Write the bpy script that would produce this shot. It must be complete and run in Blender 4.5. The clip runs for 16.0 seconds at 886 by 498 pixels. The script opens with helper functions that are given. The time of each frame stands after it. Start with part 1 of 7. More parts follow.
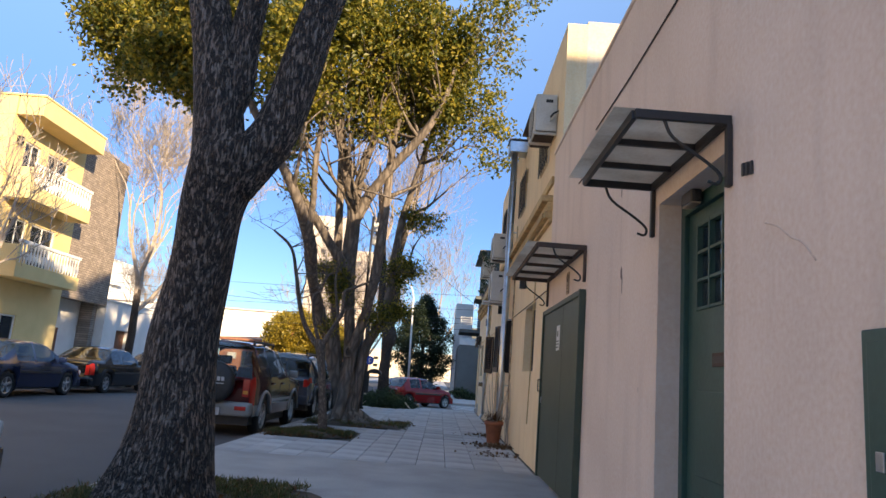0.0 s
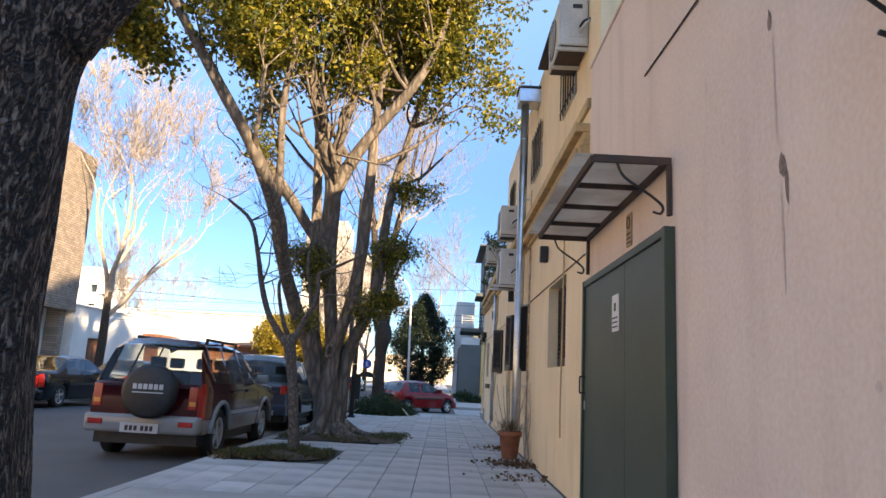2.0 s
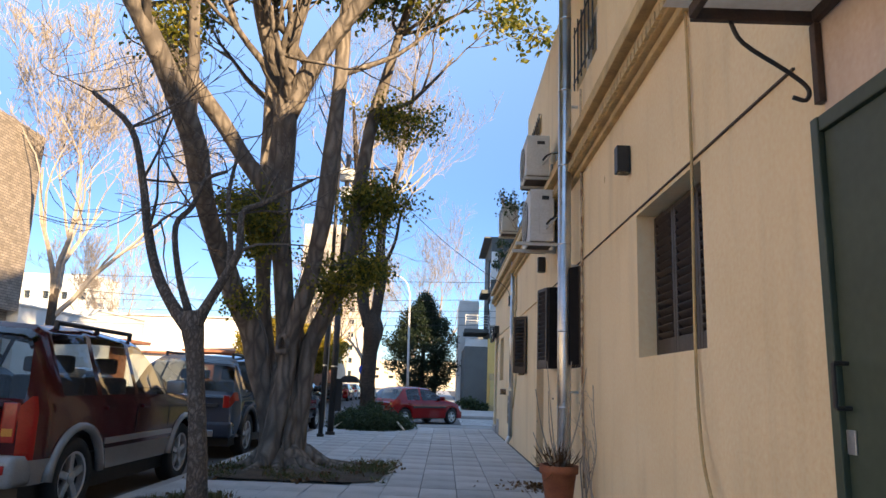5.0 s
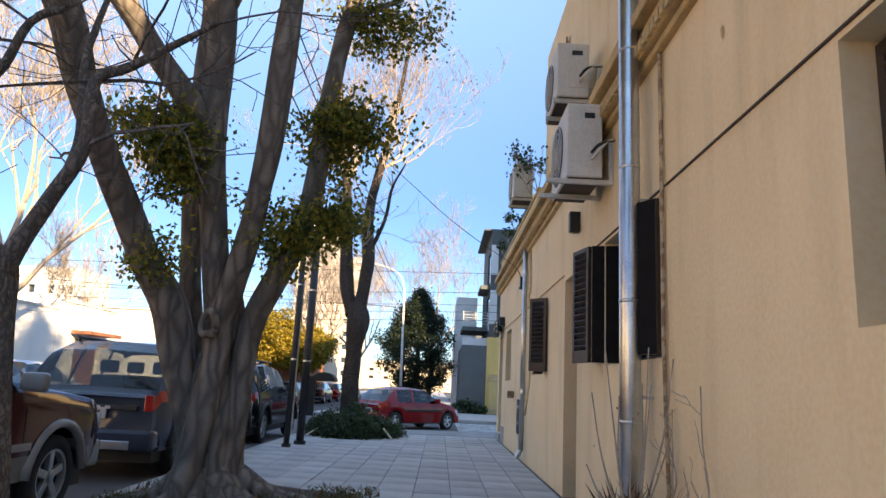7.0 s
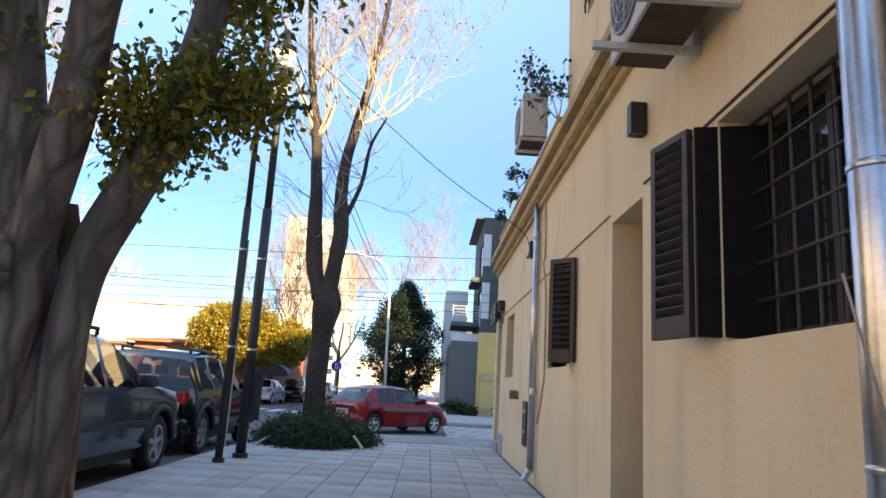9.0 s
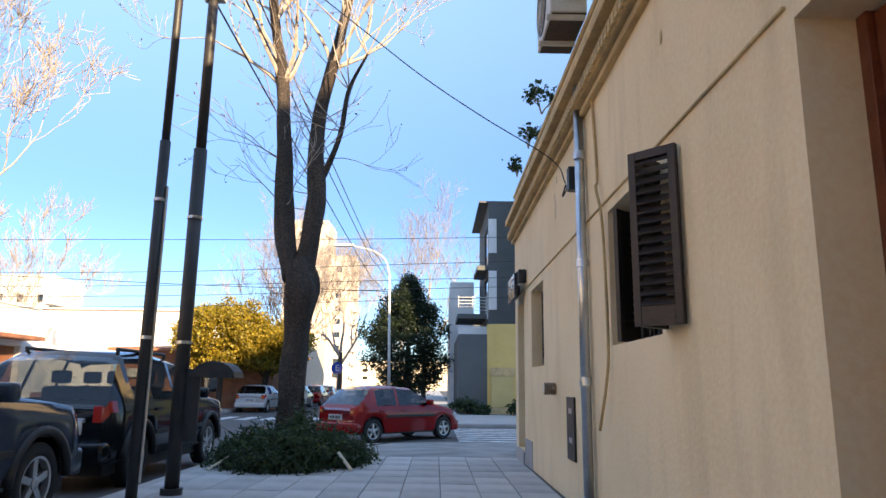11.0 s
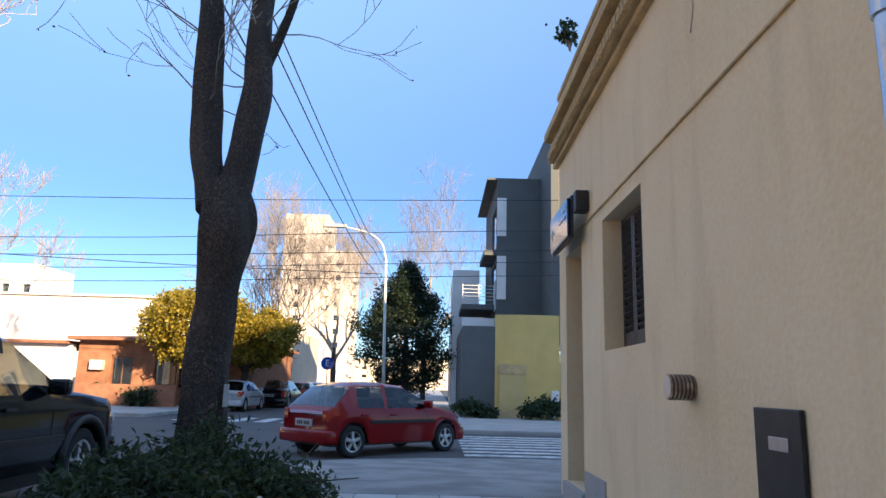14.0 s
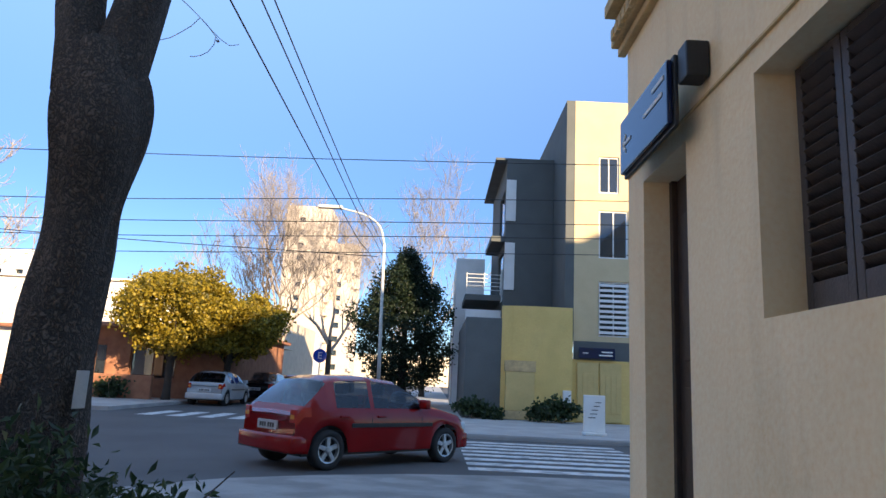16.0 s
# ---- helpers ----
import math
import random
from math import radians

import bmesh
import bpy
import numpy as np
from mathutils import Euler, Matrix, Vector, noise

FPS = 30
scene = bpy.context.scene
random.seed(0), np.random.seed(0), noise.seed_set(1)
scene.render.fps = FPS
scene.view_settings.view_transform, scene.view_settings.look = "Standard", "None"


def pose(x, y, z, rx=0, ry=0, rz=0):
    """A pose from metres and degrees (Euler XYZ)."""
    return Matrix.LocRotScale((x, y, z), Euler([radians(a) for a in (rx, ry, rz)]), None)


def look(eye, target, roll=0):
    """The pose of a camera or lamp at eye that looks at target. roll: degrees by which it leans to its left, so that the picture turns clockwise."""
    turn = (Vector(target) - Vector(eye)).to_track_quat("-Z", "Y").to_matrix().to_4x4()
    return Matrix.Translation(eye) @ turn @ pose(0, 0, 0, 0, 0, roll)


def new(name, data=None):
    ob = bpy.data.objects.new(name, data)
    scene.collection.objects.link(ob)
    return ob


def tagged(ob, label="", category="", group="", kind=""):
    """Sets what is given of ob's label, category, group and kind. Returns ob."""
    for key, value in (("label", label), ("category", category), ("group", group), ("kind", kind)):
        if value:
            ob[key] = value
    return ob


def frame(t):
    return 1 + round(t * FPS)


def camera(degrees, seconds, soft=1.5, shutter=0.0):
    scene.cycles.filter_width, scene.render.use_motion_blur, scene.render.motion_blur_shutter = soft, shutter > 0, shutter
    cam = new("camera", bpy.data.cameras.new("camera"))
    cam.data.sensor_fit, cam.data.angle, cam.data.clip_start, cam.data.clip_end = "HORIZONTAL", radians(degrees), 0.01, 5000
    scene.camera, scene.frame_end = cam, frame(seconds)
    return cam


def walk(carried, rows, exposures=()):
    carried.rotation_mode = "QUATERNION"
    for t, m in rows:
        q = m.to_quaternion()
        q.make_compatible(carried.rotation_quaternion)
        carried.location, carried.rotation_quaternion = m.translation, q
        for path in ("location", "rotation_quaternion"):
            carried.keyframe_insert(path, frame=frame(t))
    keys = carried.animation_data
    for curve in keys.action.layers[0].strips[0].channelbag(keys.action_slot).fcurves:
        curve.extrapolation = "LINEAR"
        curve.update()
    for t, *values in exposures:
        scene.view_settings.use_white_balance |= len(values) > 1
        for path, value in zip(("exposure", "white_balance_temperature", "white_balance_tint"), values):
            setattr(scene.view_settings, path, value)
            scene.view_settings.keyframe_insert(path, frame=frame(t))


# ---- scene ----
cam = camera(66.1, 16.0)
METRES, EYE, TILT, LEAN, TURN = 22.0, 1.18, 0.0, 0.0, 0.6
ROWS = [
    (0.0, 0.0, 0.0, 0.0, -0.84, 10.67, -4.47),
    (0.5, -0.0006, 0.03, -0.0003, -0.72, 10.67, -4.01),
    (1.0, 0.0, 0.0604, -0.0006, -0.72, 10.71, -3.37),
    (1.5, -0.0, 0.0906, -0.0011, -0.69, 10.77, -3.2),
    (2.0, 0.0014, 0.1222, -0.0014, -0.73, 10.9, -2.99),
    (2.5, 0.0023, 0.1524, -0.0014, -0.76, 10.99, -2.36),
    (3.0, 0.003, 0.1836, -0.0018, -0.79, 11.07, -1.76),
    (3.5, 0.0029, 0.214, -0.0019, -0.58, 11.13, -1.47),
    (4.0, 0.0021, 0.2472, -0.0021, -0.49, 11.24, -1.67),
    (6.5, 0.0032, 0.4037, -0.0031, -0.87, 11.48, -2.68),
    (7.0, 0.0037, 0.4351, -0.0032, -0.92, 11.52, -2.85),
    (7.5, 0.0044, 0.4665, -0.0033, -1.12, 11.56, -3.0),
    (8.0, 0.0055, 0.5005, -0.0036, -1.5, 11.56, -3.0),
    (8.5, 0.0066, 0.5321, -0.0038, -1.57, 11.43, -3.22),
    (9.0, 0.0083, 0.5642, -0.0041, -1.88, 11.53, -3.26),
    (11.5, 0.0120, 0.7232, -0.0057, -1.10, 11.41, -0.42),
    (12.0, 0.0120, 0.7549, -0.0058, -1.10, 11.43, -0.93),
    (12.5, 0.0130, 0.7855, -0.0060, -1.31, 11.44, -1.13),
    (13.0, 0.0139, 0.8140, -0.0061, -1.34, 11.44, -1.05),
    (13.5, 0.0136, 0.8435, -0.0066, -1.30, 11.4, -1.13),
    (14.0, 0.0136, 0.8745, -0.0070, -1.20, 11.37, -1.47),
    (14.5, 0.0144, 0.907, -0.0072, -1.24, 11.17, -1.92),
    (15.0, 0.0160, 0.9385, -0.0072, -1.28, 11.1, -2.33),
    (15.5, 0.0162, 0.967, -0.0070, -1.30, 11.11, -2.62),
    (16.0, 0.0159, 0.995, -0.0074, -1.19, 11.12, -2.70),
]
walk(cam, [(t, pose(0, 0, EYE, TILT, LEAN, TURN) @ pose(METRES * x, METRES * y, METRES * z, 90 + pitch, roll, yaw)) for t, x, y, z, yaw, pitch, roll in ROWS],
     exposures=[(0, 1.28, 7100, 10), (1, 1.46, 7200, 10), (3, 1.74, 7300, 9), (4, 1.48, 7300, 9), (7, 1.68, 7700, 10), (9, 1.86, 7700, 10), (12, 1.54, 7200, 10), (14, 1.40, 6900, 9), (16, 1.34, 6900, 9)])

# ---- world, sun ----
SUN_EL, SUN_AZ = 17.0, (0.60, -0.80)
world = bpy.data.worlds.new("sky")
scene.world = world
world.use_nodes = True
wn = world.node_tree
sky = wn.nodes.new("ShaderNodeTexSky")
sky.sky_type, sky.sun_disc = "NISHITA", False
sky.sun_elevation = radians(SUN_EL)
sky.sun_rotation = math.atan2(SUN_AZ[0], SUN_AZ[1])
sky.air_density, sky.dust_density, sky.ozone_density = 1.0, 0.1, 2.4
tint = wn.nodes.new("ShaderNodeMix")
tint.data_type, tint.blend_type = "RGBA", "MULTIPLY"
tint.inputs[0].default_value = 1.0
w_co, w_sp, w_up, w_mx = (wn.nodes.new("ShaderNode" + q) for q in ("TexCoord", "SeparateXYZ", "MapRange", "Mix"))
w_mx.data_type = "RGBA"
w_up.interpolation_type = "SMOOTHSTEP"
w_up.inputs[1].default_value, w_up.inputs[2].default_value = 0.2, 1.0
w_mx.inputs[6].default_value, w_mx.inputs[7].default_value = (0.305, 0.405, 0.605, 1), (2.1, 1.98, 1.90, 1)
wn.links.new(w_co.outputs["Generated"], w_sp.inputs[0])
wn.links.new(w_sp.outputs[2], w_up.inputs[0])
wn.links.new(w_up.outputs[0], w_mx.inputs[0])
wn.links.new(w_mx.outputs[2], tint.inputs[7])
wn.links.new(sky.outputs[0], tint.inputs[6])
wn.links.new(tint.outputs[2], wn.nodes["Background"].inputs[0])
wn.nodes["Background"].inputs[1].default_value = 0.15
sun = new("sun", bpy.data.lights.new("sun", "SUN"))
sun.data.energy, sun.data.angle, sun.data.color = 5.0, radians(0.6), (1.0, 0.80, 0.55)
sun.matrix_world = look((SUN_AZ[0] * 40, SUN_AZ[1] * 40, 40 * math.tan(radians(SUN_EL))), (0, 0, 0))


# ---- materials ----
def material(name, colour, colour2=None, rough=0.8, scale=3.0, fine=60.0, bump=0.15, metal=0.0, stain=None, streak=0.0, random_tint=0.0, coat=0.0, contrast=(0.35, 0.65), spec=0.5, bump_distance=0.01):
    """Principled surface: two colours mixed by coarse noise, fine grain, optional vertical stains, relief."""
    m = bpy.data.materials.new(name)
    m.use_nodes = True
    n, l = m.node_tree.nodes, m.node_tree.links
    b = n["Principled BSDF"]
    co = n.new("ShaderNodeTexCoord")
    big, small = n.new("ShaderNodeTexNoise"), n.new("ShaderNodeTexNoise")
    big.inputs["Scale"].default_value, big.inputs["Detail"].default_value = scale, 5
    small.inputs["Scale"].default_value, small.inputs["Detail"].default_value = fine, 3
    for t in (big, small):
        l.new(co.outputs["Object"], t.inputs["Vector"])
    ramp = n.new("ShaderNodeMapRange")
    ramp.inputs[1].default_value, ramp.inputs[2].default_value = contrast
    l.new(big.outputs[0], ramp.inputs[0])
    mix = n.new("ShaderNodeMix")
    mix.data_type = "RGBA"
    l.new(ramp.outputs[0], mix.inputs[0])
    c2 = colour2 or tuple(v * 0.8 for v in colour)
    mix.inputs[6].default_value, mix.inputs[7].default_value = (*colour, 1), (*c2, 1)
    out = mix.outputs[2]
    grain = n.new("ShaderNodeMix")
    grain.data_type, grain.blend_type = "RGBA", "OVERLAY"
    grain.inputs[0].default_value = 0.25
    l.new(out, grain.inputs[6])
    l.new(small.outputs[0], grain.inputs[7])
    out = grain.outputs[2]
    if stain:
        mp = n.new("ShaderNodeMapping")
        mp.inputs["Scale"].default_value = (2.2, 2.2, 0.35) if streak else (0.9, 0.9, 0.9)
        st = n.new("ShaderNodeTexNoise")
        st.inputs["Scale"].default_value, st.inputs["Detail"].default_value = 1.6, 6
        l.new(co.outputs["Object"], mp.inputs[0])
        l.new(mp.outputs[0], st.inputs["Vector"])
        sr = n.new("ShaderNodeMapRange")
        sr.inputs[1].default_value, sr.inputs[2].default_value, sr.inputs[4].default_value = 0.52, 0.85, 0.4
        l.new(st.outputs[0], sr.inputs[0])
        sm = n.new("ShaderNodeMix")
        sm.data_type = "RGBA"
        l.new(sr.outputs[0], sm.inputs[0])
        l.new(out, sm.inputs[6])
        sm.inputs[7].default_value = (*stain, 1)
        out = sm.outputs[2]
    if random_tint:
        info, hs = n.new("ShaderNodeObjectInfo"), n.new("ShaderNodeHueSaturation")
        rr = n.new("ShaderNodeMapRange")
        rr.inputs[3].default_value, rr.inputs[4].default_value = 1 - random_tint, 1 + random_tint
        l.new(info.outputs["Random"], rr.inputs[0])
        l.new(rr.outputs[0], hs.inputs["Value"])
        l.new(out, hs.inputs["Color"])
        out = hs.outputs[0]
    l.new(out, b.inputs["Base Color"])
    b.inputs["Roughness"].default_value, b.inputs["Metallic"].default_value = rough, metal
    b.inputs["Specular IOR Level"].default_value = spec
    if coat:
        b.inputs["Coat Weight"].default_value, b.inputs["Coat Roughness"].default_value = coat, 0.04
    if bump:
        bp = n.new("ShaderNodeBump")
        bp.inputs["Strength"].default_value, bp.inputs["Distance"].default_value = bump, bump_distance
        ad = n.new("ShaderNodeMath")
        l.new(big.outputs[0], ad.inputs[0])
        l.new(small.outputs[0], ad.inputs[1])
        l.new(ad.outputs[0], bp.inputs["Height"])
        l.new(bp.outputs[0], b.inputs["Normal"])
    return m


def bark(name, dark, light, scale, depth, stretch=0.25):
    """Furrowed bark: stretched cells give plates between dark grooves."""
    m = material(name, light, tuple(0.5 * (a + b) for a, b in zip(dark, light)), 0.9, 2.0, 40, 0)
    n, l = m.node_tree.nodes, m.node_tree.links
    b = n["Principled BSDF"]
    co, mp, vo = n.new("ShaderNodeTexCoord"), n.new("ShaderNodeMapping"), n.new("ShaderNodeTexVoronoi")
    nz = n.new("ShaderNodeTexNoise")
    nz.inputs["Scale"].default_value, nz.inputs["Detail"].default_value = scale * 0.35, 3
    mp.inputs["Scale"].default_value = (1, 1, stretch)
    ad = n.new("ShaderNodeVectorMath")
    ad.operation = "MULTIPLY_ADD"
    l.new(co.outputs["Object"], nz.inputs["Vector"])
    l.new(nz.outputs["Color"], ad.inputs[0])
    ad.inputs[1].default_value = (0.12, 0.12, 0.12)
    l.new(co.outputs["Object"], ad.inputs[2])
    l.new(ad.outputs[0], mp.inputs[0])
    vo.feature = "DISTANCE_TO_EDGE"
    vo.inputs["Scale"].default_value = scale
    l.new(mp.outputs[0], vo.inputs["Vector"])
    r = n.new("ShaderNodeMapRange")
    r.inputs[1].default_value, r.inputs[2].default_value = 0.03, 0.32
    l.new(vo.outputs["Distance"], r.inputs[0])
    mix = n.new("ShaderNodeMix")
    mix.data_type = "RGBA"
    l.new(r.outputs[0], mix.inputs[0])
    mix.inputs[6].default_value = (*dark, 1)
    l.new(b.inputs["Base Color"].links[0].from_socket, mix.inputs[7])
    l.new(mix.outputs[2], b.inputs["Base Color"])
    bp = n.new("ShaderNodeBump")
    bp.inputs["Strength"].default_value, bp.inputs["Distance"].default_value = 0.9, depth
    l.new(r.outputs[0], bp.inputs["Height"])
    l.new(bp.outputs[0], b.inputs["Normal"])
    return m


def leafy(name, a, b, c):
    """Leaf surface: colour varies from leaf to leaf, a little light shines through."""
    m = bpy.data.materials.new(name)
    m.use_nodes = True
    n, l = m.node_tree.nodes, m.node_tree.links
    p = n["Principled BSDF"]
    g, r = n.new("ShaderNodeNewGeometry"), n.new("ShaderNodeValToRGB")
    r.color_ramp.elements[0].color, r.color_ramp.elements[1].color = (*a, 1), (*c, 1)
    e = r.color_ramp.elements.new(0.55)
    e.color = (*b, 1)
    l.new(g.outputs["Random Per Island"], r.inputs[0])
    l.new(r.outputs[0], p.inputs["Base Color"])
    p.inputs["Roughness"].default_value = 0.45
    tr, mx = n.new("ShaderNodeBsdfTranslucent"), n.new("ShaderNodeMixShader")
    mx.inputs[0].default_value = 0.5
    l.new(r.outputs[0], tr.inputs[0])
    l.new(p.outputs[0], mx.inputs[1])
    l.new(tr.outputs[0], mx.inputs[2])
    l.new(mx.outputs[0], n["Material Output"].inputs[0])
    return m


def glazing(name, tint, gloss=0.0, clear=0.5):
    """Pane: mirror-like by Fresnel, the rest part dark tint, part see-through."""
    m = bpy.data.materials.new(name)
    m.use_nodes = True
    n, l = m.node_tree.nodes, m.node_tree.links
    n.remove(n["Principled BSDF"])
    tr, df, gl, fr = (n.new("ShaderNodeBsdf" + k) for k in ("Transparent", "Diffuse", "Glossy", "Transparent"))
    n.remove(fr)
    lw, fr = n.new("ShaderNodeLayerWeight"), n.new("ShaderNodeMath")
    fr.operation = "POWER"
    fr.inputs[1].default_value = 4.0
    l.new(lw.outputs["Facing"], fr.inputs[0])
    tr.inputs[0].default_value = (0.86, 0.9, 0.9, 1)
    df.inputs[0].default_value = (*tint, 1)
    gl.inputs[0].default_value, gl.inputs[1].default_value = (0.95, 0.97, 1, 1), 0.02
    a, b, ad = n.new("ShaderNodeMixShader"), n.new("ShaderNodeMixShader"), n.new("ShaderNodeMath")
    a.inputs[0].default_value = 1 - clear
    l.new(tr.outputs[0], a.inputs[1])
    l.new(df.outputs[0], a.inputs[2])
    l.new(fr.outputs[0], ad.inputs[0])
    ad.inputs[1].default_value = 0.032 + gloss
    ad.use_clamp = True
    l.new(ad.outputs[0], b.inputs[0])
    l.new(a.outputs[0], b.inputs[1])
    l.new(gl.outputs[0], b.inputs[2])
    l.new(b.outputs[0], n["Material Output"].inputs[0])
    return m


PINK = material("pinkish beige painted plaster", (0.77, 0.625, 0.52), (0.71, 0.57, 0.47), 0.85, 1.2, 35, 0.25, stain=(0.42, 0.32, 0.26), streak=1)
YELLOW = material("yellow ochre painted plaster", (0.87, 0.68, 0.43), (0.81, 0.62, 0.375), 0.85, 1.1, 35, 0.25, stain=(0.42, 0.31, 0.17), streak=1)
CORNICE = material("weathered ochre moulding", (0.66, 0.46, 0.22), (0.46, 0.32, 0.16), 0.9, 4.0, 40, 0.4, stain=(0.13, 0.10, 0.07))
PALE = material("pale cream plaster", (0.72, 0.62, 0.48), (0.62, 0.52, 0.40), 0.85, 2.0, 30, 0.2, stain=(0.4, 0.32, 0.25))
WHITE = material("white painted plaster", (0.80, 0.78, 0.74), (0.72, 0.70, 0.66), 0.8, 1.5, 30, 0.15)
GREEN = material("dark green painted sheet metal", (0.046, 0.066, 0.042), (0.036, 0.053, 0.034), 0.48, 2.5, 25, 0.08, stain=(0.06, 0.085, 0.065))
GREEN_DOOR = material("blue green painted door", (0.030, 0.080, 0.066), (0.024, 0.066, 0.055), 0.45, 3, 30, 0.1, stain=(0.045, 0.10, 0.085))
DARK_METAL = material("dark painted iron", (0.022, 0.021, 0.022), (0.035, 0.028, 0.024), 0.5, 8, 80, 0.15)
RUSTY = material("rusty brown iron", (0.055, 0.038, 0.03), (0.085, 0.05, 0.035), 0.7, 9, 80, 0.3)
ZINC = material("galvanised steel", (0.62, 0.64, 0.66), (0.48, 0.50, 0.53), 0.28, 5, 60, 0.05, metal=0.95)
AC_WHITE = material("aged white enamelled steel", (0.62, 0.60, 0.56), (0.54, 0.52, 0.48), 0.5, 4, 40, 0.05, stain=(0.4, 0.36, 0.3))
BLACK = material("black plastic and unlit window backs", (0.012, 0.012, 0.013), (0.02, 0.02, 0.02), 0.5, 10, 80, 0.05)
SHUT_BLACK = material("matt black painted board", (0.008, 0.007, 0.007), (0.012, 0.010, 0.010), 0.85, 8, 60, 0.1, spec=0.2)
SHUTTER = material("dark brown varnished wood", (0.048, 0.032, 0.026), (0.032, 0.022, 0.018), 0.5, 12, 90, 0.2, stain=(0.075, 0.045, 0.03))
TERRACOTTA = material("terracotta", (0.36, 0.125, 0.060), (0.28, 0.095, 0.05), 0.8, 9, 60, 0.2)
ASPHALT = material("asphalt", (0.080, 0.080, 0.083), (0.062, 0.062, 0.065), 0.85, 0.5, 90, 0.35, stain=(0.042, 0.042, 0.044))
CONCRETE = material("worn concrete", (0.40, 0.382, 0.365), (0.31, 0.297, 0.285), 0.9, 1.2, 50, 0.3, stain=(0.17, 0.16, 0.15))
TILE = material("grey pavement slab", (0.46, 0.452, 0.445), (0.37, 0.365, 0.36), 0.85, 2.0, 45, 0.3, random_tint=0.13, stain=(0.19, 0.185, 0.18))
APRON = material("rough worn ramp concrete", (0.29, 0.283, 0.275), (0.20, 0.196, 0.19), 0.92, 1.6, 50, 0.4, stain=(0.11, 0.107, 0.104), contrast=(0.42, 0.6))
JOINT = material("dirty mortar", (0.10, 0.097, 0.09), (0.07, 0.068, 0.064), 0.95, 6, 60, 0.3)
SOIL = material("dry soil", (0.09, 0.062, 0.04), (0.06, 0.042, 0.028), 0.95, 5, 60, 0.6, bump_distance=0.03)
PAINT = material("worn white road paint", (0.55, 0.55, 0.54), (0.30, 0.30, 0.30), 0.8, 4, 40, 0.2, contrast=(0.5, 0.62))
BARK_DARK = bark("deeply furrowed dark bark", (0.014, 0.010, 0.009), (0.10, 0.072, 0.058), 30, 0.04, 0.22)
bn, bl = BARK_DARK.node_tree.nodes, BARK_DARK.node_tree.links
b_co, b_mp, b_nz = bn.new("ShaderNodeTexCoord"), bn.new("ShaderNodeMapping"), bn.new("ShaderNodeTexNoise")
b_mp.inputs["Scale"].default_value = (1, 1, 0.2)
b_nz.inputs["Scale"].default_value, b_nz.inputs["Detail"].default_value, b_nz.inputs["Distortion"].default_value = 46, 3, 0.6
bl.new(b_co.outputs["Object"], b_mp.inputs[0])
bl.new(b_mp.outputs[0], b_nz.inputs["Vector"])
b_rg, b_mx = bn.new("ShaderNodeMapRange"), bn.new("ShaderNodeMix")
b_rg.inputs[1].default_value, b_rg.inputs[2].default_value = 0.51, 0.62
b_mx.data_type = "RGBA"
bl.new(b_nz.outputs[0], b_rg.inputs[0])
bl.new(b_rg.outputs[0], b_mx.inputs[0])
bl.new(bn["Principled BSDF"].inputs["Base Color"].links[0].from_socket, b_mx.inputs[6])
b_mx.inputs[7].default_value = (0.22, 0.172, 0.145, 1)
bl.new(b_mx.outputs[2], bn["Principled BSDF"].inputs["Base Color"])
BARK_GREY = bark("smooth grey bark", (0.10, 0.080, 0.066), (0.25, 0.205, 0.17), 9.0, 0.014, 0.22)
BARK_BROWN = bark("rough brown bark", (0.03, 0.022, 0.017), (0.13, 0.096, 0.074), 42, 0.012, 0.35)
BARK_YOUNG = bark("grey-brown young bark", (0.07, 0.055, 0.045), (0.19, 0.155, 0.13), 30, 0.008, 0.35)
TWIG = material("bare twig bark", (0.42, 0.35, 0.285), (0.30, 0.245, 0.20), 0.85, 6, 40, 0.2)
LEAF = leafy("dark glossy leaves", (0.045, 0.07, 0.014), (0.19, 0.18, 0.024), (0.42, 0.33, 0.045))
LEAF_GOLD = leafy("yellow green leaves", (0.12, 0.105, 0.015), (0.34, 0.25, 0.026), (0.50, 0.36, 0.045))
LEAF_DARK = leafy("dark conifer needles", (0.014, 0.028, 0.014), (0.024, 0.042, 0.02), (0.045, 0.062, 0.026))
LEAF_CUT = leafy("dark cut foliage", (0.022, 0.042, 0.020), (0.04, 0.068, 0.028), (0.08, 0.11, 0.04))
GRASS = leafy("short grass", (0.045, 0.065, 0.018), (0.085, 0.095, 0.03), (0.19, 0.15, 0.07))
DRY = leafy("dry fallen leaves", (0.09, 0.045, 0.02), (0.14, 0.075, 0.035), (0.2, 0.12, 0.06))
TINTED = glazing("dark tinted car glass", (0.006, 0.009, 0.013), 0.01, 0.42)
CAR_GLASS = glazing("tinted car glass", (0.006, 0.008, 0.010), 0.0, 0.80)
PANE = glazing("window pane", (0.03, 0.035, 0.04), 0.04, 0.35)
FROSTED = material("dirty translucent roofing sheet", (0.80, 0.72, 0.62), (0.58, 0.50, 0.41), 0.5, 3, 40, 0.1, stain=(0.22, 0.15, 0.10))
fn, fl = FROSTED.node_tree.nodes, FROSTED.node_tree.links
f_tr, f_mx = fn.new("ShaderNodeBsdfTranslucent"), fn.new("ShaderNodeMixShader")
f_mx.inputs[0].default_value = 0.84
fl.new(fn["Principled BSDF"].inputs["Base Color"].links[0].from_socket, f_tr.inputs[0])
fl.new(fn["Principled BSDF"].outputs[0], f_mx.inputs[1])
fl.new(f_tr.outputs[0], f_mx.inputs[2])
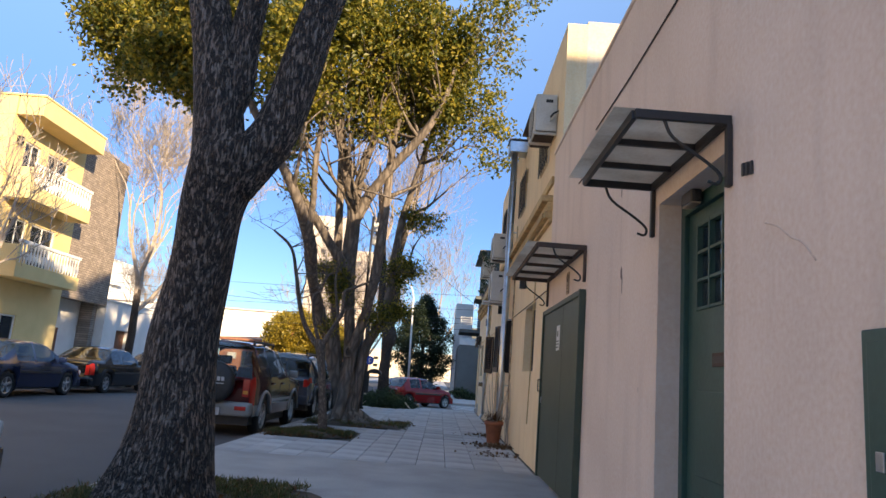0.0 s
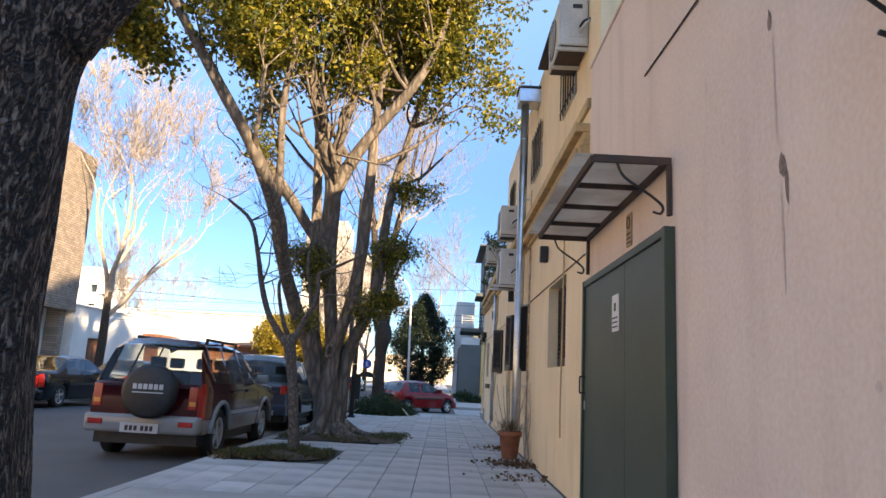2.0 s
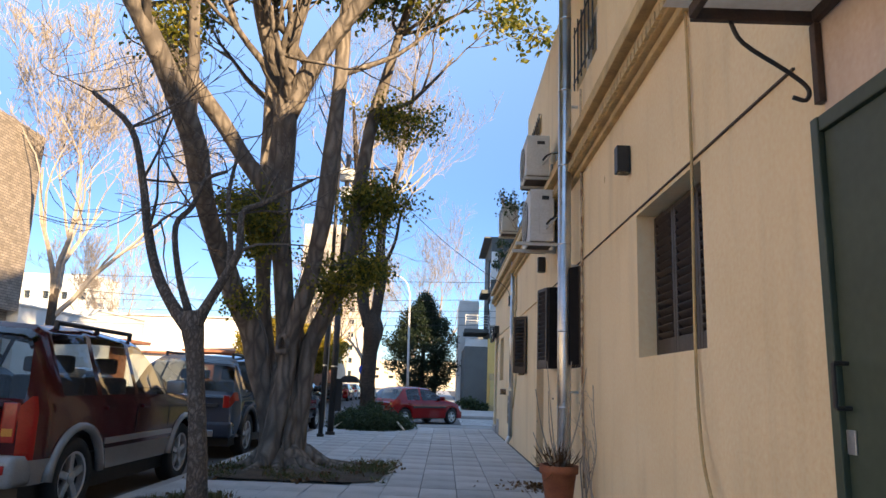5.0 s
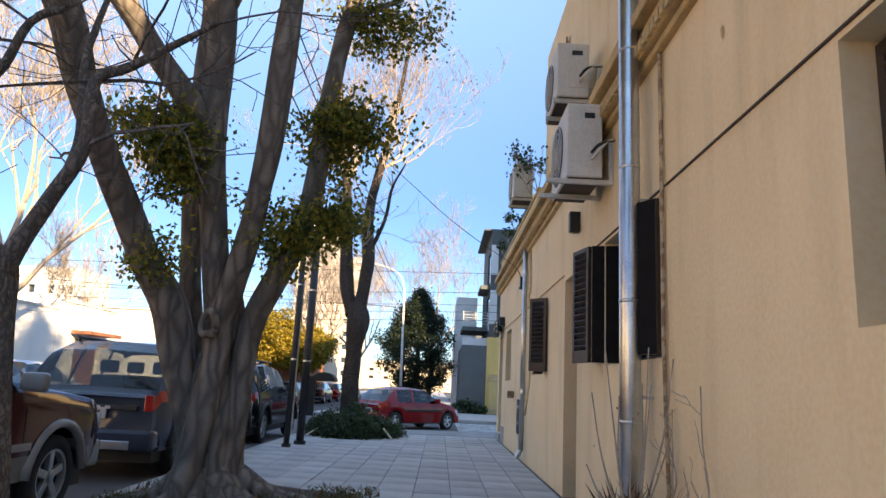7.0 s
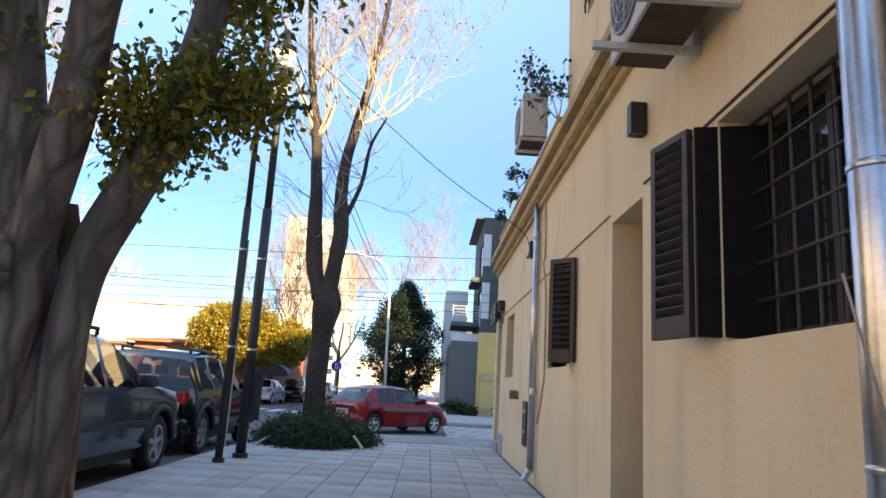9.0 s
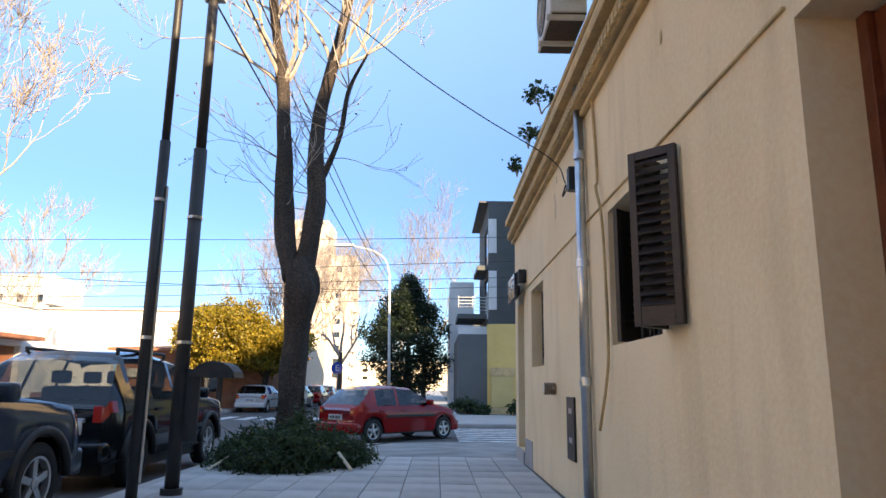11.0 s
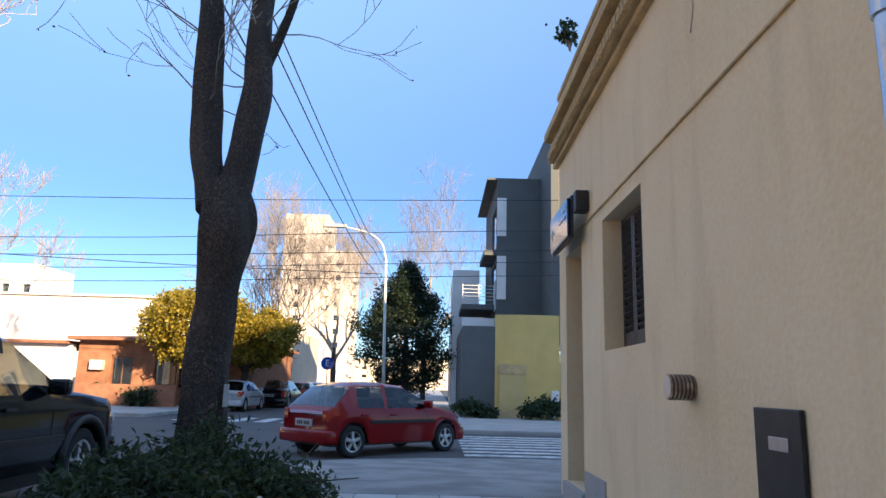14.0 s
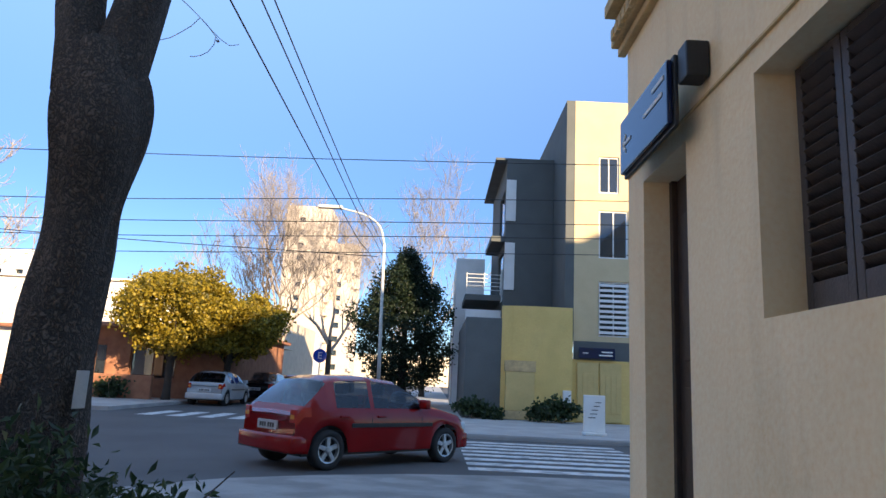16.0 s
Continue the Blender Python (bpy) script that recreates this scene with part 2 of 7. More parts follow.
fl.new(f_mx.outputs[0], fn["Material Output"].inputs[0])
PEELED = material("peeling brown paint", (0.26, 0.17, 0.11), (0.50, 0.38, 0.25), 0.9, 14, 60, 0.5, contrast=(0.45, 0.55))
FADED = material("sun-faded printed card", (0.44, 0.33, 0.22), (0.30, 0.21, 0.14), 0.8, 12, 60, 0.1)
RUBBER = material("tyre rubber", (0.016, 0.016, 0.017), (0.022, 0.021, 0.02), 0.85, 10, 90, 0.2)
ALLOY = material("silver alloy", (0.55, 0.56, 0.58), (0.48, 0.49, 0.5), 0.3, 10, 60, 0.02, metal=0.8)


# ---- mesh helpers ----
def part(name, bm, mat, parent=None, label="", smooth=False):
    """Link a bmesh as one mesh object, under a thing where one is given."""
    me = bpy.data.meshes.new(name)
    bm.to_mesh(me)
    bm.free()
    me.materials.append(mat)
    if smooth:
        me.shade_smooth()
    ob = new(name, me)
    if parent:
        ob.parent = parent
    if label:
        ob["label"] = label
    return ob


def raw(name, verts, faces, mat, parent=None, smooth=False, label=""):
    me = bpy.data.meshes.new(name)
    me.from_pydata(verts, [], faces)
    me.update()
    me.materials.append(mat)
    if smooth:
        me.shade_smooth()
    ob = new(name, me)
    if parent:
        ob.parent = parent
    if label:
        ob["label"] = label
    return ob


def thing(name, label, category, at=(0, 0, 0), turn=0.0, group="", kind=""):
    ob = new(name)
    ob.matrix_basis = pose(*at, 0, 0, turn)
    ob.empty_display_size = 0.1
    return tagged(ob, label, category, group, kind)


def box(x0, x1, y0, y1, z0, z1, bevel=0.0, bm=None, turn=None):
    bm = bm or bmesh.new()
    m = Matrix.LocRotScale(((x0 + x1) / 2, (y0 + y1) / 2, (z0 + z1) / 2), None, (abs(x1 - x0), abs(y1 - y0), abs(z1 - z0)))
    if turn is not None:
        m = turn @ m
    got = bmesh.ops.create_cube(bm, size=1, matrix=m)
    if bevel:
        es = list({e for v in got["verts"] for e in v.link_edges})
        bmesh.ops.bevel(bm, geom=es, offset=bevel, segments=2, affect="EDGES", profile=0.6)
    return bm


def rod(a, b, r, r2=None, sides=10, bm=None):
    bm = bm or bmesh.new()
    a, b = Vector(a), Vector(b)
    d = b - a
    m = Matrix.Translation((a + b) / 2) @ d.to_track_quat("Z", "Y").to_matrix().to_4x4()
    bmesh.ops.create_cone(bm, cap_ends=True, segments=sides, radius1=r, radius2=r if r2 is None else r2, depth=d.length, matrix=m)
    return bm


def lathe(profile, sides=24, at=(0, 0, 0), axis="Z", bm=None):
    """Turned body from (radius, height) pairs."""
    bm = bm or bmesh.new()
    rings = []
    for r, h in profile:
        ring = []
        for k in range(sides):
            a = 2 * math.pi * k / sides
            p = (r * math.cos(a), r * math.sin(a), h)
            p = {"Z": p, "X": (p[2], p[0], p[1]), "Y": (p[0], p[2], p[1])}[axis]
            ring.append(bm.verts.new(Vector(p) + Vector(at)))
        rings.append(ring)
    for a, b in zip(rings, rings[1:]):
        for k in range(sides):
            bm.faces.new((a[k], a[(k + 1) % sides], b[(k + 1) % sides], b[k]))
    bm.faces.new(rings[0])
    bm.faces.new(rings[-1])
    bmesh.ops.recalc_face_normals(bm, faces=bm.faces)
    return bm


def tube(points, radii, sides=8, verts=None, faces=None, wobble=0.0, seed=0):
    """Tapered tube along a path, appended to vert and face lists."""
    verts, faces = ([], []) if verts is None else (verts, faces)
    pts = [Vector(p) for p in points]
    up = Vector((0.3, 0.9, 0.2)).normalized()
    base = len(verts)
    for i, p in enumerate(pts):
        d = (pts[min(i + 1, len(pts) - 1)] - pts[max(i - 1, 0)])
        d = d.normalized() if d.length > 1e-6 else Vector((0, 0, 1))
        side = d.cross(up)
        if side.length < 1e-3:
            side = d.cross(Vector((1, 0, 0)))
        side.normalize()
        up = side.cross(d).normalized()
        for k in range(sides):
            a = 2 * math.pi * k / sides
            r = radii[i]
            if wobble:
                r *= 1 + wobble * noise.noise((math.cos(a) * 1.5 + seed, math.sin(a) * 1.5, p.z * 1.1 + seed)) + wobble * 0.5 * noise.noise((math.cos(a) * 3.4 + seed, math.sin(a) * 3.4, p.z * 0.7 + seed))
            verts.append(tuple(p + side * (r * math.cos(a)) + up * (r * math.sin(a))))
    for i in range(len(pts) - 1):
        for k in range(sides):
            a, b = base + i * sides + k, base + i * sides + (k + 1) % sides
            faces.append((a, b, b + sides, a + sides))
    faces.append(tuple(base + k for k in range(sides))[::-1])
    faces.append(tuple(base + (len(pts) - 1) * sides + k for k in range(sides)))
    return verts, faces


def smooth_path(points, steps=4):
    """Catmull-Rom through (x, y, z, r) rows."""
    p = [np.array(q, float) for q in points]
    p = [2 * p[0] - p[1], *p, 2 * p[-1] - p[-2]]
    out = []
    for i in range(1, len(p) - 2):
        for s in range(steps):
            t = s / steps
            out.append(0.5 * (2 * p[i] + (p[i + 1] - p[i - 1]) * t + (2 * p[i - 1] - 5 * p[i] + 4 * p[i + 1] - p[i + 2]) * t * t + (3 * p[i] - p[i - 1] - 3 * p[i + 1] + p[i + 2]) * t ** 3))
    out.append(p[-2])
    return [tuple(q[:3]) for q in out], [max(float(q[3]), 0.004) for q in out]


def cable(name, points, r, mat, label, category="cable", sag=0.0):
    path, rad = smooth_path([(*p, r) for p in points], 6)
    v, f = tube(path, rad, 6)
    return tagged(raw(name, v, f, mat, smooth=True), label, category)


def pierced(x, thick, u0, u1, z0, z1, holes, axis="x"):
    """Wall in the plane x (or y) with rectangular openings (u0, u1, z0, z1) that go through its thickness."""
    us = sorted({u0, u1, *[h[0] for h in holes], *[h[1] for h in holes]})
    zs = sorted({z0, z1, *[h[2] for h in holes], *[h[3] for h in holes]})
    solid = lambda i, j: 0 <= i < len(us) - 1 and 0 <= j < len(zs) - 1 and not any(
        h[0] <= (us[i] + us[i + 1]) / 2 <= h[1] and h[2] <= (zs[j] + zs[j + 1]) / 2 <= h[3] for h in holes)
    bm, cache = bmesh.new(), {}

    def v(i, j, k):
        if (i, j, k) not in cache:
            d = x + thick * k
            cache[i, j, k] = bm.verts.new((d, us[i], zs[j]) if axis == "x" else (us[i], d, zs[j]))
        return cache[i, j, k]

    for i in range(len(us) - 1):
        for j in range(len(zs) - 1):
            if not solid(i, j):
                continue
            for k in (0, 1):
                bm.faces.new((v(i, j, k), v(i + 1, j, k), v(i + 1, j + 1, k), v(i, j + 1, k)))
            for di, dj, a, b in ((-1, 0, (i, j), (i, j + 1)), (1, 0, (i + 1, j), (i + 1, j + 1)), (0, -1, (i, j), (i + 1, j)), (0, 1, (i, j + 1), (i + 1, j + 1))):
                if not solid(i + di, j + dj):
                    bm.faces.new((v(*a, 0), v(*b, 0), v(*b, 1), v(*a, 1)))
    bmesh.ops.recalc_face_normals(bm, faces=bm.faces)
    return bm


def sheet(name, xs, ys, height, mat, label, category):
    v = [(x, y, height(x, y)) for y in ys for x in xs]
    n = len(xs)
    f = [(j * n + i, j * n + i + 1, (j + 1) * n + i + 1, (j + 1) * n + i) for j in range(len(ys) - 1) for i in range(n - 1)]
    return tagged(raw(name, v, f, mat), label, category, kind="structure")


# ---- ground ----
def road_z(y):
    return -0.14 - 0.16 * min(max((y - 22) / 9, 0), 1)


sheet("ground", [-900, -60, -16, -12.4, -8, -3.05, 1, 6, 60, 900], [-900, -60, -10, 0, 10, 16, 22, 24, 26, 28, 31, 36, 45, 80, 200, 1200],
      lambda x, y: road_z(y), ASPHALT, "dark grey asphalt roadway with worn patches", "road")


def slab(name, x0, x1, y0, y1, z, mat, label, category="pavement", deep=0.6, bevel=0.02):
    return tagged(part(name, box(x0, x1, y0, y1, z - deep, z, bevel), mat), label, category, kind="structure")


slab("pavement_left", -40, -12.4, -30, 30, -0.01, CONCRETE, "grey concrete pavement beyond the parked cars")
slab("pavement_near", -2.9, 1.75, -14, 9.5, 0.0, CONCRETE, "smooth grey concrete pavement by the doors")
bed = slab("pavement_bed", -2.9, 1.75, 9.5, 26.1, -0.012, JOINT, "grey slab pavement with dark joints along the facade")
slab("kerb", -3.05, -2.9, -14, 26.1, 0.0, CONCRETE, "worn grey concrete kerb", "kerb")
slab("pavement_far_corner", -2.6, 80, 39.2, 47.45, -0.17, CONCRETE, "pale concrete pavement at the far corner", bevel=0.05)
slab("pavement_far_street", -2.6, 1.1, 47.45, 220, -0.17, CONCRETE, "grey pavement receding along the far street")
slab("pavement_far_left", -60, -9.9, 43.5, 50.5, -0.17, CONCRETE, "grey pavement before the brick house")
slab("pavement_far_left_street", -14, -9.9, 50.5, 220, -0.17, CONCRETE, "grey pavement along the far left houses")


def corner_apron():
    """Concrete ramp that falls from the slabs round the street corner."""
    outer = [(-3.05, 26.1), (-3.05, 27.4), (-2.8, 28.8), (-2.2, 30.0), (-1.3, 30.9), (-0.2, 31.5), (1.2, 31.8), (3, 31.9), (8, 31.9), (30, 31.9)]
    inner = [(-3.05, 26.1), (-2.7, 26.1), (-2.2, 26.1), (-1.6, 26.1), (-0.9, 26.1), (-0.1, 26.1), (0.7, 26.1), (1.75, 26.1), (8, 26.7), (30, 26.7)]
    v, f, n = [], [], 7
    for (ox, oy), (ix, iy) in zip(outer, inner):
        for k in range(n):
            s = k / (n - 1)
            y = iy + (oy - iy) * s
            v.append((ix + (ox - ix) * s, y, -0.001 - 0.21 * min(max((y - 26.6) / 4.6, 0), 1)))
        v.append((ox, oy, -0.6))
    for i in range(len(outer) - 1):
        for k in range(n):
            a = i * (n + 1) + k
            f.append((a, a + 1, a + n + 2, a + n + 1))
    return tagged(raw("pavement_corner", v, f, APRON), "worn concrete ramp at the street corner", "pavement", kind="structure")


corner_apron()
for k in range(8):
    y = 33.0 + k * 0.72
    bm = box(0.7, 4.3, y, y + 0.36, road_z(y) - 0.01, road_z(y) + 0.004)
    tagged(part("crosswalk_stripe", bm, PAINT), "worn white painted crossing stripe on asphalt", "road marking", "crossing stripes", "structure")
for k in range(5):
    x = -8.6 + k * 0.9
    bm = box(x, x + 0.45, 42.4, 45.0, -0.31, -0.296)
    tagged(part("crosswalk_stripe", bm, PAINT), "worn white painted crossing stripe on asphalt", "road marking", "crossing stripes", "structure")
bm = box(-3.6, -2.9, 30.2, 30.6, -0.31, -0.296)
tagged(part("road_marking", bm, PAINT), "worn white paint on the asphalt", "road marking", kind="structure")

# ---- right facade ----
W = 1.40
HOLES_A = [(3.42, 4.50, -0.1, 2.45)]
HOLES_B = [(10.58, 11.90, 1.38, 2.45), (14.00, 15.55, 1.37, 2.45), (16.75, 17.50, -0.1, 2.41), (19.15, 20.29, 1.37, 2.39), (23.52, 24.57, 1.325, 2.365), (25.37, 26.13, 0.16, 2.355)]
wall_a = tagged(part("wall_pink", pierced(W, 0.35, -14, 9.30, -0.2, 4.42, HOLES_A), PINK), "pinkish beige plaster wall with cracks and stains", "wall", kind="structure")
wall_b = tagged(part("wall_yellow", pierced(W + 0.003, 0.35, 9.30, 26.48, -0.2, 4.0, HOLES_B), YELLOW), "yellow ochre plaster wall with stains", "wall", kind="structure")
HOLES_U = [(10.63, 11.65, 4.75, 5.5), (13.6, 14.75, 4.75, 5.6), (17.9, 18.9, 5.0, 5.8)]
tagged(part("wall_upper", pierced(1.50, 0.3, 9.35, 19.9, 4.0, 6.5, HOLES_U), YELLOW), "ochre plaster wall of the upper storey", "wall", kind="structure")
tagged(part("wall_upper_end", box(1.80, 9.0, 9.35, 9.65, 4.9, 6.55), PALE), "cream plaster gable wall in sunlight", "wall", kind="structure")
tagged(part("wall_upper_end_base", box(1.77, 9.0, 9.37, 9.6, 3.0, 4.9), WHITE), "white painted lower gable wall", "wall", kind="structure")
tagged(part("wall_upper_far", box(1.80, 9.0, 19.6, 19.9, 3.5, 6.5), YELLOW), "ochre far end wall of the upper storey", "wall", kind="structure")
tagged(part("roof_upper", box(1.8, 9.0, 9.65, 19.6, 6.2, 6.4), CONCRETE), "flat grey roof of the upper storey", "roof", kind="structure")
tagged(part("roof_pink", box(1.75, 12, -14, 9.3, 3.9, 4.1), CONCRETE), "flat grey roof behind the pink parapet", "roof", kind="structure")
tagged(part("roof_yellow", box(1.75, 12, 19.9, 26.18, 3.6, 3.8), CONCRETE), "flat grey roof behind the ochre parapet", "roof", kind="structure")
tagged(part("wall_side_street", box(1.753, 12, 26.18, 26.478, -0.4, 4.0), YELLOW), "ochre plaster wall on the side street", "wall", kind="structure")
tagged(part("wall_back", box(11.7, 12.0, -14, 26.17, -0.2, 4.4), PINK), "plain back wall", "wall", kind="structure")
tagged(part("wall_behind", box(-60, 12, -32, -31, -0.2, 3.0), WHITE), "plain white wall closing the street", "wall", kind="structure")
tagged(part("parapet", box(1.40, 1.70, 19.9, 26.48, 4.004, 4.22, 0.02), YELLOW), "low ochre parapet above the cornice", "parapet", kind="structure")


def moulding(name, y0, y1, steps, label):
    """Stepped cornice: (depth, z0, z1) courses."""
    ob = thing(name, label, "cornice", kind="structure")
    for d, z0, z1 in steps:
        part("course", box(W - d, W + 0.01 + 0.1 * (z0 > 3.99), y0, y1, z0, z1, 0.012), CORNICE, ob)
    return ob


cornice = moulding("cornice", 9.36, 26.56, [(0.05, 3.44, 3.50), (0.10, 3.504, 3.60), (0.07, 3.604, 3.74), (0.15, 3.744, 3.84)], "weathered ochre cornice with stepped courses")
tooth = None
for k in range(174):
    if tooth is None:
        ob = tooth = part("dentil", box(W - 0.128, W - 0.099, -0.034, 0.034, 3.512, 3.592), CORNICE, cornice)
    else:
        ob = new("dentil", tooth.data)
        ob.parent = cornice
    ob.location = (0, 9.5 + 0.0978 * k, random.uniform(-0.004, 0.004))
moulding("string_course", 9.36, 19.9, [(0.03, 4.004, 4.12)], "ochre string course below the upper windows")
tagged(part("coping", box(1.385, 1.74, 19.9, 26.495, 4.224, 4.29, 0.015), CORNICE), "stained coping along the parapet", "coping", kind="structure")
tagged(part("coping", box(1.385, 1.76, -14, 9.34, 4.424, 4.47, 0.012), PINK), "pinkish parapet coping", "coping", kind="structure")
tagged(part("plaster_band", box(1.390, 1.41, 9.5, 16.7, 2.477, 2.487), RUSTY), "thin dark ledge line in the plaster", "trim", kind="structure")
tagged(part("plaster_band", box(1.388, 1.41, 17.55, 26.47, 2.475, 2.487), CORNICE), "thin dark ledge line in the plaster", "trim", kind="structure")


# ---- cars ----
def paint(name, colour, rough=0.11):
    return material(name, colour, tuple(v * 0.85 for v in colour), rough, 2, 120, 0.02, coat=0.25, spec=0.3)


RED = paint("red car paint", (0.25, 0.006, 0.006))
MAROON = paint("dark red car paint", (0.060, 0.006, 0.008))
GREY_BLUE = paint("dark blue-grey car paint", (0.050, 0.060, 0.082))
CAR_BLACK = paint("black car paint", (0.008, 0.009, 0.012))
NAVY = paint("navy car paint", (0.010, 0.018, 0.055))
SILVER = paint("silver car paint", (0.42, 0.43, 0.44))
TAN_GREY = paint("silver-beige car paint", (0.26, 0.255, 0.25))
LAMP_RED = material("red lamp lens", (0.42, 0.018, 0.012), (0.35, 0.015, 0.01), 0.12, 5, 50, 0.0, coat=0.6)
LAMP_AMBER = material("amber lamp lens", (0.7, 0.25, 0.04), (0.65, 0.22, 0.03), 0.12, 5, 50, 0.0, coat=0.6)
LAMP_CLEAR = material("clear lamp lens", (0.6, 0.62, 0.64), (0.5, 0.52, 0.54), 0.1, 5, 50, 0.0, coat=0.6)
PLATE = material("white number plate", (0.48, 0.485, 0.49), (0.42, 0.425, 0.43), 0.4, 8, 50, 0.0)
CABIN = material("dark grey upholstery", (0.03, 0.03, 0.033), (0.022, 0.022, 0.024), 0.9, 12, 90, 0.2)

SUV = dict(L=4.15, wide=1.67, high=1.70, yr=0.80, yf=3.30, rw=0.345, sill=0.36, belt=1.06, top=[(0, 0.98), (0.07, 1.04), (0.24, 1.56), (0.45, 1.675), (1.3, 1.70), (2.2, 1.64), (2.95, 1.10), (3.9, 0.98), (4.1, 0.86), (4.15, 0.7)], rear=(0.07, 0.36), front=(2.3, 2.93), sides=[(0.5, 1.08), (1.16, 1.86), (1.94, 2.72)], plate=0.37, plate_y=-0.066)
DUSTER = dict(L=4.3, wide=1.82, high=1.66, yr=0.82, yf=3.49, rw=0.345, sill=0.34, belt=1.04, top=[(0, 0.95), (0.08, 1.02), (0.38, 1.50), (0.62, 1.62), (1.4, 1.66), (2.3, 1.58), (3.05, 1.09), (4.0, 0.98), (4.22, 0.84), (4.3, 0.65)], rear=(0.10, 0.5), front=(2.4, 3.0), sides=[(0.62, 1.1), (1.18, 1.9), (1.98, 2.78)], lamp=(2,), lamp_end=0.22, lens=(0.76, 0.87, -0.24, -0.05))
HATCH = dict(L=3.55, wide=1.56, high=1.36, yr=0.57, yf=3.0, rw=0.285, sill=0.24, belt=0.88, top=[(0, 0.76), (0.08, 0.86), (0.5, 1.27), (0.8, 1.34), (1.35, 1.36), (1.9, 1.31), (2.68, 0.91), (3.3, 0.77), (3.50, 0.64), (3.55, 0.5)], rear=(0.12, 0.52), front=(1.97, 2.63), sides=[(0.66, 1.30), (1.38, 2.36)], lamp=(2,), lamp_end=0.2, lens=(0.70, 0.865, -0.22, -0.03))
SEDAN = dict(L=4.45, wide=1.72, high=1.42, yr=0.98, yf=3.68, rw=0.31, sill=0.24, belt=0.90, top=[(0, 0.88), (0.1, 0.98), (0.75, 1.0), (1.4, 1.37), (1.8, 1.42), (2.3, 1.41), (2.7, 1.35), (3.4, 0.95), (4.2, 0.80), (4.4, 0.68), (4.45, 0.5)], rear=(0.78, 1.42), front=(2.75, 3.36), sides=[(1.25, 1.98), (2.06, 2.95)])


def lerp_rows(rows, y):
    return float(np.interp(y, [r[0] for r in rows], [r[1] for r in rows]))


def wheel(parent, x, y, r, side, spokes=5, rim_mat=None):
    w = thing("wheel", "", "", (x, y, r))
    w.parent = parent
    w.rotation_euler = (0, 0, 0 if side > 0 else math.pi)
    part("tyre", lathe([(r * 0.66, -0.10), (r * 0.9, -0.10), (r, -0.075), (r, 0.075), (r * 0.9, 0.10), (r * 0.66, 0.09), (r * 0.62, 0.03)], 28, axis="X"), RUBBER, w, smooth=True)
    rim = lathe([(r * 0.66, 0.02), (r * 0.66, 0.09), (r * 0.60, 0.085), (r * 0.58, 0.03), (0.05, 0.028)], 28, axis="X")
    for k in range(spokes):
        a = Matrix.Rotation(2 * math.pi * k / spokes, 4, "X")
        box(0.03, 0.075, -0.032, 0.032, 0.03, r * 0.60, 0.008, rim, a)
    lathe([(0.055, 0.03), (0.055, 0.085), (0.03, 0.092)], 12, axis="X", bm=rim)
    part("rim", rim, rim_mat or ALLOY, w)
    return w


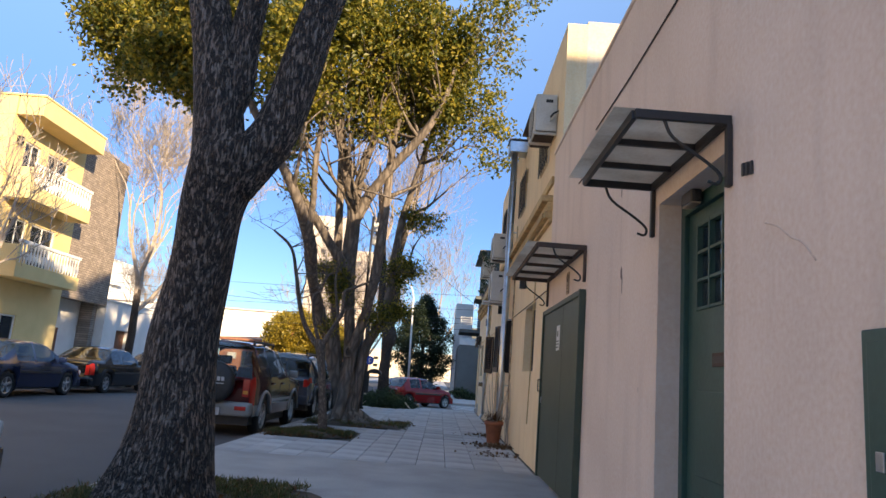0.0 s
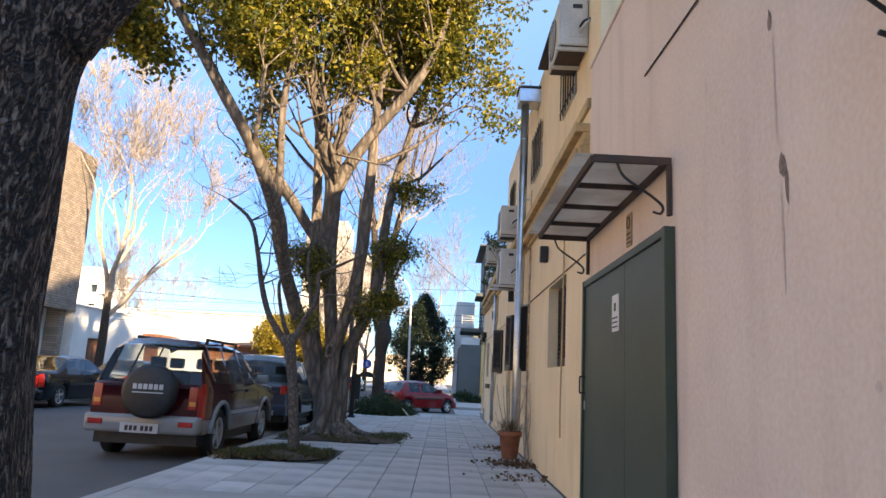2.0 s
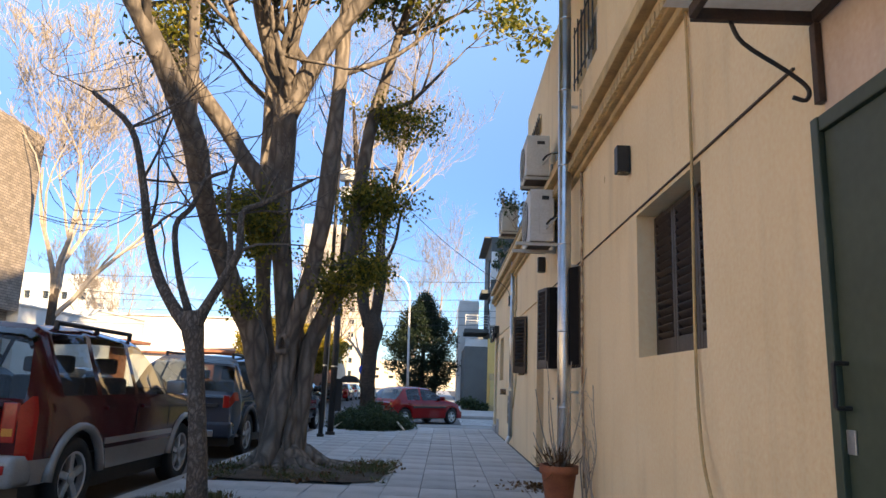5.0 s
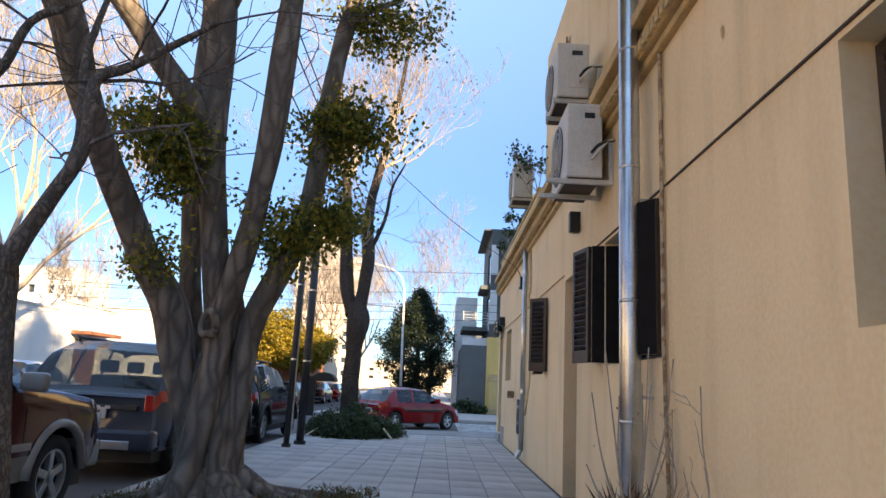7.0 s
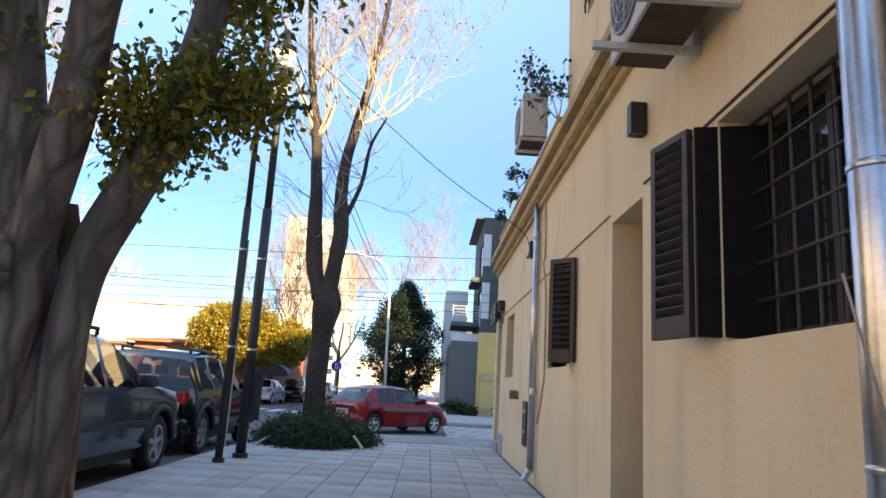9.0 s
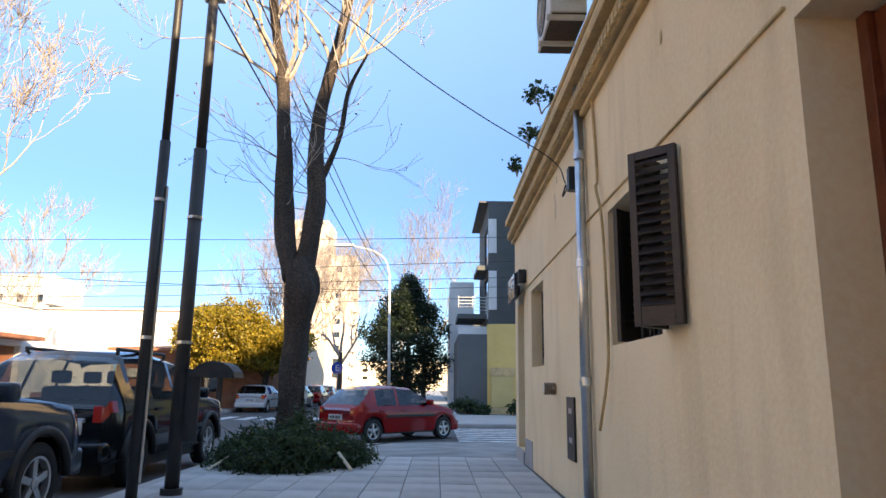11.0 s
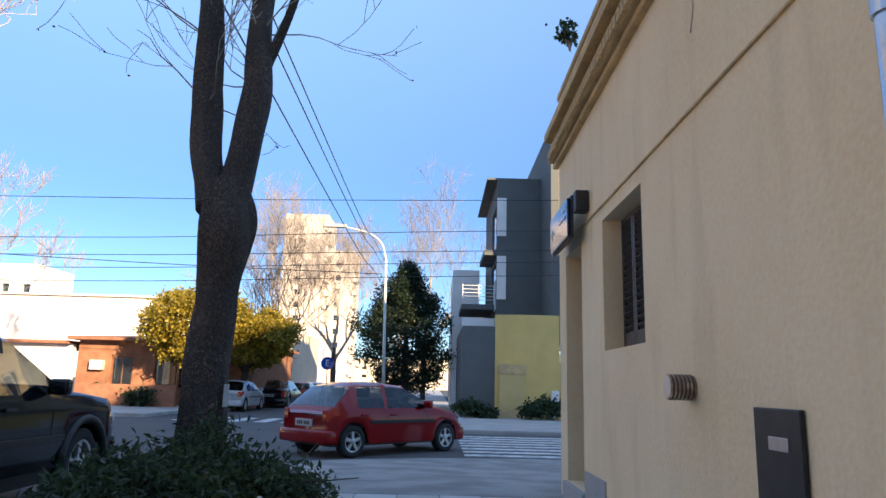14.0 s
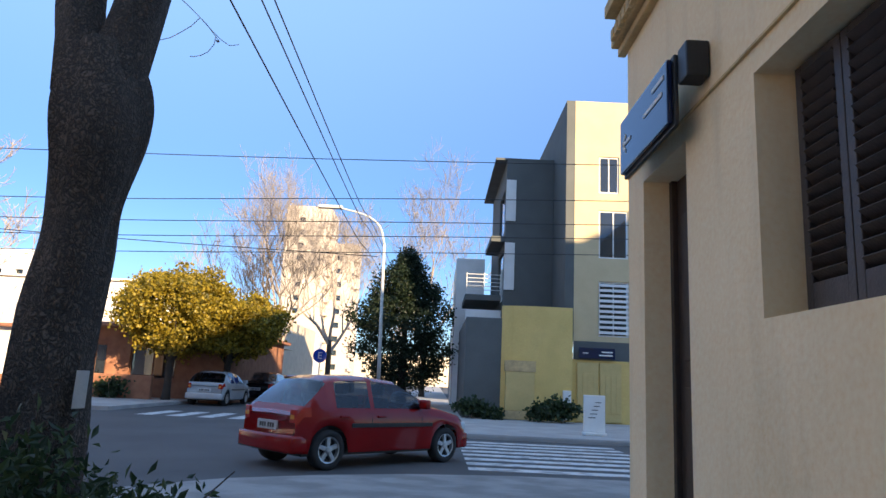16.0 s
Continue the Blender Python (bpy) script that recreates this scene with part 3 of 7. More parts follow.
def car(name, label, spec, mat, at, turn, lower=None, cladding=False, rails=False, group=""):
    s = spec
    t = thing(name, label, "car", at, turn, group)
    L, hw, ra = s["L"], s["wide"] / 2, s["rw"] * 1.2
    ys = sorted({*np.round(np.arange(0, L + 0.01, 0.055), 3), *[r[0] for r in s["top"]], *s["rear"], *s["front"], *[q for w in s["sides"] for q in w], L})
    ys = [y for y in ys if y <= L]
    rings = []
    for y in ys:
        zt = lerp_rows(s["top"], y)
        zb = min(s["belt"] - 0.05 * max(0, (y - L * 0.55) / (L * 0.45)), zt - 0.015)
        e = min(y, L - y)
        w = hw * (1 - 0.10 * max(0, 1 - e / 0.38) ** 2 - 0.015 * max(0, 1 - e / 1.2))
        low = s["sill"]
        for yw in (s["yr"], s["yf"]):
            if abs(y - yw) < ra:
                low = max(low, s["rw"] + math.sqrt(ra * ra - (y - yw) ** 2))
        k = (zt - zb)
        z1 = max(low + 0.02, min(0.56, zb - 0.2))
        half = [(w * 0.955, low), (w * 1.0, z1), (w * 0.995, max(z1 + 0.01, zb - 0.13)), (w * 0.96, zb), (w * 0.945 - k * 0.30, zb + k * 0.86), (w * 0.80 - k * 0.28, zb + k * 0.975), (0, zt + 0.012)]
        rings.append([(y, *p) for p in half])
    groups = {}

    def put(key, quad):
        groups.setdefault(key, []).append(quad)

    n = 7
    for i in range(len(ys) - 1):
        ym = (ys[i] + ys[i + 1]) / 2
        for j in range(n - 1):
            key = "body"
            if j == 3:
                for q, (a, b) in enumerate(s["sides"]):
                    if a <= ym <= b:
                        key = "side_window%d" % q
            if j >= 4 and s["rear"][0] <= ym <= s["rear"][1]:
                key = "rear_window"
            if j >= 4 and s["front"][0] <= ym <= s["front"][1]:
                key = "windscreen"
            if j in s.get("lamp", (1, 2)) and ym < s.get("lamp_end", 0.14):
                key = "tail_lamp"
            if lower and j < 1 and key == "body":
                key = "lower"
            a, b, c, d = rings[i][j], rings[i + 1][j], rings[i + 1][j + 1], rings[i][j + 1]
            for sg in (1, -1):
                q = [(sg * p[1], p[0], p[2]) for p in (a, b, c, d)]
                put(key + ("l" if sg < 0 and key.startswith(("side", "tail")) else ""), q if sg > 0 else q[::-1])
    for i in (0, len(ys) - 1):
        r = rings[i]
        for j in range(n - 1):
            q = [(r[j][1], r[j][0], r[j][2]), (r[j + 1][1], r[j + 1][0], r[j + 1][2]), (-r[j + 1][1], r[j + 1][0], r[j + 1][2]), (-r[j][1], r[j][0], r[j][2])]
            put("body", q if i else q[::-1])
    for key, quads in groups.items():
        bm = bmesh.new()
        for q in quads:
            try:
                bm.faces.new([bm.verts.new(p) for p in q])
            except ValueError:
                pass
        bmesh.ops.remove_doubles(bm, verts=bm.verts, dist=0.0005)
        plain = key.rstrip("l0123456789") if key.startswith("side") else {"tail_lampl": "tail_lamp"}.get(key, key)
        part({"lower": "cladding"}.get(plain, plain), bm, {"body": mat, "lower": lower, "tail_lamp": LAMP_RED, "tail_lampl": LAMP_RED}.get(key, CAR_GLASS if s is SUV else TINTED), t, smooth=True)
    part("underbody", box(-hw * 0.86, hw * 0.86, 0.15, L - 0.2, 0.2, s["sill"] + 0.16), BLACK, t)
    part("cabin_floor", box(-hw * 0.8, hw * 0.8, 0.5, L * 0.72, s["sill"] + 0.17, s["belt"] - 0.35), CABIN, t)
    for x, y in ((-0.38, L * 0.47), (0.38, L * 0.47), (-0.36, L * 0.27), (0.36, L * 0.27)):
        bm = box(x - 0.23, x + 0.23, y, y + 0.13, s["belt"] - 0.4, s["belt"] + 0.16, 0.05)
        box(x - 0.12, x + 0.12, y, y + 0.1, s["belt"] + 0.19, s["belt"] + 0.36, 0.04, bm)
        part("car_seat", bm, CABIN, t)
    bump = lower or mat
    part("rear_bumper", box(-hw * 0.94, hw * 0.94, -0.07, 0.22, s["sill"] + 0.0, s["sill"] + 0.25, 0.05), bump, t, smooth=True)
    part("front_bumper", box(-hw * 0.92, hw * 0.92, L - 0.22, L + 0.05, s["sill"] - 0.02, s["sill"] + 0.24, 0.05), bump, t, smooth=True)
    for y in (s["yr"], s["yf"]):
        for sg in (-1, 1):
            wheel(t, sg * (hw - 0.12), y, s["rw"], sg)
    zb = s["belt"]
    for sg in (-1, 1):
        x0, x1, l0, l1 = s.get("lens", (0.72, 0.865, -0.36, -0.05))
        part("lamp_lens", box(sg * hw * x0, sg * hw * x1, -0.010, 0.03, zb + l0, zb + l1, 0.01), LAMP_RED, t)
        if s is HATCH or s is SUV:
            part("indicator_lens", box(sg * hw * (x0 + 0.02), sg * hw * (x1 - 0.02), -0.013, 0.0, zb + l0 + 0.05, zb + l0 + 0.11, 0.003), LAMP_AMBER, t)
        part("headlamp", box(sg * (hw * 0.55), sg * (hw * 0.93), L - 0.28, L - 0.03, zb - 0.36, zb - 0.20, 0.05), LAMP_CLEAR, t)
        ym = s["front"][1] - 0.32
        bm = box(sg * (hw * 0.97), sg * (hw + 0.17), ym, ym + 0.11, zb + 0.0, zb + 0.15, 0.035)
        part("mirror", bm, bump if lower else mat, t, smooth=True)
        part("side_moulding", box(sg * (hw - 0.006), sg * (hw + 0.014), s["yr"] + ra + 0.03, s["yf"] - ra - 0.03, 0.60, 0.66, 0.006), BLACK if not lower else lower, t)
        for a, b in s["sides"][-2:]:
            part("door_handle", box(sg * (hw - 0.005), sg * (hw + 0.022), a + 0.05, a + 0.22, zb - 0.14, zb - 0.105, 0.01), mat, t)
            part("door_seam", box(sg * (hw - 0.01), sg * (hw + 0.002), b + 0.03, b + 0.036, 0.58, zb - 0.14), BLACK, t)
        if rails:
            rail = rod((sg * (hw * 0.62), 0.7, s["high"] + 0.0), (sg * (hw * 0.62), 2.2, s["high"] - 0.005), 0.022)
            for y in (0.72, 1.45, 2.18):
                rod((sg * (hw * 0.62), y, s["high"] - 0.08), (sg * (hw * 0.62), y, s["high"] + 0.0), 0.024, bm=rail)
            part("roof_rail", rail, BLACK, t)
        if cladding:
            for yw in (s["yr"], s["yf"]):
                v, f = [], []
                pts = [(sg * (hw * 0.985), yw + (ra + 0.03) * math.cos(a), s["rw"] + (ra + 0.03) * math.sin(a)) for a in np.linspace(0.05, math.pi - 0.05, 14)]
                tube(pts, [0.045] * 14, 6, v, f)
                raw("wheel_arch", v, f, lower or BLACK, t, smooth=True)
    pz, py = s.get("plate", zb - 0.34), s.get("plate_y", 0.0)
    pl = part("number_plate", box(-0.26, 0.26, py - 0.032, py - 0.006, pz, pz + 0.13, 0.006), PLATE, t, "white plate with dark bars")
    for k in range(6):
        x = -0.19 + k * 0.062 + (0.03 if k > 2 else 0)
        part("plate_bar", box(x, x + 0.042, py - 0.036, py - 0.031, pz + 0.03, pz + 0.095), BLACK, pl)
    return t


suv = car("suv", "dark red off-roader with silver sills and rear spare wheel", SUV, MAROON, (-4.08, 12.35, -0.14), 0, TAN_GREY, True, True)
wc = thing("spare_wheel", "", "", (0.12, -0.14, 0.93))
wc.parent = suv
part("wheel_cover", lathe([(0.30, -0.12), (0.355, -0.10), (0.365, 0.05), (0.34, 0.12), (0.0, 0.135)][:4] + [(0.01, 0.135)], 32, axis="Y", at=(0, -0.0, 0)), BLACK, wc, "black vinyl spare wheel cover", True)
bm = bmesh.new()
for k in range(6):
    box(-0.20 + k * 0.072, -0.145 + k * 0.072, -0.129, -0.122, 0.03, 0.10, 0.004, bm)
box(-0.20, 0.22, -0.129, -0.122, -0.02, -0.006, 0, bm)
part("cover_marks", bm, PLATE, wc)
wc.rotation_euler = (0, 0, 0)
car("suv", "dark blue-grey crossover with roof rails", DUSTER, GREY_BLUE, (-4.18, 17.85, -0.14), 0, None, True, True)
car("suv", "black crossover with roof rails and chrome bar", DUSTER, CAR_BLACK, (-4.45, 23.15, -0.19), 0, None, True, True)
car("hatchback", "red three-door hatchback with silver wheels", HATCH, RED, (-2.31, 32.25, -0.30), -44.7)
car("sedan", "navy sedan parked at the far kerb", SEDAN, NAVY, (-11.3, 15.9, -0.14), 0)
car("sedan", "black sedan parked at the far kerb", SEDAN, CAR_BLACK, (-11.3, 20.9, -0.14), 0)
car("sedan", "silver sedan parked behind the trunk", SEDAN, SILVER, (-11.3, 26.0, -0.14), 0)
car("sedan", "dark sedan parked by the near kerb", SEDAN, CAR_BLACK, (-4.35, 1.40, -0.14), 0)
car("hatchback", "white hatchback parked beyond the crossing", HATCH, SILVER, (-8.95, 49.3, -0.30), -2)
car("sedan", "dark sedan parked beyond the crossing", SEDAN, CAR_BLACK, (-8.35, 54.6, -0.30), 0)
car("hatchback", "red hatchback parked far along the street", HATCH, RED, (-8.2, 61.0, -0.30), 0)
car("hatchback", "silver hatchback parked far along the street", HATCH, SILVER, (-8.2, 66.5, -0.30), 0)

bar = part("handle_bar", box(-0.62, 0.62, -0.03, 0.0, 0.80, 0.86, 0.012), BLACK, bpy.data.objects["suv.001"])
part("chrome_bar", box(-0.62, 0.62, -0.03, 0.0, 0.80, 0.85, 0.012), ALLOY, bpy.data.objects["suv.002"], "chrome tailgate bar")
part("skid_plate", box(-0.6, 0.6, -0.085, -0.071, 0.36, 0.46, 0.01), ALLOY, bpy.data.objects["suv.001"])
for sg in (-1, 1):
    part("reflector", box(sg * 0.52, sg * 0.72, -0.08, -0.071, 0.47, 0.54, 0.01), LAMP_RED, suv)
part("wiper", rod((-0.3, 0.12, 1.16), (0.1, 0.13, 1.2), 0.008), BLACK, suv)
for k in range(6):
    part("badge", box(-0.33 + k * 0.115, -0.27 + k * 0.115, -0.036, -0.0305, 0.813, 0.847, 0.003), ALLOY, bar, "plain chrome badge")


# ---- left buildings ----
OCHRE = material("deep yellow plaster", (0.72, 0.50, 0.17), (0.66, 0.455, 0.15), 0.85, 1.5, 30, 0.2, stain=(0.5, 0.35, 0.14))
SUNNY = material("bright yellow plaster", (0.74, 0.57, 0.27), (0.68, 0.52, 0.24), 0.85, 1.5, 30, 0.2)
BRICK = material("grey-brown brick", (0.42, 0.34, 0.28), (0.32, 0.26, 0.21), 0.9, 3, 40, 0.3)
kn, kl = BRICK.node_tree.nodes, BRICK.node_tree.links
k_co, k_sp, k_cb, k_bk, k_mx = (kn.new("ShaderNode" + q) for q in ("TexCoord", "SeparateXYZ", "CombineXYZ", "TexBrick", "Mix"))
kl.new(k_co.outputs["Object"], k_sp.inputs[0])
kl.new(k_sp.outputs[1], k_cb.inputs[0])
kl.new(k_sp.outputs[2], k_cb.inputs[1])
kl.new(k_cb.outputs[0], k_bk.inputs["Vector"])
k_bk.inputs["Scale"].default_value, k_bk.inputs["Brick Width"].default_value, k_bk.inputs["Row Height"].default_value, k_bk.inputs["Mortar Size"].default_value = 1.0, 0.26, 0.10, 0.012
k_bk.inputs["Color1"].default_value, k_bk.inputs["Color2"].default_value, k_bk.inputs["Mortar"].default_value = (0.95, 0.95, 0.95, 1), (0.65, 0.65, 0.65, 1), (0.45, 0.45, 0.45, 1)
k_mx.data_type, k_mx.blend_type, k_mx.inputs[0].default_value = "RGBA", "MULTIPLY", 1.0
kl.new(kn["Principled BSDF"].inputs["Base Color"].links[0].from_socket, k_mx.inputs[6])
kl.new(k_bk.outputs["Color"], k_mx.inputs[7])
kl.new(k_mx.outputs[2], kn["Principled BSDF"].inputs["Base Color"])
RED_BRICK = material("red brick", (0.35, 0.155, 0.085), (0.25, 0.105, 0.058), 0.9, 3, 40, 0.3)
ROOF_TILE = material("terracotta roof tile", (0.34, 0.15, 0.085), (0.26, 0.11, 0.065), 0.85, 5, 40, 0.3)
DARK_GREY = material("dark grey plaster", (0.115, 0.12, 0.115), (0.10, 0.105, 0.10), 0.85, 1.5, 30, 0.15, stain=(0.09, 0.09, 0.085))
WOOD = material("reddish brown wood", (0.24, 0.095, 0.045), (0.18, 0.07, 0.035), 0.6, 8, 60, 0.2)
CREAM = material("cream gate paint", (0.62, 0.44, 0.17), (0.56, 0.40, 0.15), 0.6, 3, 40, 0.1)
BEIGE = material("beige facade render", (0.62, 0.48, 0.28), (0.57, 0.44, 0.255), 0.85, 1.5, 30, 0.15)
TOWER = material("pale tower render", (0.62, 0.53, 0.44), (0.56, 0.47, 0.39), 0.9, 0.2, 2, 0.1)


def window(parent, face, y0, y1, z0, z1, mat=None, panes=2, axis="x", depth=0.12, name="window"):
    """Framed window let into a wall; face: the wall's plane, looking to +x, (axis X) to -x or (axis y) to -y."""
    w = thing(name, "", "")
    w.parent = parent
    m = mat or WHITE

    def bx(a0, a1, d0, d1, c0, c1, bev=0.0):
        if axis == "X":
            return box(face + d0, face + d1, a0, a1, c0, c1, bev)
        return box(face - d1, face - d0, a0, a1, c0, c1, bev) if axis == "x" else box(a0, a1, face + d0, face + d1, c0, c1, bev)

    f = 0.06
    for a0, a1, c0, c1 in ((y0, y1, z0, z0 + f), (y0, y1, z1 - f, z1), (y0, y0 + f, z0 + f, z1 - f), (y1 - f, y1, z0 + f, z1 - f)):
        part("frame", bx(a0, a1, depth - 0.06, depth, c0, c1), m, w)
    step = (y1 - y0 - 2 * f) / panes
    for k in range(panes):
        a = y0 + f + k * step
        part("pane", bx(a + 0.02, a + step - 0.02, depth - 0.03, depth - 0.02, z0 + f, z1 - f), PANE, w)
        if k:
            part("mullion", bx(a - 0.02, a + 0.02, depth - 0.055, depth - 0.005, z0 + f, z1 - f), m, w)
    # Black sheet behind the panes paints in the shade of the room.
    part("room_shade_back", bx(y0, y1, depth + 0.35, depth + 0.36, z0, z1), BLACK, w)
    return w


def baluster_rail(parent, x, y0, y1, z0, mat):
    part("rail", box(x - 0.07, x + 0.07, y0, y1, z0 + 0.72, z0 + 0.84, 0.02), mat, parent)
    n = int((y1 - y0) / 0.2)
    prof = [(0.035, 0), (0.03, 0.05), (0.06, 0.22), (0.055, 0.32), (0.028, 0.5), (0.045, 0.66), (0.05, 0.72)]
    first = None
    for k in range(n):
        y = y0 + (k + 0.5) * (y1 - y0) / n
        if first is None:
            first = part("baluster", lathe(prof, 8), mat, parent, smooth=True)
            ob = first
        else:
            ob = new("baluster", first.data)
            ob.parent = parent
        ob.location = (x, y, z0)


def yellow_house():
    t = thing("yellow_apartment_building", "three-storey yellow building with white balustraded balconies", "house")
    holes = [(24.2, 25.2, 6.9, 8.6), (25.7, 27.2, 6.9, 8.6), (24.1, 25.2, 3.95, 5.7), (25.5, 27.1, 3.95, 5.7), (24.0, 25.6, 0.6, 2.2)]
    part("wall", pierced(-16, -0.4, 23.3, 28.3, -0.3, 10.0, holes), SUNNY, t)
    part("end_wall", box(-30, -16.4, 27.9, 28.3, -0.3, 10.0), SUNNY, t)
    part("end_wall", box(-30, -16.4, 23.3, 23.7, -0.3, 10.0), SUNNY, t)
    part("roof", box(-30, -14.97, 23.25, 27.85, 10.004, 10.08, 0.02), SUNNY, t)
    part("eave", box(-15.95, -15.0, 23.3, 27.8, 9.3, 10.0, 0.02), SUNNY, t)
    for h in holes:
        window(t, -16, *h)
    for z in (6.35, 3.55):
        b = thing("balcony", "", "")
        b.parent = t
        part("balcony_slab", box(-15.95, -15.0, 23.4, 27.6, z - 0.1, z + 0.42, 0.02), SUNNY, b)
        part("balcony_cheek", box(-15.95, -15.0, 23.4, 23.55, z + 0.424, z + 1.05, 0.02), SUNNY, b)
        baluster_rail(b, -15.08, 23.56, 27.58, z + 0.42, WHITE)
    part("wall_lamp", box(-15.98, -15.8, 23.6, 23.8, 8.3, 8.6, 0.03), BLACK, t)
    g = thing("brick_apartment_building", "grey-brown brick building behind a bare tree", "house")
    part("wall", pierced(-16.0, -0.4, 28.304, 32.2, 3.25, 10.1, []), BRICK, g)
    part("end_wall", box(-30, -16.4, 31.8, 32.2, -0.2, 10.1), BRICK, g)
    part("roof", box(-30, -16.4, 28.31, 31.8, 9.7, 9.9), CONCRETE, g)
    part("ground_wall", box(-17.4, -17.0, 28.31, 31.8, -0.2, 3.3), WHITE, g)
    part("door", box(-17.0, -16.95, 28.8, 30.2, -0.1, 2.0, 0.01), WOOD, g)


yellow_house()


def low_house(name, label, x, y0, y1, high, mat, doors, tiles=False):
    t = thing(name, label, "house")
    holes = [(a, b, -0.3, h) for a, b, h in doors]
    part("wall", pierced(x, -0.35, y0, y1, -0.4, high, holes), mat, t)
    part("end_wall", box(x - 12, x - 0.35, y0, y0 + 0.3, -0.4, high), mat, t)
    part("end_wall", box(x - 12, x - 0.35, y1 - 0.3, y1, -0.4, high), mat, t)
    part("roof", box(x - 12, x - 0.35, y0 + 0.3, y1 - 0.3, high - 0.5, high - 0.3), CONCRETE, t)
    part("coping", box(x - 0.4, x + 0.06, y0, y1, high + 0.003, high + 0.08, 0.01), mat, t)
    for a, b, h in doors:
        d = part("door", box(x - 0.3, x - 0.24, a, b, -0.4, h - 0.02), WOOD, t)
        for k in range(3):
            part("door_panel", box(x - 0.24, x - 0.225, a + 0.08 + k * (b - a) / 3, a + (k + 1) * (b - a) / 3 - 0.04, 0.3, h - 0.25, 0.01), WOOD, d)
    if tiles:
        part("canopy", box(x + 0.061, x + 0.9, y0 + 1, y1 - 1, 2.6, 2.75, 0.02), ROOF_TILE, t)
    return t


low_house("white_house", "low white rendered house with brown doors", -16, 32.25, 38.0, 3.5, WHITE, [(33.6, 35.0, 2.2)])
low_house("white_house", "low white rendered house with brown doors and canopy", -16.0, 38.05, 43.0, 3.9, WHITE, [(39.6, 42.0, 2.4)], True)
low_house("near_house", "plain pale rendered house beside the street", -16.2, -31, 19.5, 5.5, PALE, [(2, 3.2, 2.1)])


def brick_house():
    t = thing("brick_house", "low red brick house with tiled eaves behind trees", "house")
    part("wall", pierced(51.5, 0.35, -16.6, -8.8, -0.4, 2.7, [(-15.0, -14.0, 0.6, 2.0), (-13.0, -11.0, 0.6, 2.1)], "y"), RED_BRICK, t)
    part("side_wall", box(-9.15, -8.8, 51.85, 62, -0.4, 2.7), RED_BRICK, t)
    window(t, 51.5, -15.0, -14.0, 0.6, 2.0, WOOD, axis="y")
    window(t, 51.5, -13.0, -11.0, 0.6, 2.1, WOOD, axis="y")
    part("eave", box(-16.9, -8.4, 50.9, 62, 2.704, 2.85, 0.02), ROOF_TILE, t)
    bm = bmesh.new()
    vs = [bm.verts.new(p) for p in ((-16.9, 50.9, 2.854), (-8.4, 50.9, 2.854), (-8.4, 62, 2.854), (-16.9, 62, 2.854), (-15, 56, 3.25), (-11.5, 56, 3.25))]
    for q in ((0, 1, 5, 4), (1, 2, 5), (2, 3, 4, 5), (3, 0, 4), (3, 2, 1, 0)):
        bm.faces.new([vs[k] for k in q])
    part("roof", bm, ROOF_TILE, t)
    part("garden_wall", box(-15.6, -11.2, 49.6, 49.85, -0.3, 0.75, 0.02), RED_BRICK, t)
    a = thing("wall_air_conditioner", "white air conditioner on the brick wall", "air conditioner")
    part("casing", box(-15.9, -15.3, 51.2, 51.5, 1.35, 1.8, 0.03), AC_WHITE, a)


brick_house()
w = thing("white_corner_house", "long white rendered corner house with tiled eave", "house")
part("wall", pierced(51.6, 0.35, -45, -16.95, -0.4, 2.5, [(-24, -22.5, 0.8, 2.0)], "y"), WHITE, w)
part("plinth", box(-45, -16.95, 51.5, 51.6, -0.4, 0.52, 0.01), RED_BRICK, w, "red brick plinth")
window(w, 51.6, -24, -22.5, 0.8, 2.0, WOOD, axis="y")
part("eave", box(-45, -16.95, 51.2, 60, 2.504, 2.66, 0.02), ROOF_TILE, w)
part("upper_wall", box(-40, -13.6, 57, 66, 2.71, 5.4), WHITE, w)
part("parapet", box(-40.2, -13.4, 56.8, 66.2, 5.404, 5.5), WHITE, w)
part("chimney", box(-13.3, -12.2, 60, 61, 2.8, 5.6, 0.02), RED_BRICK, w)


def block(name, label, x0, x1, y0, y1, high, mat, rows, cols, face="y"):
    """Far tower: walls with real window recesses on the side that faces the street."""
    t = thing(name, label, "building")
    holes = []
    for r in range(rows):
        for c in range(cols):
            a = x0 + (c + 0.3) * (x1 - x0) / cols
            z = 3 + r * (high - 4) / rows
            holes.append((a, a + min(0.4 * (x1 - x0) / cols, 1.6), z, z + 0.4 * (high - 4) / rows))
    part("wall", pierced(y0, 0.5, x0, x1, -0.4, high, holes, "y"), mat, t)
    part("core", box(x0, x1, y0 + 0.9, y1, -0.4, high - 0.01), mat, t)
    for h in holes:
        part("window", box(h[0] + 0.05, h[1] - 0.05, y0 + 0.6, y0 + 0.7, h[2] + 0.05, h[3] - 0.05), PANE, t)
    for r in range(0, rows):
        z = 3 + r * (high - 4) / rows
        part("balcony", box(x1 - 0.3, x1 + 0.9, y0 - 0.6, y0 + 3, z - 0.25, z + 0.6), mat, t)
    return t


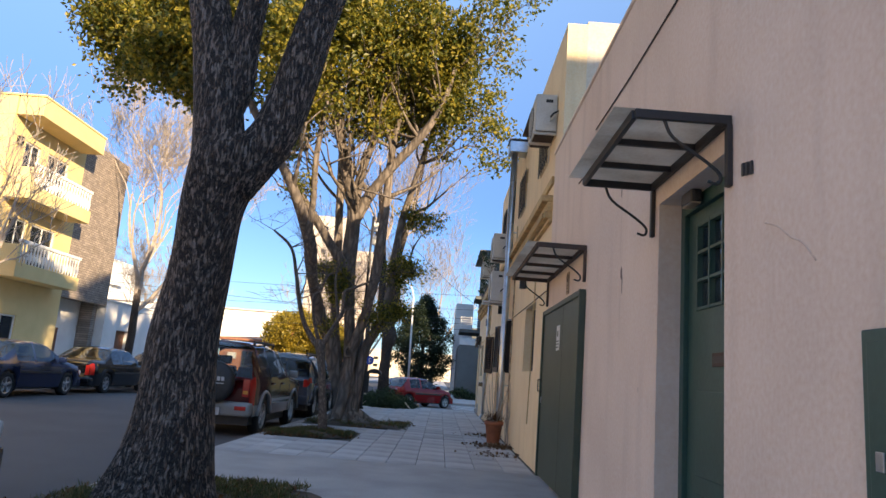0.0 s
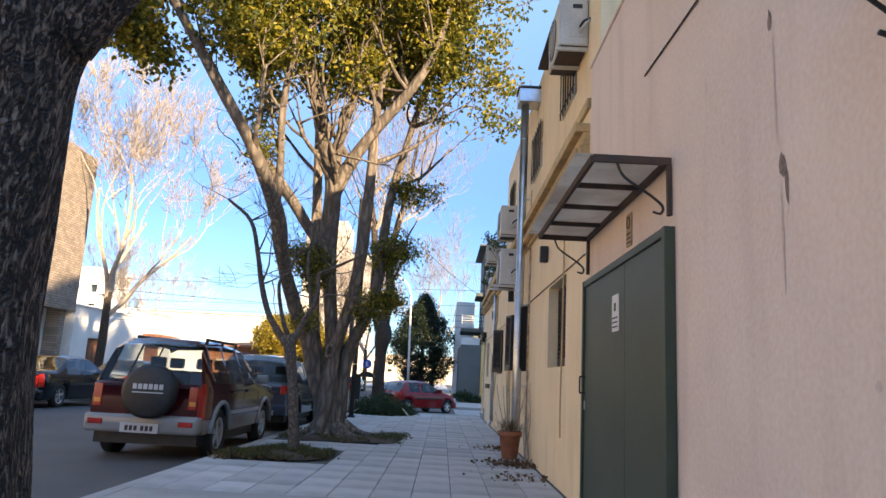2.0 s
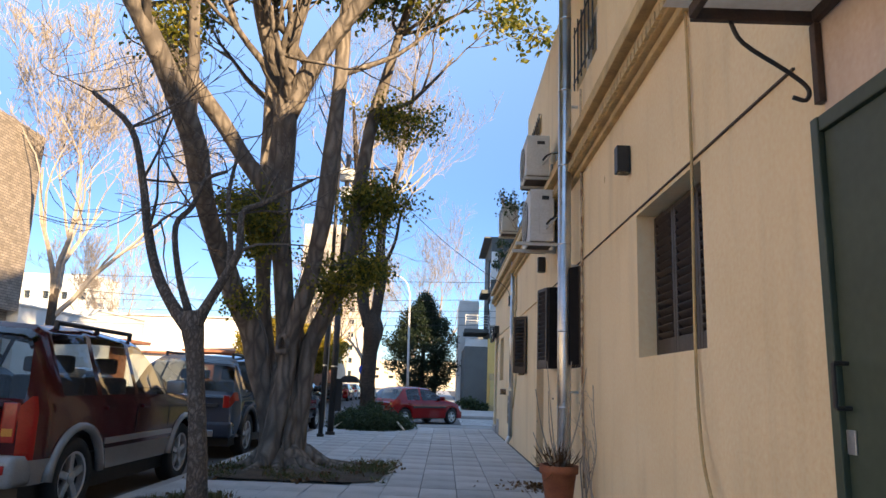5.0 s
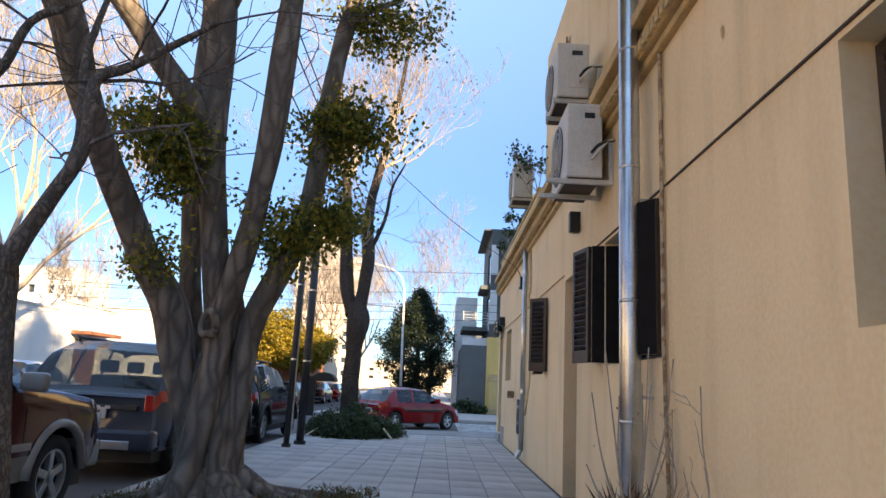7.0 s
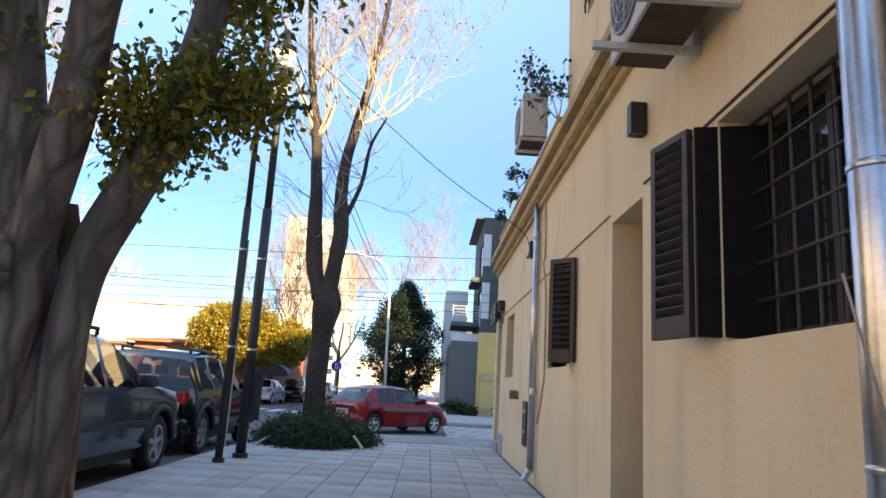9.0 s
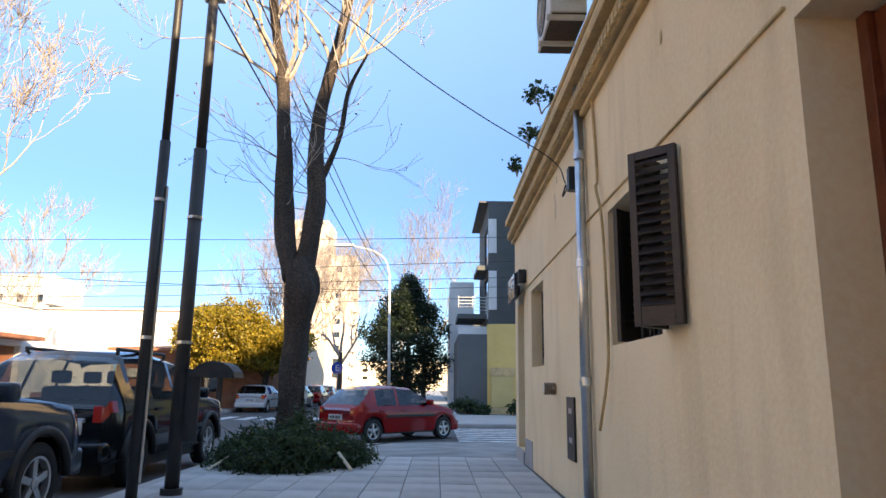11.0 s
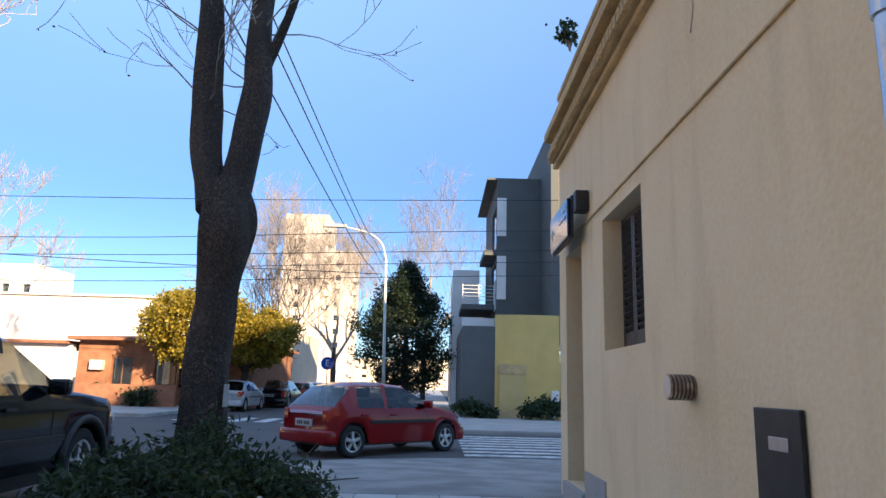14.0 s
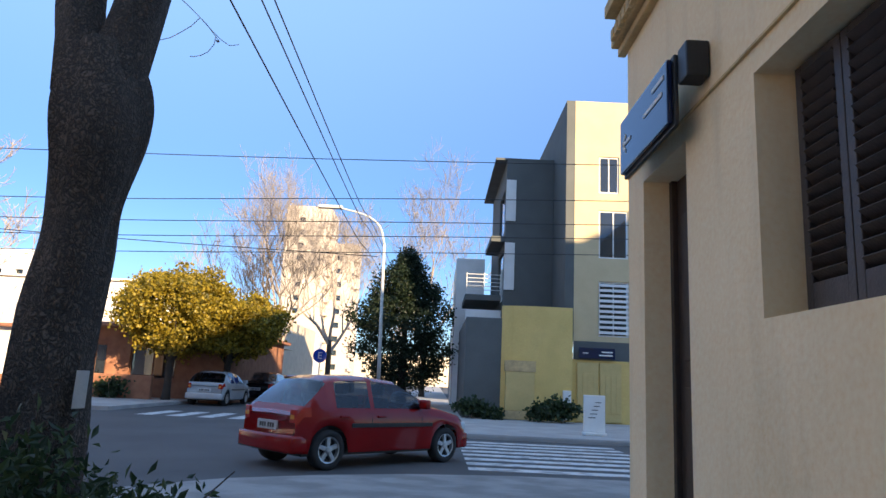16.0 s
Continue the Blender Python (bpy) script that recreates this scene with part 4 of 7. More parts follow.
block("tower_block", "tall pale apartment tower in sunlight", -42, -30.2, 200, 215, 46.0, TOWER, 12, 1)
block("tower_block", "lower pale apartment block in sunlight", -30.1, -22.8, 202, 214, 36.5, TOWER, 9, 1)
block("tower_block", "white apartment block over the roofs", -72, -59.5, 120, 130, 17.3, WHITE, 4, 4)
block("far_house", "pale house far along the street", -24, -13, 90, 100, 5.5, WHITE, 1, 4)
block("far_house", "pale house far along the street", -12.9, -11.0, 68, 84, 5.0, PALE, 1, 1)
block("far_house", "dark house far along the street", 1.5, 9, 72, 100, 6.5, DARK_GREY, 2, 2)
block("far_house", "pale house closing the far street", -30, 14, 240, 250, 9.0, PALE, 2, 9)


# ---- far right corner ----
def corner_building():
    t = thing("corner_apartment_building", "grey and beige apartment building with yellow ground-floor walls", "house")
    GW = 47.5
    part("grey_wall", box(1.15, 2.5, GW, GW + 8, -0.4, 3.5, 0.01), DARK_GREY, t)
    v, f = [], []
    prof = [(2.5, GW - 0.02), (2.9, GW - 0.16), (3.4, GW - 0.26), (4.0, GW - 0.3), (4.6, GW - 0.3), (5.1, GW - 0.28)]
    for i, (x, y) in enumerate(prof):
        v += [(x, y, -0.4), (x, y, 3.98), (x, y + 0.3, 3.98), (x, y + 0.3, -0.4)]
        if i:
            a = 4 * (i - 1)
            f += [(a, a + 4, a + 5, a + 1), (a + 1, a + 5, a + 6, a + 2), (a + 2, a + 6, a + 7, a + 3)]
    f += [(0, 1, 2, 3), (20, 23, 22, 21)]
    raw("curved_wall", v, f, OCHRE, t)
    for x0, x1, z0, z1 in ((2.62, 3.75, 1.55, 1.95), (2.62, 3.75, -0.15, 0.15)):
        part("vent_grille", box(x0, x1, GW - 0.34, GW - 0.1, z0, z1), CORNICE, t)
    part("gate_leaf", box(2.66, 3.72, GW - 0.33, GW - 0.1, 0.16, 1.54, 0.01), CREAM, t)
    part("upper_grey", pierced(50.5, 0.3, 2.8, 4.85, 3.0, 10.75, [], "y"), DARK_GREY, t)
    part("upper_side", pierced(2.8, 0.3, 50.8, 58, 3.0, 10.75, [(51.0, 53.5, 7.6, 9.6), (51.0, 53.5, 4.6, 6.8)]), DARK_GREY, t)
    for z0, z1 in ((7.6, 9.6), (4.6, 6.8)):
        for k in range(3):
            part("window", box(2.86, 2.9, 51.05 + k * 0.82, 51.8 + k * 0.82, z0 + 0.05, z1 - 0.05), PANE, t)
        part("corner_jamb", box(2.79, 3.22, 50.44, 50.497, z0 + 0.4, z1 + 0.25, 0.01), WHITE, t, "white painted corner window jamb")
    part("roof_slab", box(2.3, 4.85, 50.5, 58, 10.754, 10.85), DARK_GREY, t)
    part("canopy", box(2.2, 2.8, 50.6, 54, 7.1, 7.35, 0.02), DARK_GREY, t)
    part("tall_side", box(4.86, 5.2, 47.6, 58, 2.8, 12.4), DARK_GREY, t)
    wins = [(6.15, 6.95, 8.6, 10.1), (6.15, 7.3, 6.0, 7.9), (6.15, 7.3, 3.0, 5.1), (9, 10.2, 6.0, 7.9), (9, 10.2, 3.0, 5.1)]
    part("tall_front", pierced(47.6, 0.3, 5.204, 12, 2.8, 12.4, wins, "y"), BEIGE, t)
    for q in wins:
        window(t, 47.6, *q, axis="y", panes=2)
    for k in range(10):
        part("blind_slat", box(6.15, 7.3, 47.55, 47.58, 3.1 + k * 0.2, 3.2 + k * 0.2), WHITE, t)
    part("roof_slab", box(5.2, 12, 47.9, 58, 12.1, 12.3), CONCRETE, t)
    part("grey_band", box(5.204, 12, 47.5, 47.6, 2.1, 2.79), DARK_GREY, t)
    part("garage_wall", box(5.12, 12, 47.45, 47.9, -0.4, 2.1), OCHRE, t)
    for k in range(2):
        g = part("garage_gate", box(5.3 + k * 0.85, 6.1 + k * 0.85, 47.38, 47.44, -0.12, 2.0, 0.01), CREAM, t)
        for j in range(4):
            part("board", box(5.33 + k * 0.85 + j * 0.19, 5.5 + k * 0.85 + j * 0.19, 47.36, 47.378, 0.2, 1.6, 0.004), CREAM, g)
    part("meter_box", box(4.75, 5.05, 47.1, 47.2, -0.1, 0.95, 0.02), WHITE, t)
    part("meter_mark", box(4.84, 4.93, 47.09, 47.098, 0.6, 0.7), BLACK, t)
    part("white_wall", box(0.9, 2.3, 55.6, 62, -0.4, 7.2), WHITE, t)
    part("balcony_slab", box(1.2, 2.75, 51.2, 55, 4.6, 4.85, 0.02), DARK_GREY, t)
    part("white_panel", box(1.25, 2.78, 51.3, 51.5, 3.5, 4.2), WHITE, t)
    for k in range(5):
        part("balcony_rail", rod((1.25, 51.22, 5.05 + k * 0.17), (2.75, 51.22, 5.05 + k * 0.17), 0.015), WHITE, t)
    for x in (1.25, 2.0, 2.72):
        part("balcony_post", rod((x, 51.22, 4.85), (x, 51.22, 5.8), 0.02), WHITE, t)
    s = thing("street_sign", "dark blue street sign with white bars", "sign")
    part("board", box(5.35, 6.7, 47.30, 47.36, 2.15, 2.55, 0.01), NAVY, s)
    part("sign_bars", box(6.2, 6.6, 47.292, 47.298, 2.38, 2.43), WHITE, s)
    part("sign_bars", box(6.1, 6.6, 47.292, 47.298, 2.26, 2.31), WHITE, s)
    part("arrow", box(5.5, 5.7, 47.292, 47.298, 2.33, 2.37), WHITE, s)
    b = thing("pavement_board", "white pavement sign board with scribbled drawing", "sign", (4.4, 40.6, -0.17), 8)
    part("panel", box(-0.3, 0.3, -0.03, 0.03, 0.08, 1.05, 0.02), WHITE, b)
    part("foot", box(-0.3, 0.3, -0.15, 0.15, 0.0, 0.08, 0.02), WHITE, b)
    bm = bmesh.new()
    for k in range(5):
        box(-0.18 + 0.05 * k, 0.02 + 0.04 * k, -0.036, -0.031, 0.45 + 0.1 * k, 0.47 + 0.1 * k, 0, bm)
    part("scribble", bm, BLACK, b)


corner_building()


def shade_block():
    # Unseen block, added only to shade the crossing and the bare street tree.
    t = thing("shade_block", "unseen rendered block added to shade the crossing", "building")
    part("wall", box(15, 42, 0, 26.4, -0.4, 14.5), PALE, t)
    part("parapet", box(14.9, 42.1, -0.1, 26.5, 14.504, 14.7), WHITE, t)
    part("shade_block_top", box(25, 29, 20, 26, 14.71, 16.6), PALE, t)

    # Second unseen block, added to keep the old tree's trunk in shade.
    t = thing("shade_block", "unseen rendered block added to shade the old tree", "building")
    part("wall", box(12.3, 26, -28, -7.0, -0.4, 12.0), PALE, t)
    part("parapet", box(12.2, 26.1, -28.1, -6.9, 12.004, 12.2), WHITE, t)


shade_block()


# ---- trees ----
def grow(rng, p, d, r, length, depth, v, f, tips, spread=0.5, lift=0.25, minr=0.005, kids=(2, 4), sides=6):
    """A limb with side branches, recursively."""
    n = 5 if depth > 1 else 4
    pts, rad = [Vector(p)], [r]
    d = Vector(d).normalized()
    for i in range(n):
        d = (d + Vector(rng.normal(0, 0.16, 3)) + Vector((0, 0, lift * 0.3))).normalized()
        pts.append(pts[-1] + d * (length / n))
        rad.append(max(r * (1 - 0.65 * (i + 1) / n), minr))
    tube(pts, rad, sides if depth > 2 else max(3, sides - 2), v, f)
    if depth <= 0:
        tips.append(pts[-1])
        return
    for _ in range(rng.integers(kids[0], kids[1] + 1)):
        s = rng.uniform(0.35, 1.0)
        i = min(int(s * n), n - 1)
        q = pts[i].lerp(pts[i + 1], s * n - i)
        a = Vector(rng.normal(0, 1, 3))
        k = (d * 0.9 + a * spread + Vector((0, 0, lift))).normalized()
        grow(rng, q, k, max(rad[i] * 0.62, minr), length * rng.uniform(0.55, 0.8), depth - 1, v, f, tips, spread, lift, minr, kids, sides)
    tips.append(pts[-1])


def leaves(name, rng, centres, per, radius, size, mat, parent, flat=0.7, droop=0.3, slim=0.45, label=""):
    """Many small folded leaves round clump centres, in one mesh."""
    c = np.repeat(np.array([tuple(q) for q in centres]), per, axis=0)
    n = len(c)
    p = c + rng.normal(0, 1, (n, 3)) * radius * np.array((1, 1, flat))
    a = rng.normal(0, 1, (n, 3)) + np.array((0, 0, -droop))
    a /= np.linalg.norm(a, axis=1)[:, None]
    b = np.cross(a, rng.normal(0, 1, (n, 3)))
    b /= np.linalg.norm(b, axis=1)[:, None]
    up = np.cross(a, b)
    s = (size * rng.uniform(0.6, 1.25, n))[:, None]
    v = np.stack((p, p + a * s * 0.5 + b * s * slim + up * s * 0.12, p + a * s, p + a * s * 0.5 - b * s * slim + up * s * 0.12), 1).reshape(-1, 3)
    me = bpy.data.meshes.new(name)
    me.from_pydata(v, [], np.arange(4 * n).reshape(-1, 4))
    me.update()
    me.materials.append(mat)
    ob = new(name, me)
    ob.parent = parent
    if label:
        ob["label"] = label
    return ob


def limb(rows, parent, name, mat, sides=14, wobble=0.12, steps=5, seed=0):
    pts, rad = smooth_path(rows, steps)
    v, f = tube(pts, rad, sides, wobble=wobble, seed=seed)
    raw(name, v, f, mat, parent, smooth=True)
    return pts


def clumps_in(rng, n, centre, half, gap=0.0, shell=0.55):
    """Clump centres in an uneven ellipsoid, thicker towards its outside."""
    out = []
    while len(out) < n:
        q = rng.normal(0, 1, 3)
        q = q / np.linalg.norm(q) * rng.uniform(shell, 1.0)
        w = Vector(centre) + Vector(q * np.array(half))
        if noise.noise(w * 0.55 + Vector((3, 7, 1))) > gap - 0.35:
            out.append(w)
    return out


def old_tree():
    rng = np.random.default_rng(1)
    t = thing("old_tree", "large street tree with thick furrowed dark bark", "tree", (0.0, 0, 0))
    rows = [(-2.22, 5.82, -0.1, 0.56), (-2.21, 5.81, 0.12, 0.46), (-2.19, 5.80, 0.4, 0.37), (-2.18, 5.81, 0.8, 0.315), (-2.17, 5.81, 1.4, 0.275), (-2.10, 5.74, 2.0, 0.25), (-2.03, 5.62, 2.5, 0.255), (-1.93, 5.57, 2.85, 0.30), (-1.86, 5.55, 3.05, 0.25)]
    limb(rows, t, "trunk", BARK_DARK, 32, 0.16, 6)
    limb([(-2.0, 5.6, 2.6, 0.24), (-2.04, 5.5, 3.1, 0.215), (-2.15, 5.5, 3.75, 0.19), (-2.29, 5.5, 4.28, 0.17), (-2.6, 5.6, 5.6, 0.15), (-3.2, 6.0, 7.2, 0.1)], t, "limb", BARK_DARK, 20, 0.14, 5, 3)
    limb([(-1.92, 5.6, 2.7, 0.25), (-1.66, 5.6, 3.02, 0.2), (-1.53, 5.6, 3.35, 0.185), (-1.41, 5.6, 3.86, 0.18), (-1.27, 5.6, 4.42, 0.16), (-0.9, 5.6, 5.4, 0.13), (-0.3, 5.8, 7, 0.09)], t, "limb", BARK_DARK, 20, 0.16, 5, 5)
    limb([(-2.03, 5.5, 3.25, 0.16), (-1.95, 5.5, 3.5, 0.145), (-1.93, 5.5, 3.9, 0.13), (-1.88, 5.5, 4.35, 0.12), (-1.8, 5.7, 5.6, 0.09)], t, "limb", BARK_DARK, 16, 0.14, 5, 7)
    v, f, tips = [], [], []
    for p, d in (((-2.6, 5.6, 5.6), (-0.6, 0.8, 0.5)), ((-3.2, 6.0, 7.2), (-0.4, 0.2, 0.8)), ((-0.9, 5.6, 5.4), (0.3, 0.6, 0.6)), ((-1.8, 5.7, 5.6), (0.1, 0.7, 0.6)), ((-2.4, 5.52, 4.8), (-0.9, 0.6, 0.25)), ((-0.3, 5.8, 7), (0.2, 0.1, 0.9))):
        grow(rng, p, d, 0.09, 2.2, 3, v, f, tips, 0.45, 0.2, 0.006)
    tagged(raw("fine_branching", v, f, BARK_DARK, t, smooth=True), kind="stuff")
    c = clumps_in(rng, 230, (-1.6, 6.4, 7.3), (2.8, 2.4, 1.5), 0.1, 0.3)
    leaves("crown", rng, c, 100, 0.22, 0.12, LEAF, t, slim=0.3)
    return t


def ficus():
    rng = np.random.default_rng(2)
    t = thing("fig_tree", "many-stemmed grey fig tree with a dense green crown", "tree")
    rows = [(-2.12, 16.2, -0.1, 0.34), (-2.12, 16.2, 0.06, 0.28), (-2.12, 16.2, 0.35, 0.25), (-2.13, 16.2, 0.9, 0.24), (-2.15, 16.2, 1.25, 0.18), (-2.15, 16.2, 1.5, 0.06)]
    limb(rows, t, "trunk", BARK_GREY, 40, 0.34, 7)
    stems = [
        [(-2.28, 16.2, -0.05, 0.19), (-2.33, 16.17, 0.6, 0.165), (-2.47, 16.08, 1.2, 0.175), (-2.58, 15.94, 1.72, 0.185), (-2.76, 15.75, 2.1, 0.165), (-2.88, 15.5, 2.5, 0.15), (-2.96, 15.1, 2.9, 0.14), (-2.98, 14.65, 3.33, 0.135), (-3.0, 14.2, 3.85, 0.13), (-3.26, 13.45, 4.65, 0.115), (-3.8, 12.9, 5.6, 0.09), (-4.5, 12.3, 6.8, 0.06)],
        [(-2.16, 16.1, 0.0, 0.18), (-2.15, 16.15, 0.7, 0.18), (-2.15, 16.15, 1.4, 0.17), (-2.18, 16.0, 2.0, 0.155), (-2.23, 15.85, 2.6, 0.15), (-2.28, 15.65, 3.2, 0.16), (-2.33, 15.65, 4.0, 0.175), (-2.3, 15.45, 4.8, 0.16), (-2.5, 15.1, 5.6, 0.13), (-2.8, 14.6, 7.0, 0.08)],
        [(-2.26, 15.82, -0.05, 0.18), (-2.21, 15.92, 0.35, 0.145), (-2.15, 15.95, 0.8, 0.15), (-2.11, 15.95, 1.2, 0.14), (-2.1, 15.95, 1.58, 0.15), (-2.0, 15.88, 1.93, 0.135), (-1.87, 15.76, 2.35, 0.135), (-1.76, 15.62, 2.8, 0.13), (-1.67, 15.5, 3.25, 0.128), (-1.6, 15.4, 4.2, 0.12), (-1.56, 15.4, 5.2, 0.11), (-1.53, 15.4, 6.4, 0.09), (-1.3, 15.2, 8, 0.05)],
        [(-1.94, 16.1, -0.05, 0.21), (-1.93, 16.12, 0.4, 0.15), (-1.9, 16.12, 0.9, 0.14), (-1.87, 16.1, 1.35, 0.145), (-1.79, 16.06, 1.7, 0.14), (-1.64, 16.03, 2.02, 0.125), (-1.5, 16.0, 2.32, 0.12), (-1.39, 15.98, 2.66, 0.112), (-1.34, 16.03, 3.05, 0.108), (-1.33, 16.15, 3.6, 0.105), (-1.3, 16.25, 4.2, 0.10), (-1.2, 16.4, 5.0, 0.09), (-0.9, 16.5, 6.4, 0.07), (-0.5, 16.6, 8, 0.05)],
        [(-2.24, 16.4, -0.05, 0.2), (-2.36, 16.4, 0.9, 0.16), (-2.52, 16.42, 1.5, 0.14), (-2.62, 16.45, 2.1, 0.125), (-2.70, 16.5, 3.0, 0.12), (-2.77, 16.6, 3.9, 0.115), (-2.9, 16.9, 5.4, 0.10), (-3.1, 17.3, 7.2, 0.07)],
        [(-1.98, 16.42, -0.05, 0.17), (-1.99, 16.36, 0.8, 0.13), (-2.02, 16.3, 1.5, 0.12), (-2.06, 16.25, 2.0, 0.05)],
        [(-2.28, 15.7, 3.2, 0.16), (-2.42, 15.51, 3.53, 0.13), (-2.71, 15.29, 3.92, 0.12), (-2.96, 15.08, 4.31, 0.115), (-3.3, 14.85, 4.75, 0.10), (-3.9, 14.5, 5.6, 0.08), (-4.6, 14.0, 6.8, 0.05)],
        [(-2.28, 15.5, 4.6, 0.15), (-1.95, 15.3, 5.2, 0.13), (-1.5, 15.1, 5.8, 0.115), (-0.9, 14.9, 6.5, 0.10), (-0.45, 14.8, 7.3, 0.07), (-0.2, 14.7, 8.2, 0.05)],
        [(-3.0, 14.1, 3.95, 0.08), (-2.95, 13.9, 4.6, 0.07), (-2.95, 13.7, 5.5, 0.06), (-2.8, 13.5, 6.8, 0.04)],
        [(-2.3, 15.5, 4.7, 0.13), (-2.2, 15.2, 5.6, 0.11), (-1.9, 15.0, 6.6, 0.08), (-1.7, 14.9, 7.6, 0.05)],
    ]
    for i, s in enumerate(stems):
        s = [(q[0], q[1], q[2], q[3] * (0.84 if q[2] < 3 else 0.95)) for q in s]
        limb(s, t, "stem", BARK_GREY, 18, 0.26, 6, i)
    for i, (x, y, r) in enumerate([(-1.2, 15.7, 0.10), (-2.9, 15.6, 0.11), (-2.0, 15.3, 0.09), (-1.1, 16.9, 0.09), (-2.6, 17.5, 0.08), (-1.6, 15.35, 0.08), (-0.75, 16.2, 0.07), (-2.45, 15.25, 0.07), (-1.3, 15.45, 0.06)]):
        limb([(-2.14 + (x + 2.14) * 0.22, 16.2 + (y - 16.2) * 0.22, 0.22, 0.11), (-2.14 + (x + 2.14) * 0.45, 16.2 + (y - 16.2) * 0.45, 0.05, 0.08), (-2.14 + (x + 2.14) * 0.72, 16.2 + (y - 16.2) * 0.72, 0.0, 0.06), (x, y, -0.03, r * 0.4)], t, "root", BARK_GREY, 12, 0.25, 4, i)
    v, f = tube([(-2.14 + 0.075 * math.cos(a), 15.79 - 0.02 * math.cos(a), 1.56 + 0.11 * math.sin(a) - 0.03 * math.cos(2 * a)) for a in np.linspace(0, 2 * math.pi, 17)], [0.035] * 17, 8, wobble=0.3)
    raw("knot", v, f, BARK_GREY, t, smooth=True)
    v, f, tips = [], [], []
    for s in stems:
        for q in [q for q in s if q[2] > 4.5]:
            for _ in range(1 if q[2] < 6 else 3):
                grow(rng, q[:3], (rng.normal(0, 0.7), rng.normal(0, 0.7), 0.5), q[3] * 0.5, 1.5, 2, v, f, tips, 0.5, 0.25, 0.006)
    tagged(raw("fine_branching", v, f, BARK_GREY, t, smooth=True), kind="stuff")
    c = [q for q in tips if q.z > 6.4][::3] + [q for q in clumps_in(rng, 330, (-2.1, 15.6, 9.1), (2.5, 2.8, 2.3), 0.12, 0.75) if q.z > 8.3 or abs(q.x + 1.9) > 1.7 or noise.noise(q * 0.8) > 0.2]
    c += clumps_in(rng, 130, (-4.9, 12.9, 7.7), (2.0, 1.7, 1.2), 0.15, 0.3) + clumps_in(rng, 110, (-7.2, 13.2, 7.8), (1.7, 1.5, 1.4), 0.12, 0.2) + clumps_in(rng, 45, (-0.4, 15.8, 8.1), (0.6, 1.3, 1.3), 0.1, 0.3)
    c += clumps_in(rng, 55, (-5.6, 12.3, 6.9), (1.0, 1.0, 0.6), 0.1, 0.2)
    c += clumps_in(rng, 40, (-4.4, 13.2, 6.5), (1.2, 1.2, 0.6), 0.1, 0.2)
    leaves("crown", rng, c, 120, 0.21, 0.12, LEAF, t, slim=0.3)
    low = clumps_in(rng, 22, (-1.56, 15.95, 2.42), (0.22, 0.3, 0.36), 0.0, 0.2) + clumps_in(rng, 20, (-1.14, 16.0, 2.58), (0.34, 0.3, 0.2), 0.0, 0.2) + clumps_in(rng, 46, (-1.1, 16.1, 3.6), (0.52, 0.35, 0.42), 0.0, 0.2)
    low += clumps_in(rng, 46, (-2.28, 15.5, 3.1), (0.5, 0.25, 0.5), 0.0, 0.2) + clumps_in(rng, 14, (-2.8, 15.6, 3.3), (0.3, 0.3, 0.3), 0.0, 0.2) + clumps_in(rng, 22, (-0.7, 16.4, 4.9), (0.6, 0.45, 0.4), 0.0, 0.2) + clumps_in(rng, 12, (-3.3, 13.9, 4.9), (0.35, 0.4, 0.45), 0.0, 0.2) + clumps_in(rng, 8, (-2.75, 15.7, 2.2), (0.2, 0.3, 0.25), 0.0, 0.2)
    low = [q + Vector(rng.normal(0, 0.07, 3)) for q in low]
    v, f = [], []
    for q in low:
        p = Vector(min((w for s in stems for w in s), key=lambda w: (Vector(w[:3]) - q).length)[:3])
        tube([p, p.lerp(q, 0.55) + Vector((0, 0, 0.06)), q], [0.009, 0.006, 0.003], 4, v, f)
    tagged(raw("twig_mass", v, f, BARK_GREY, t, smooth=True), kind="stuff")
    leaves("low_foliage", rng, low, 85, 0.115, 0.062, LEAF, t, slim=0.3, droop=0.8)
    return t


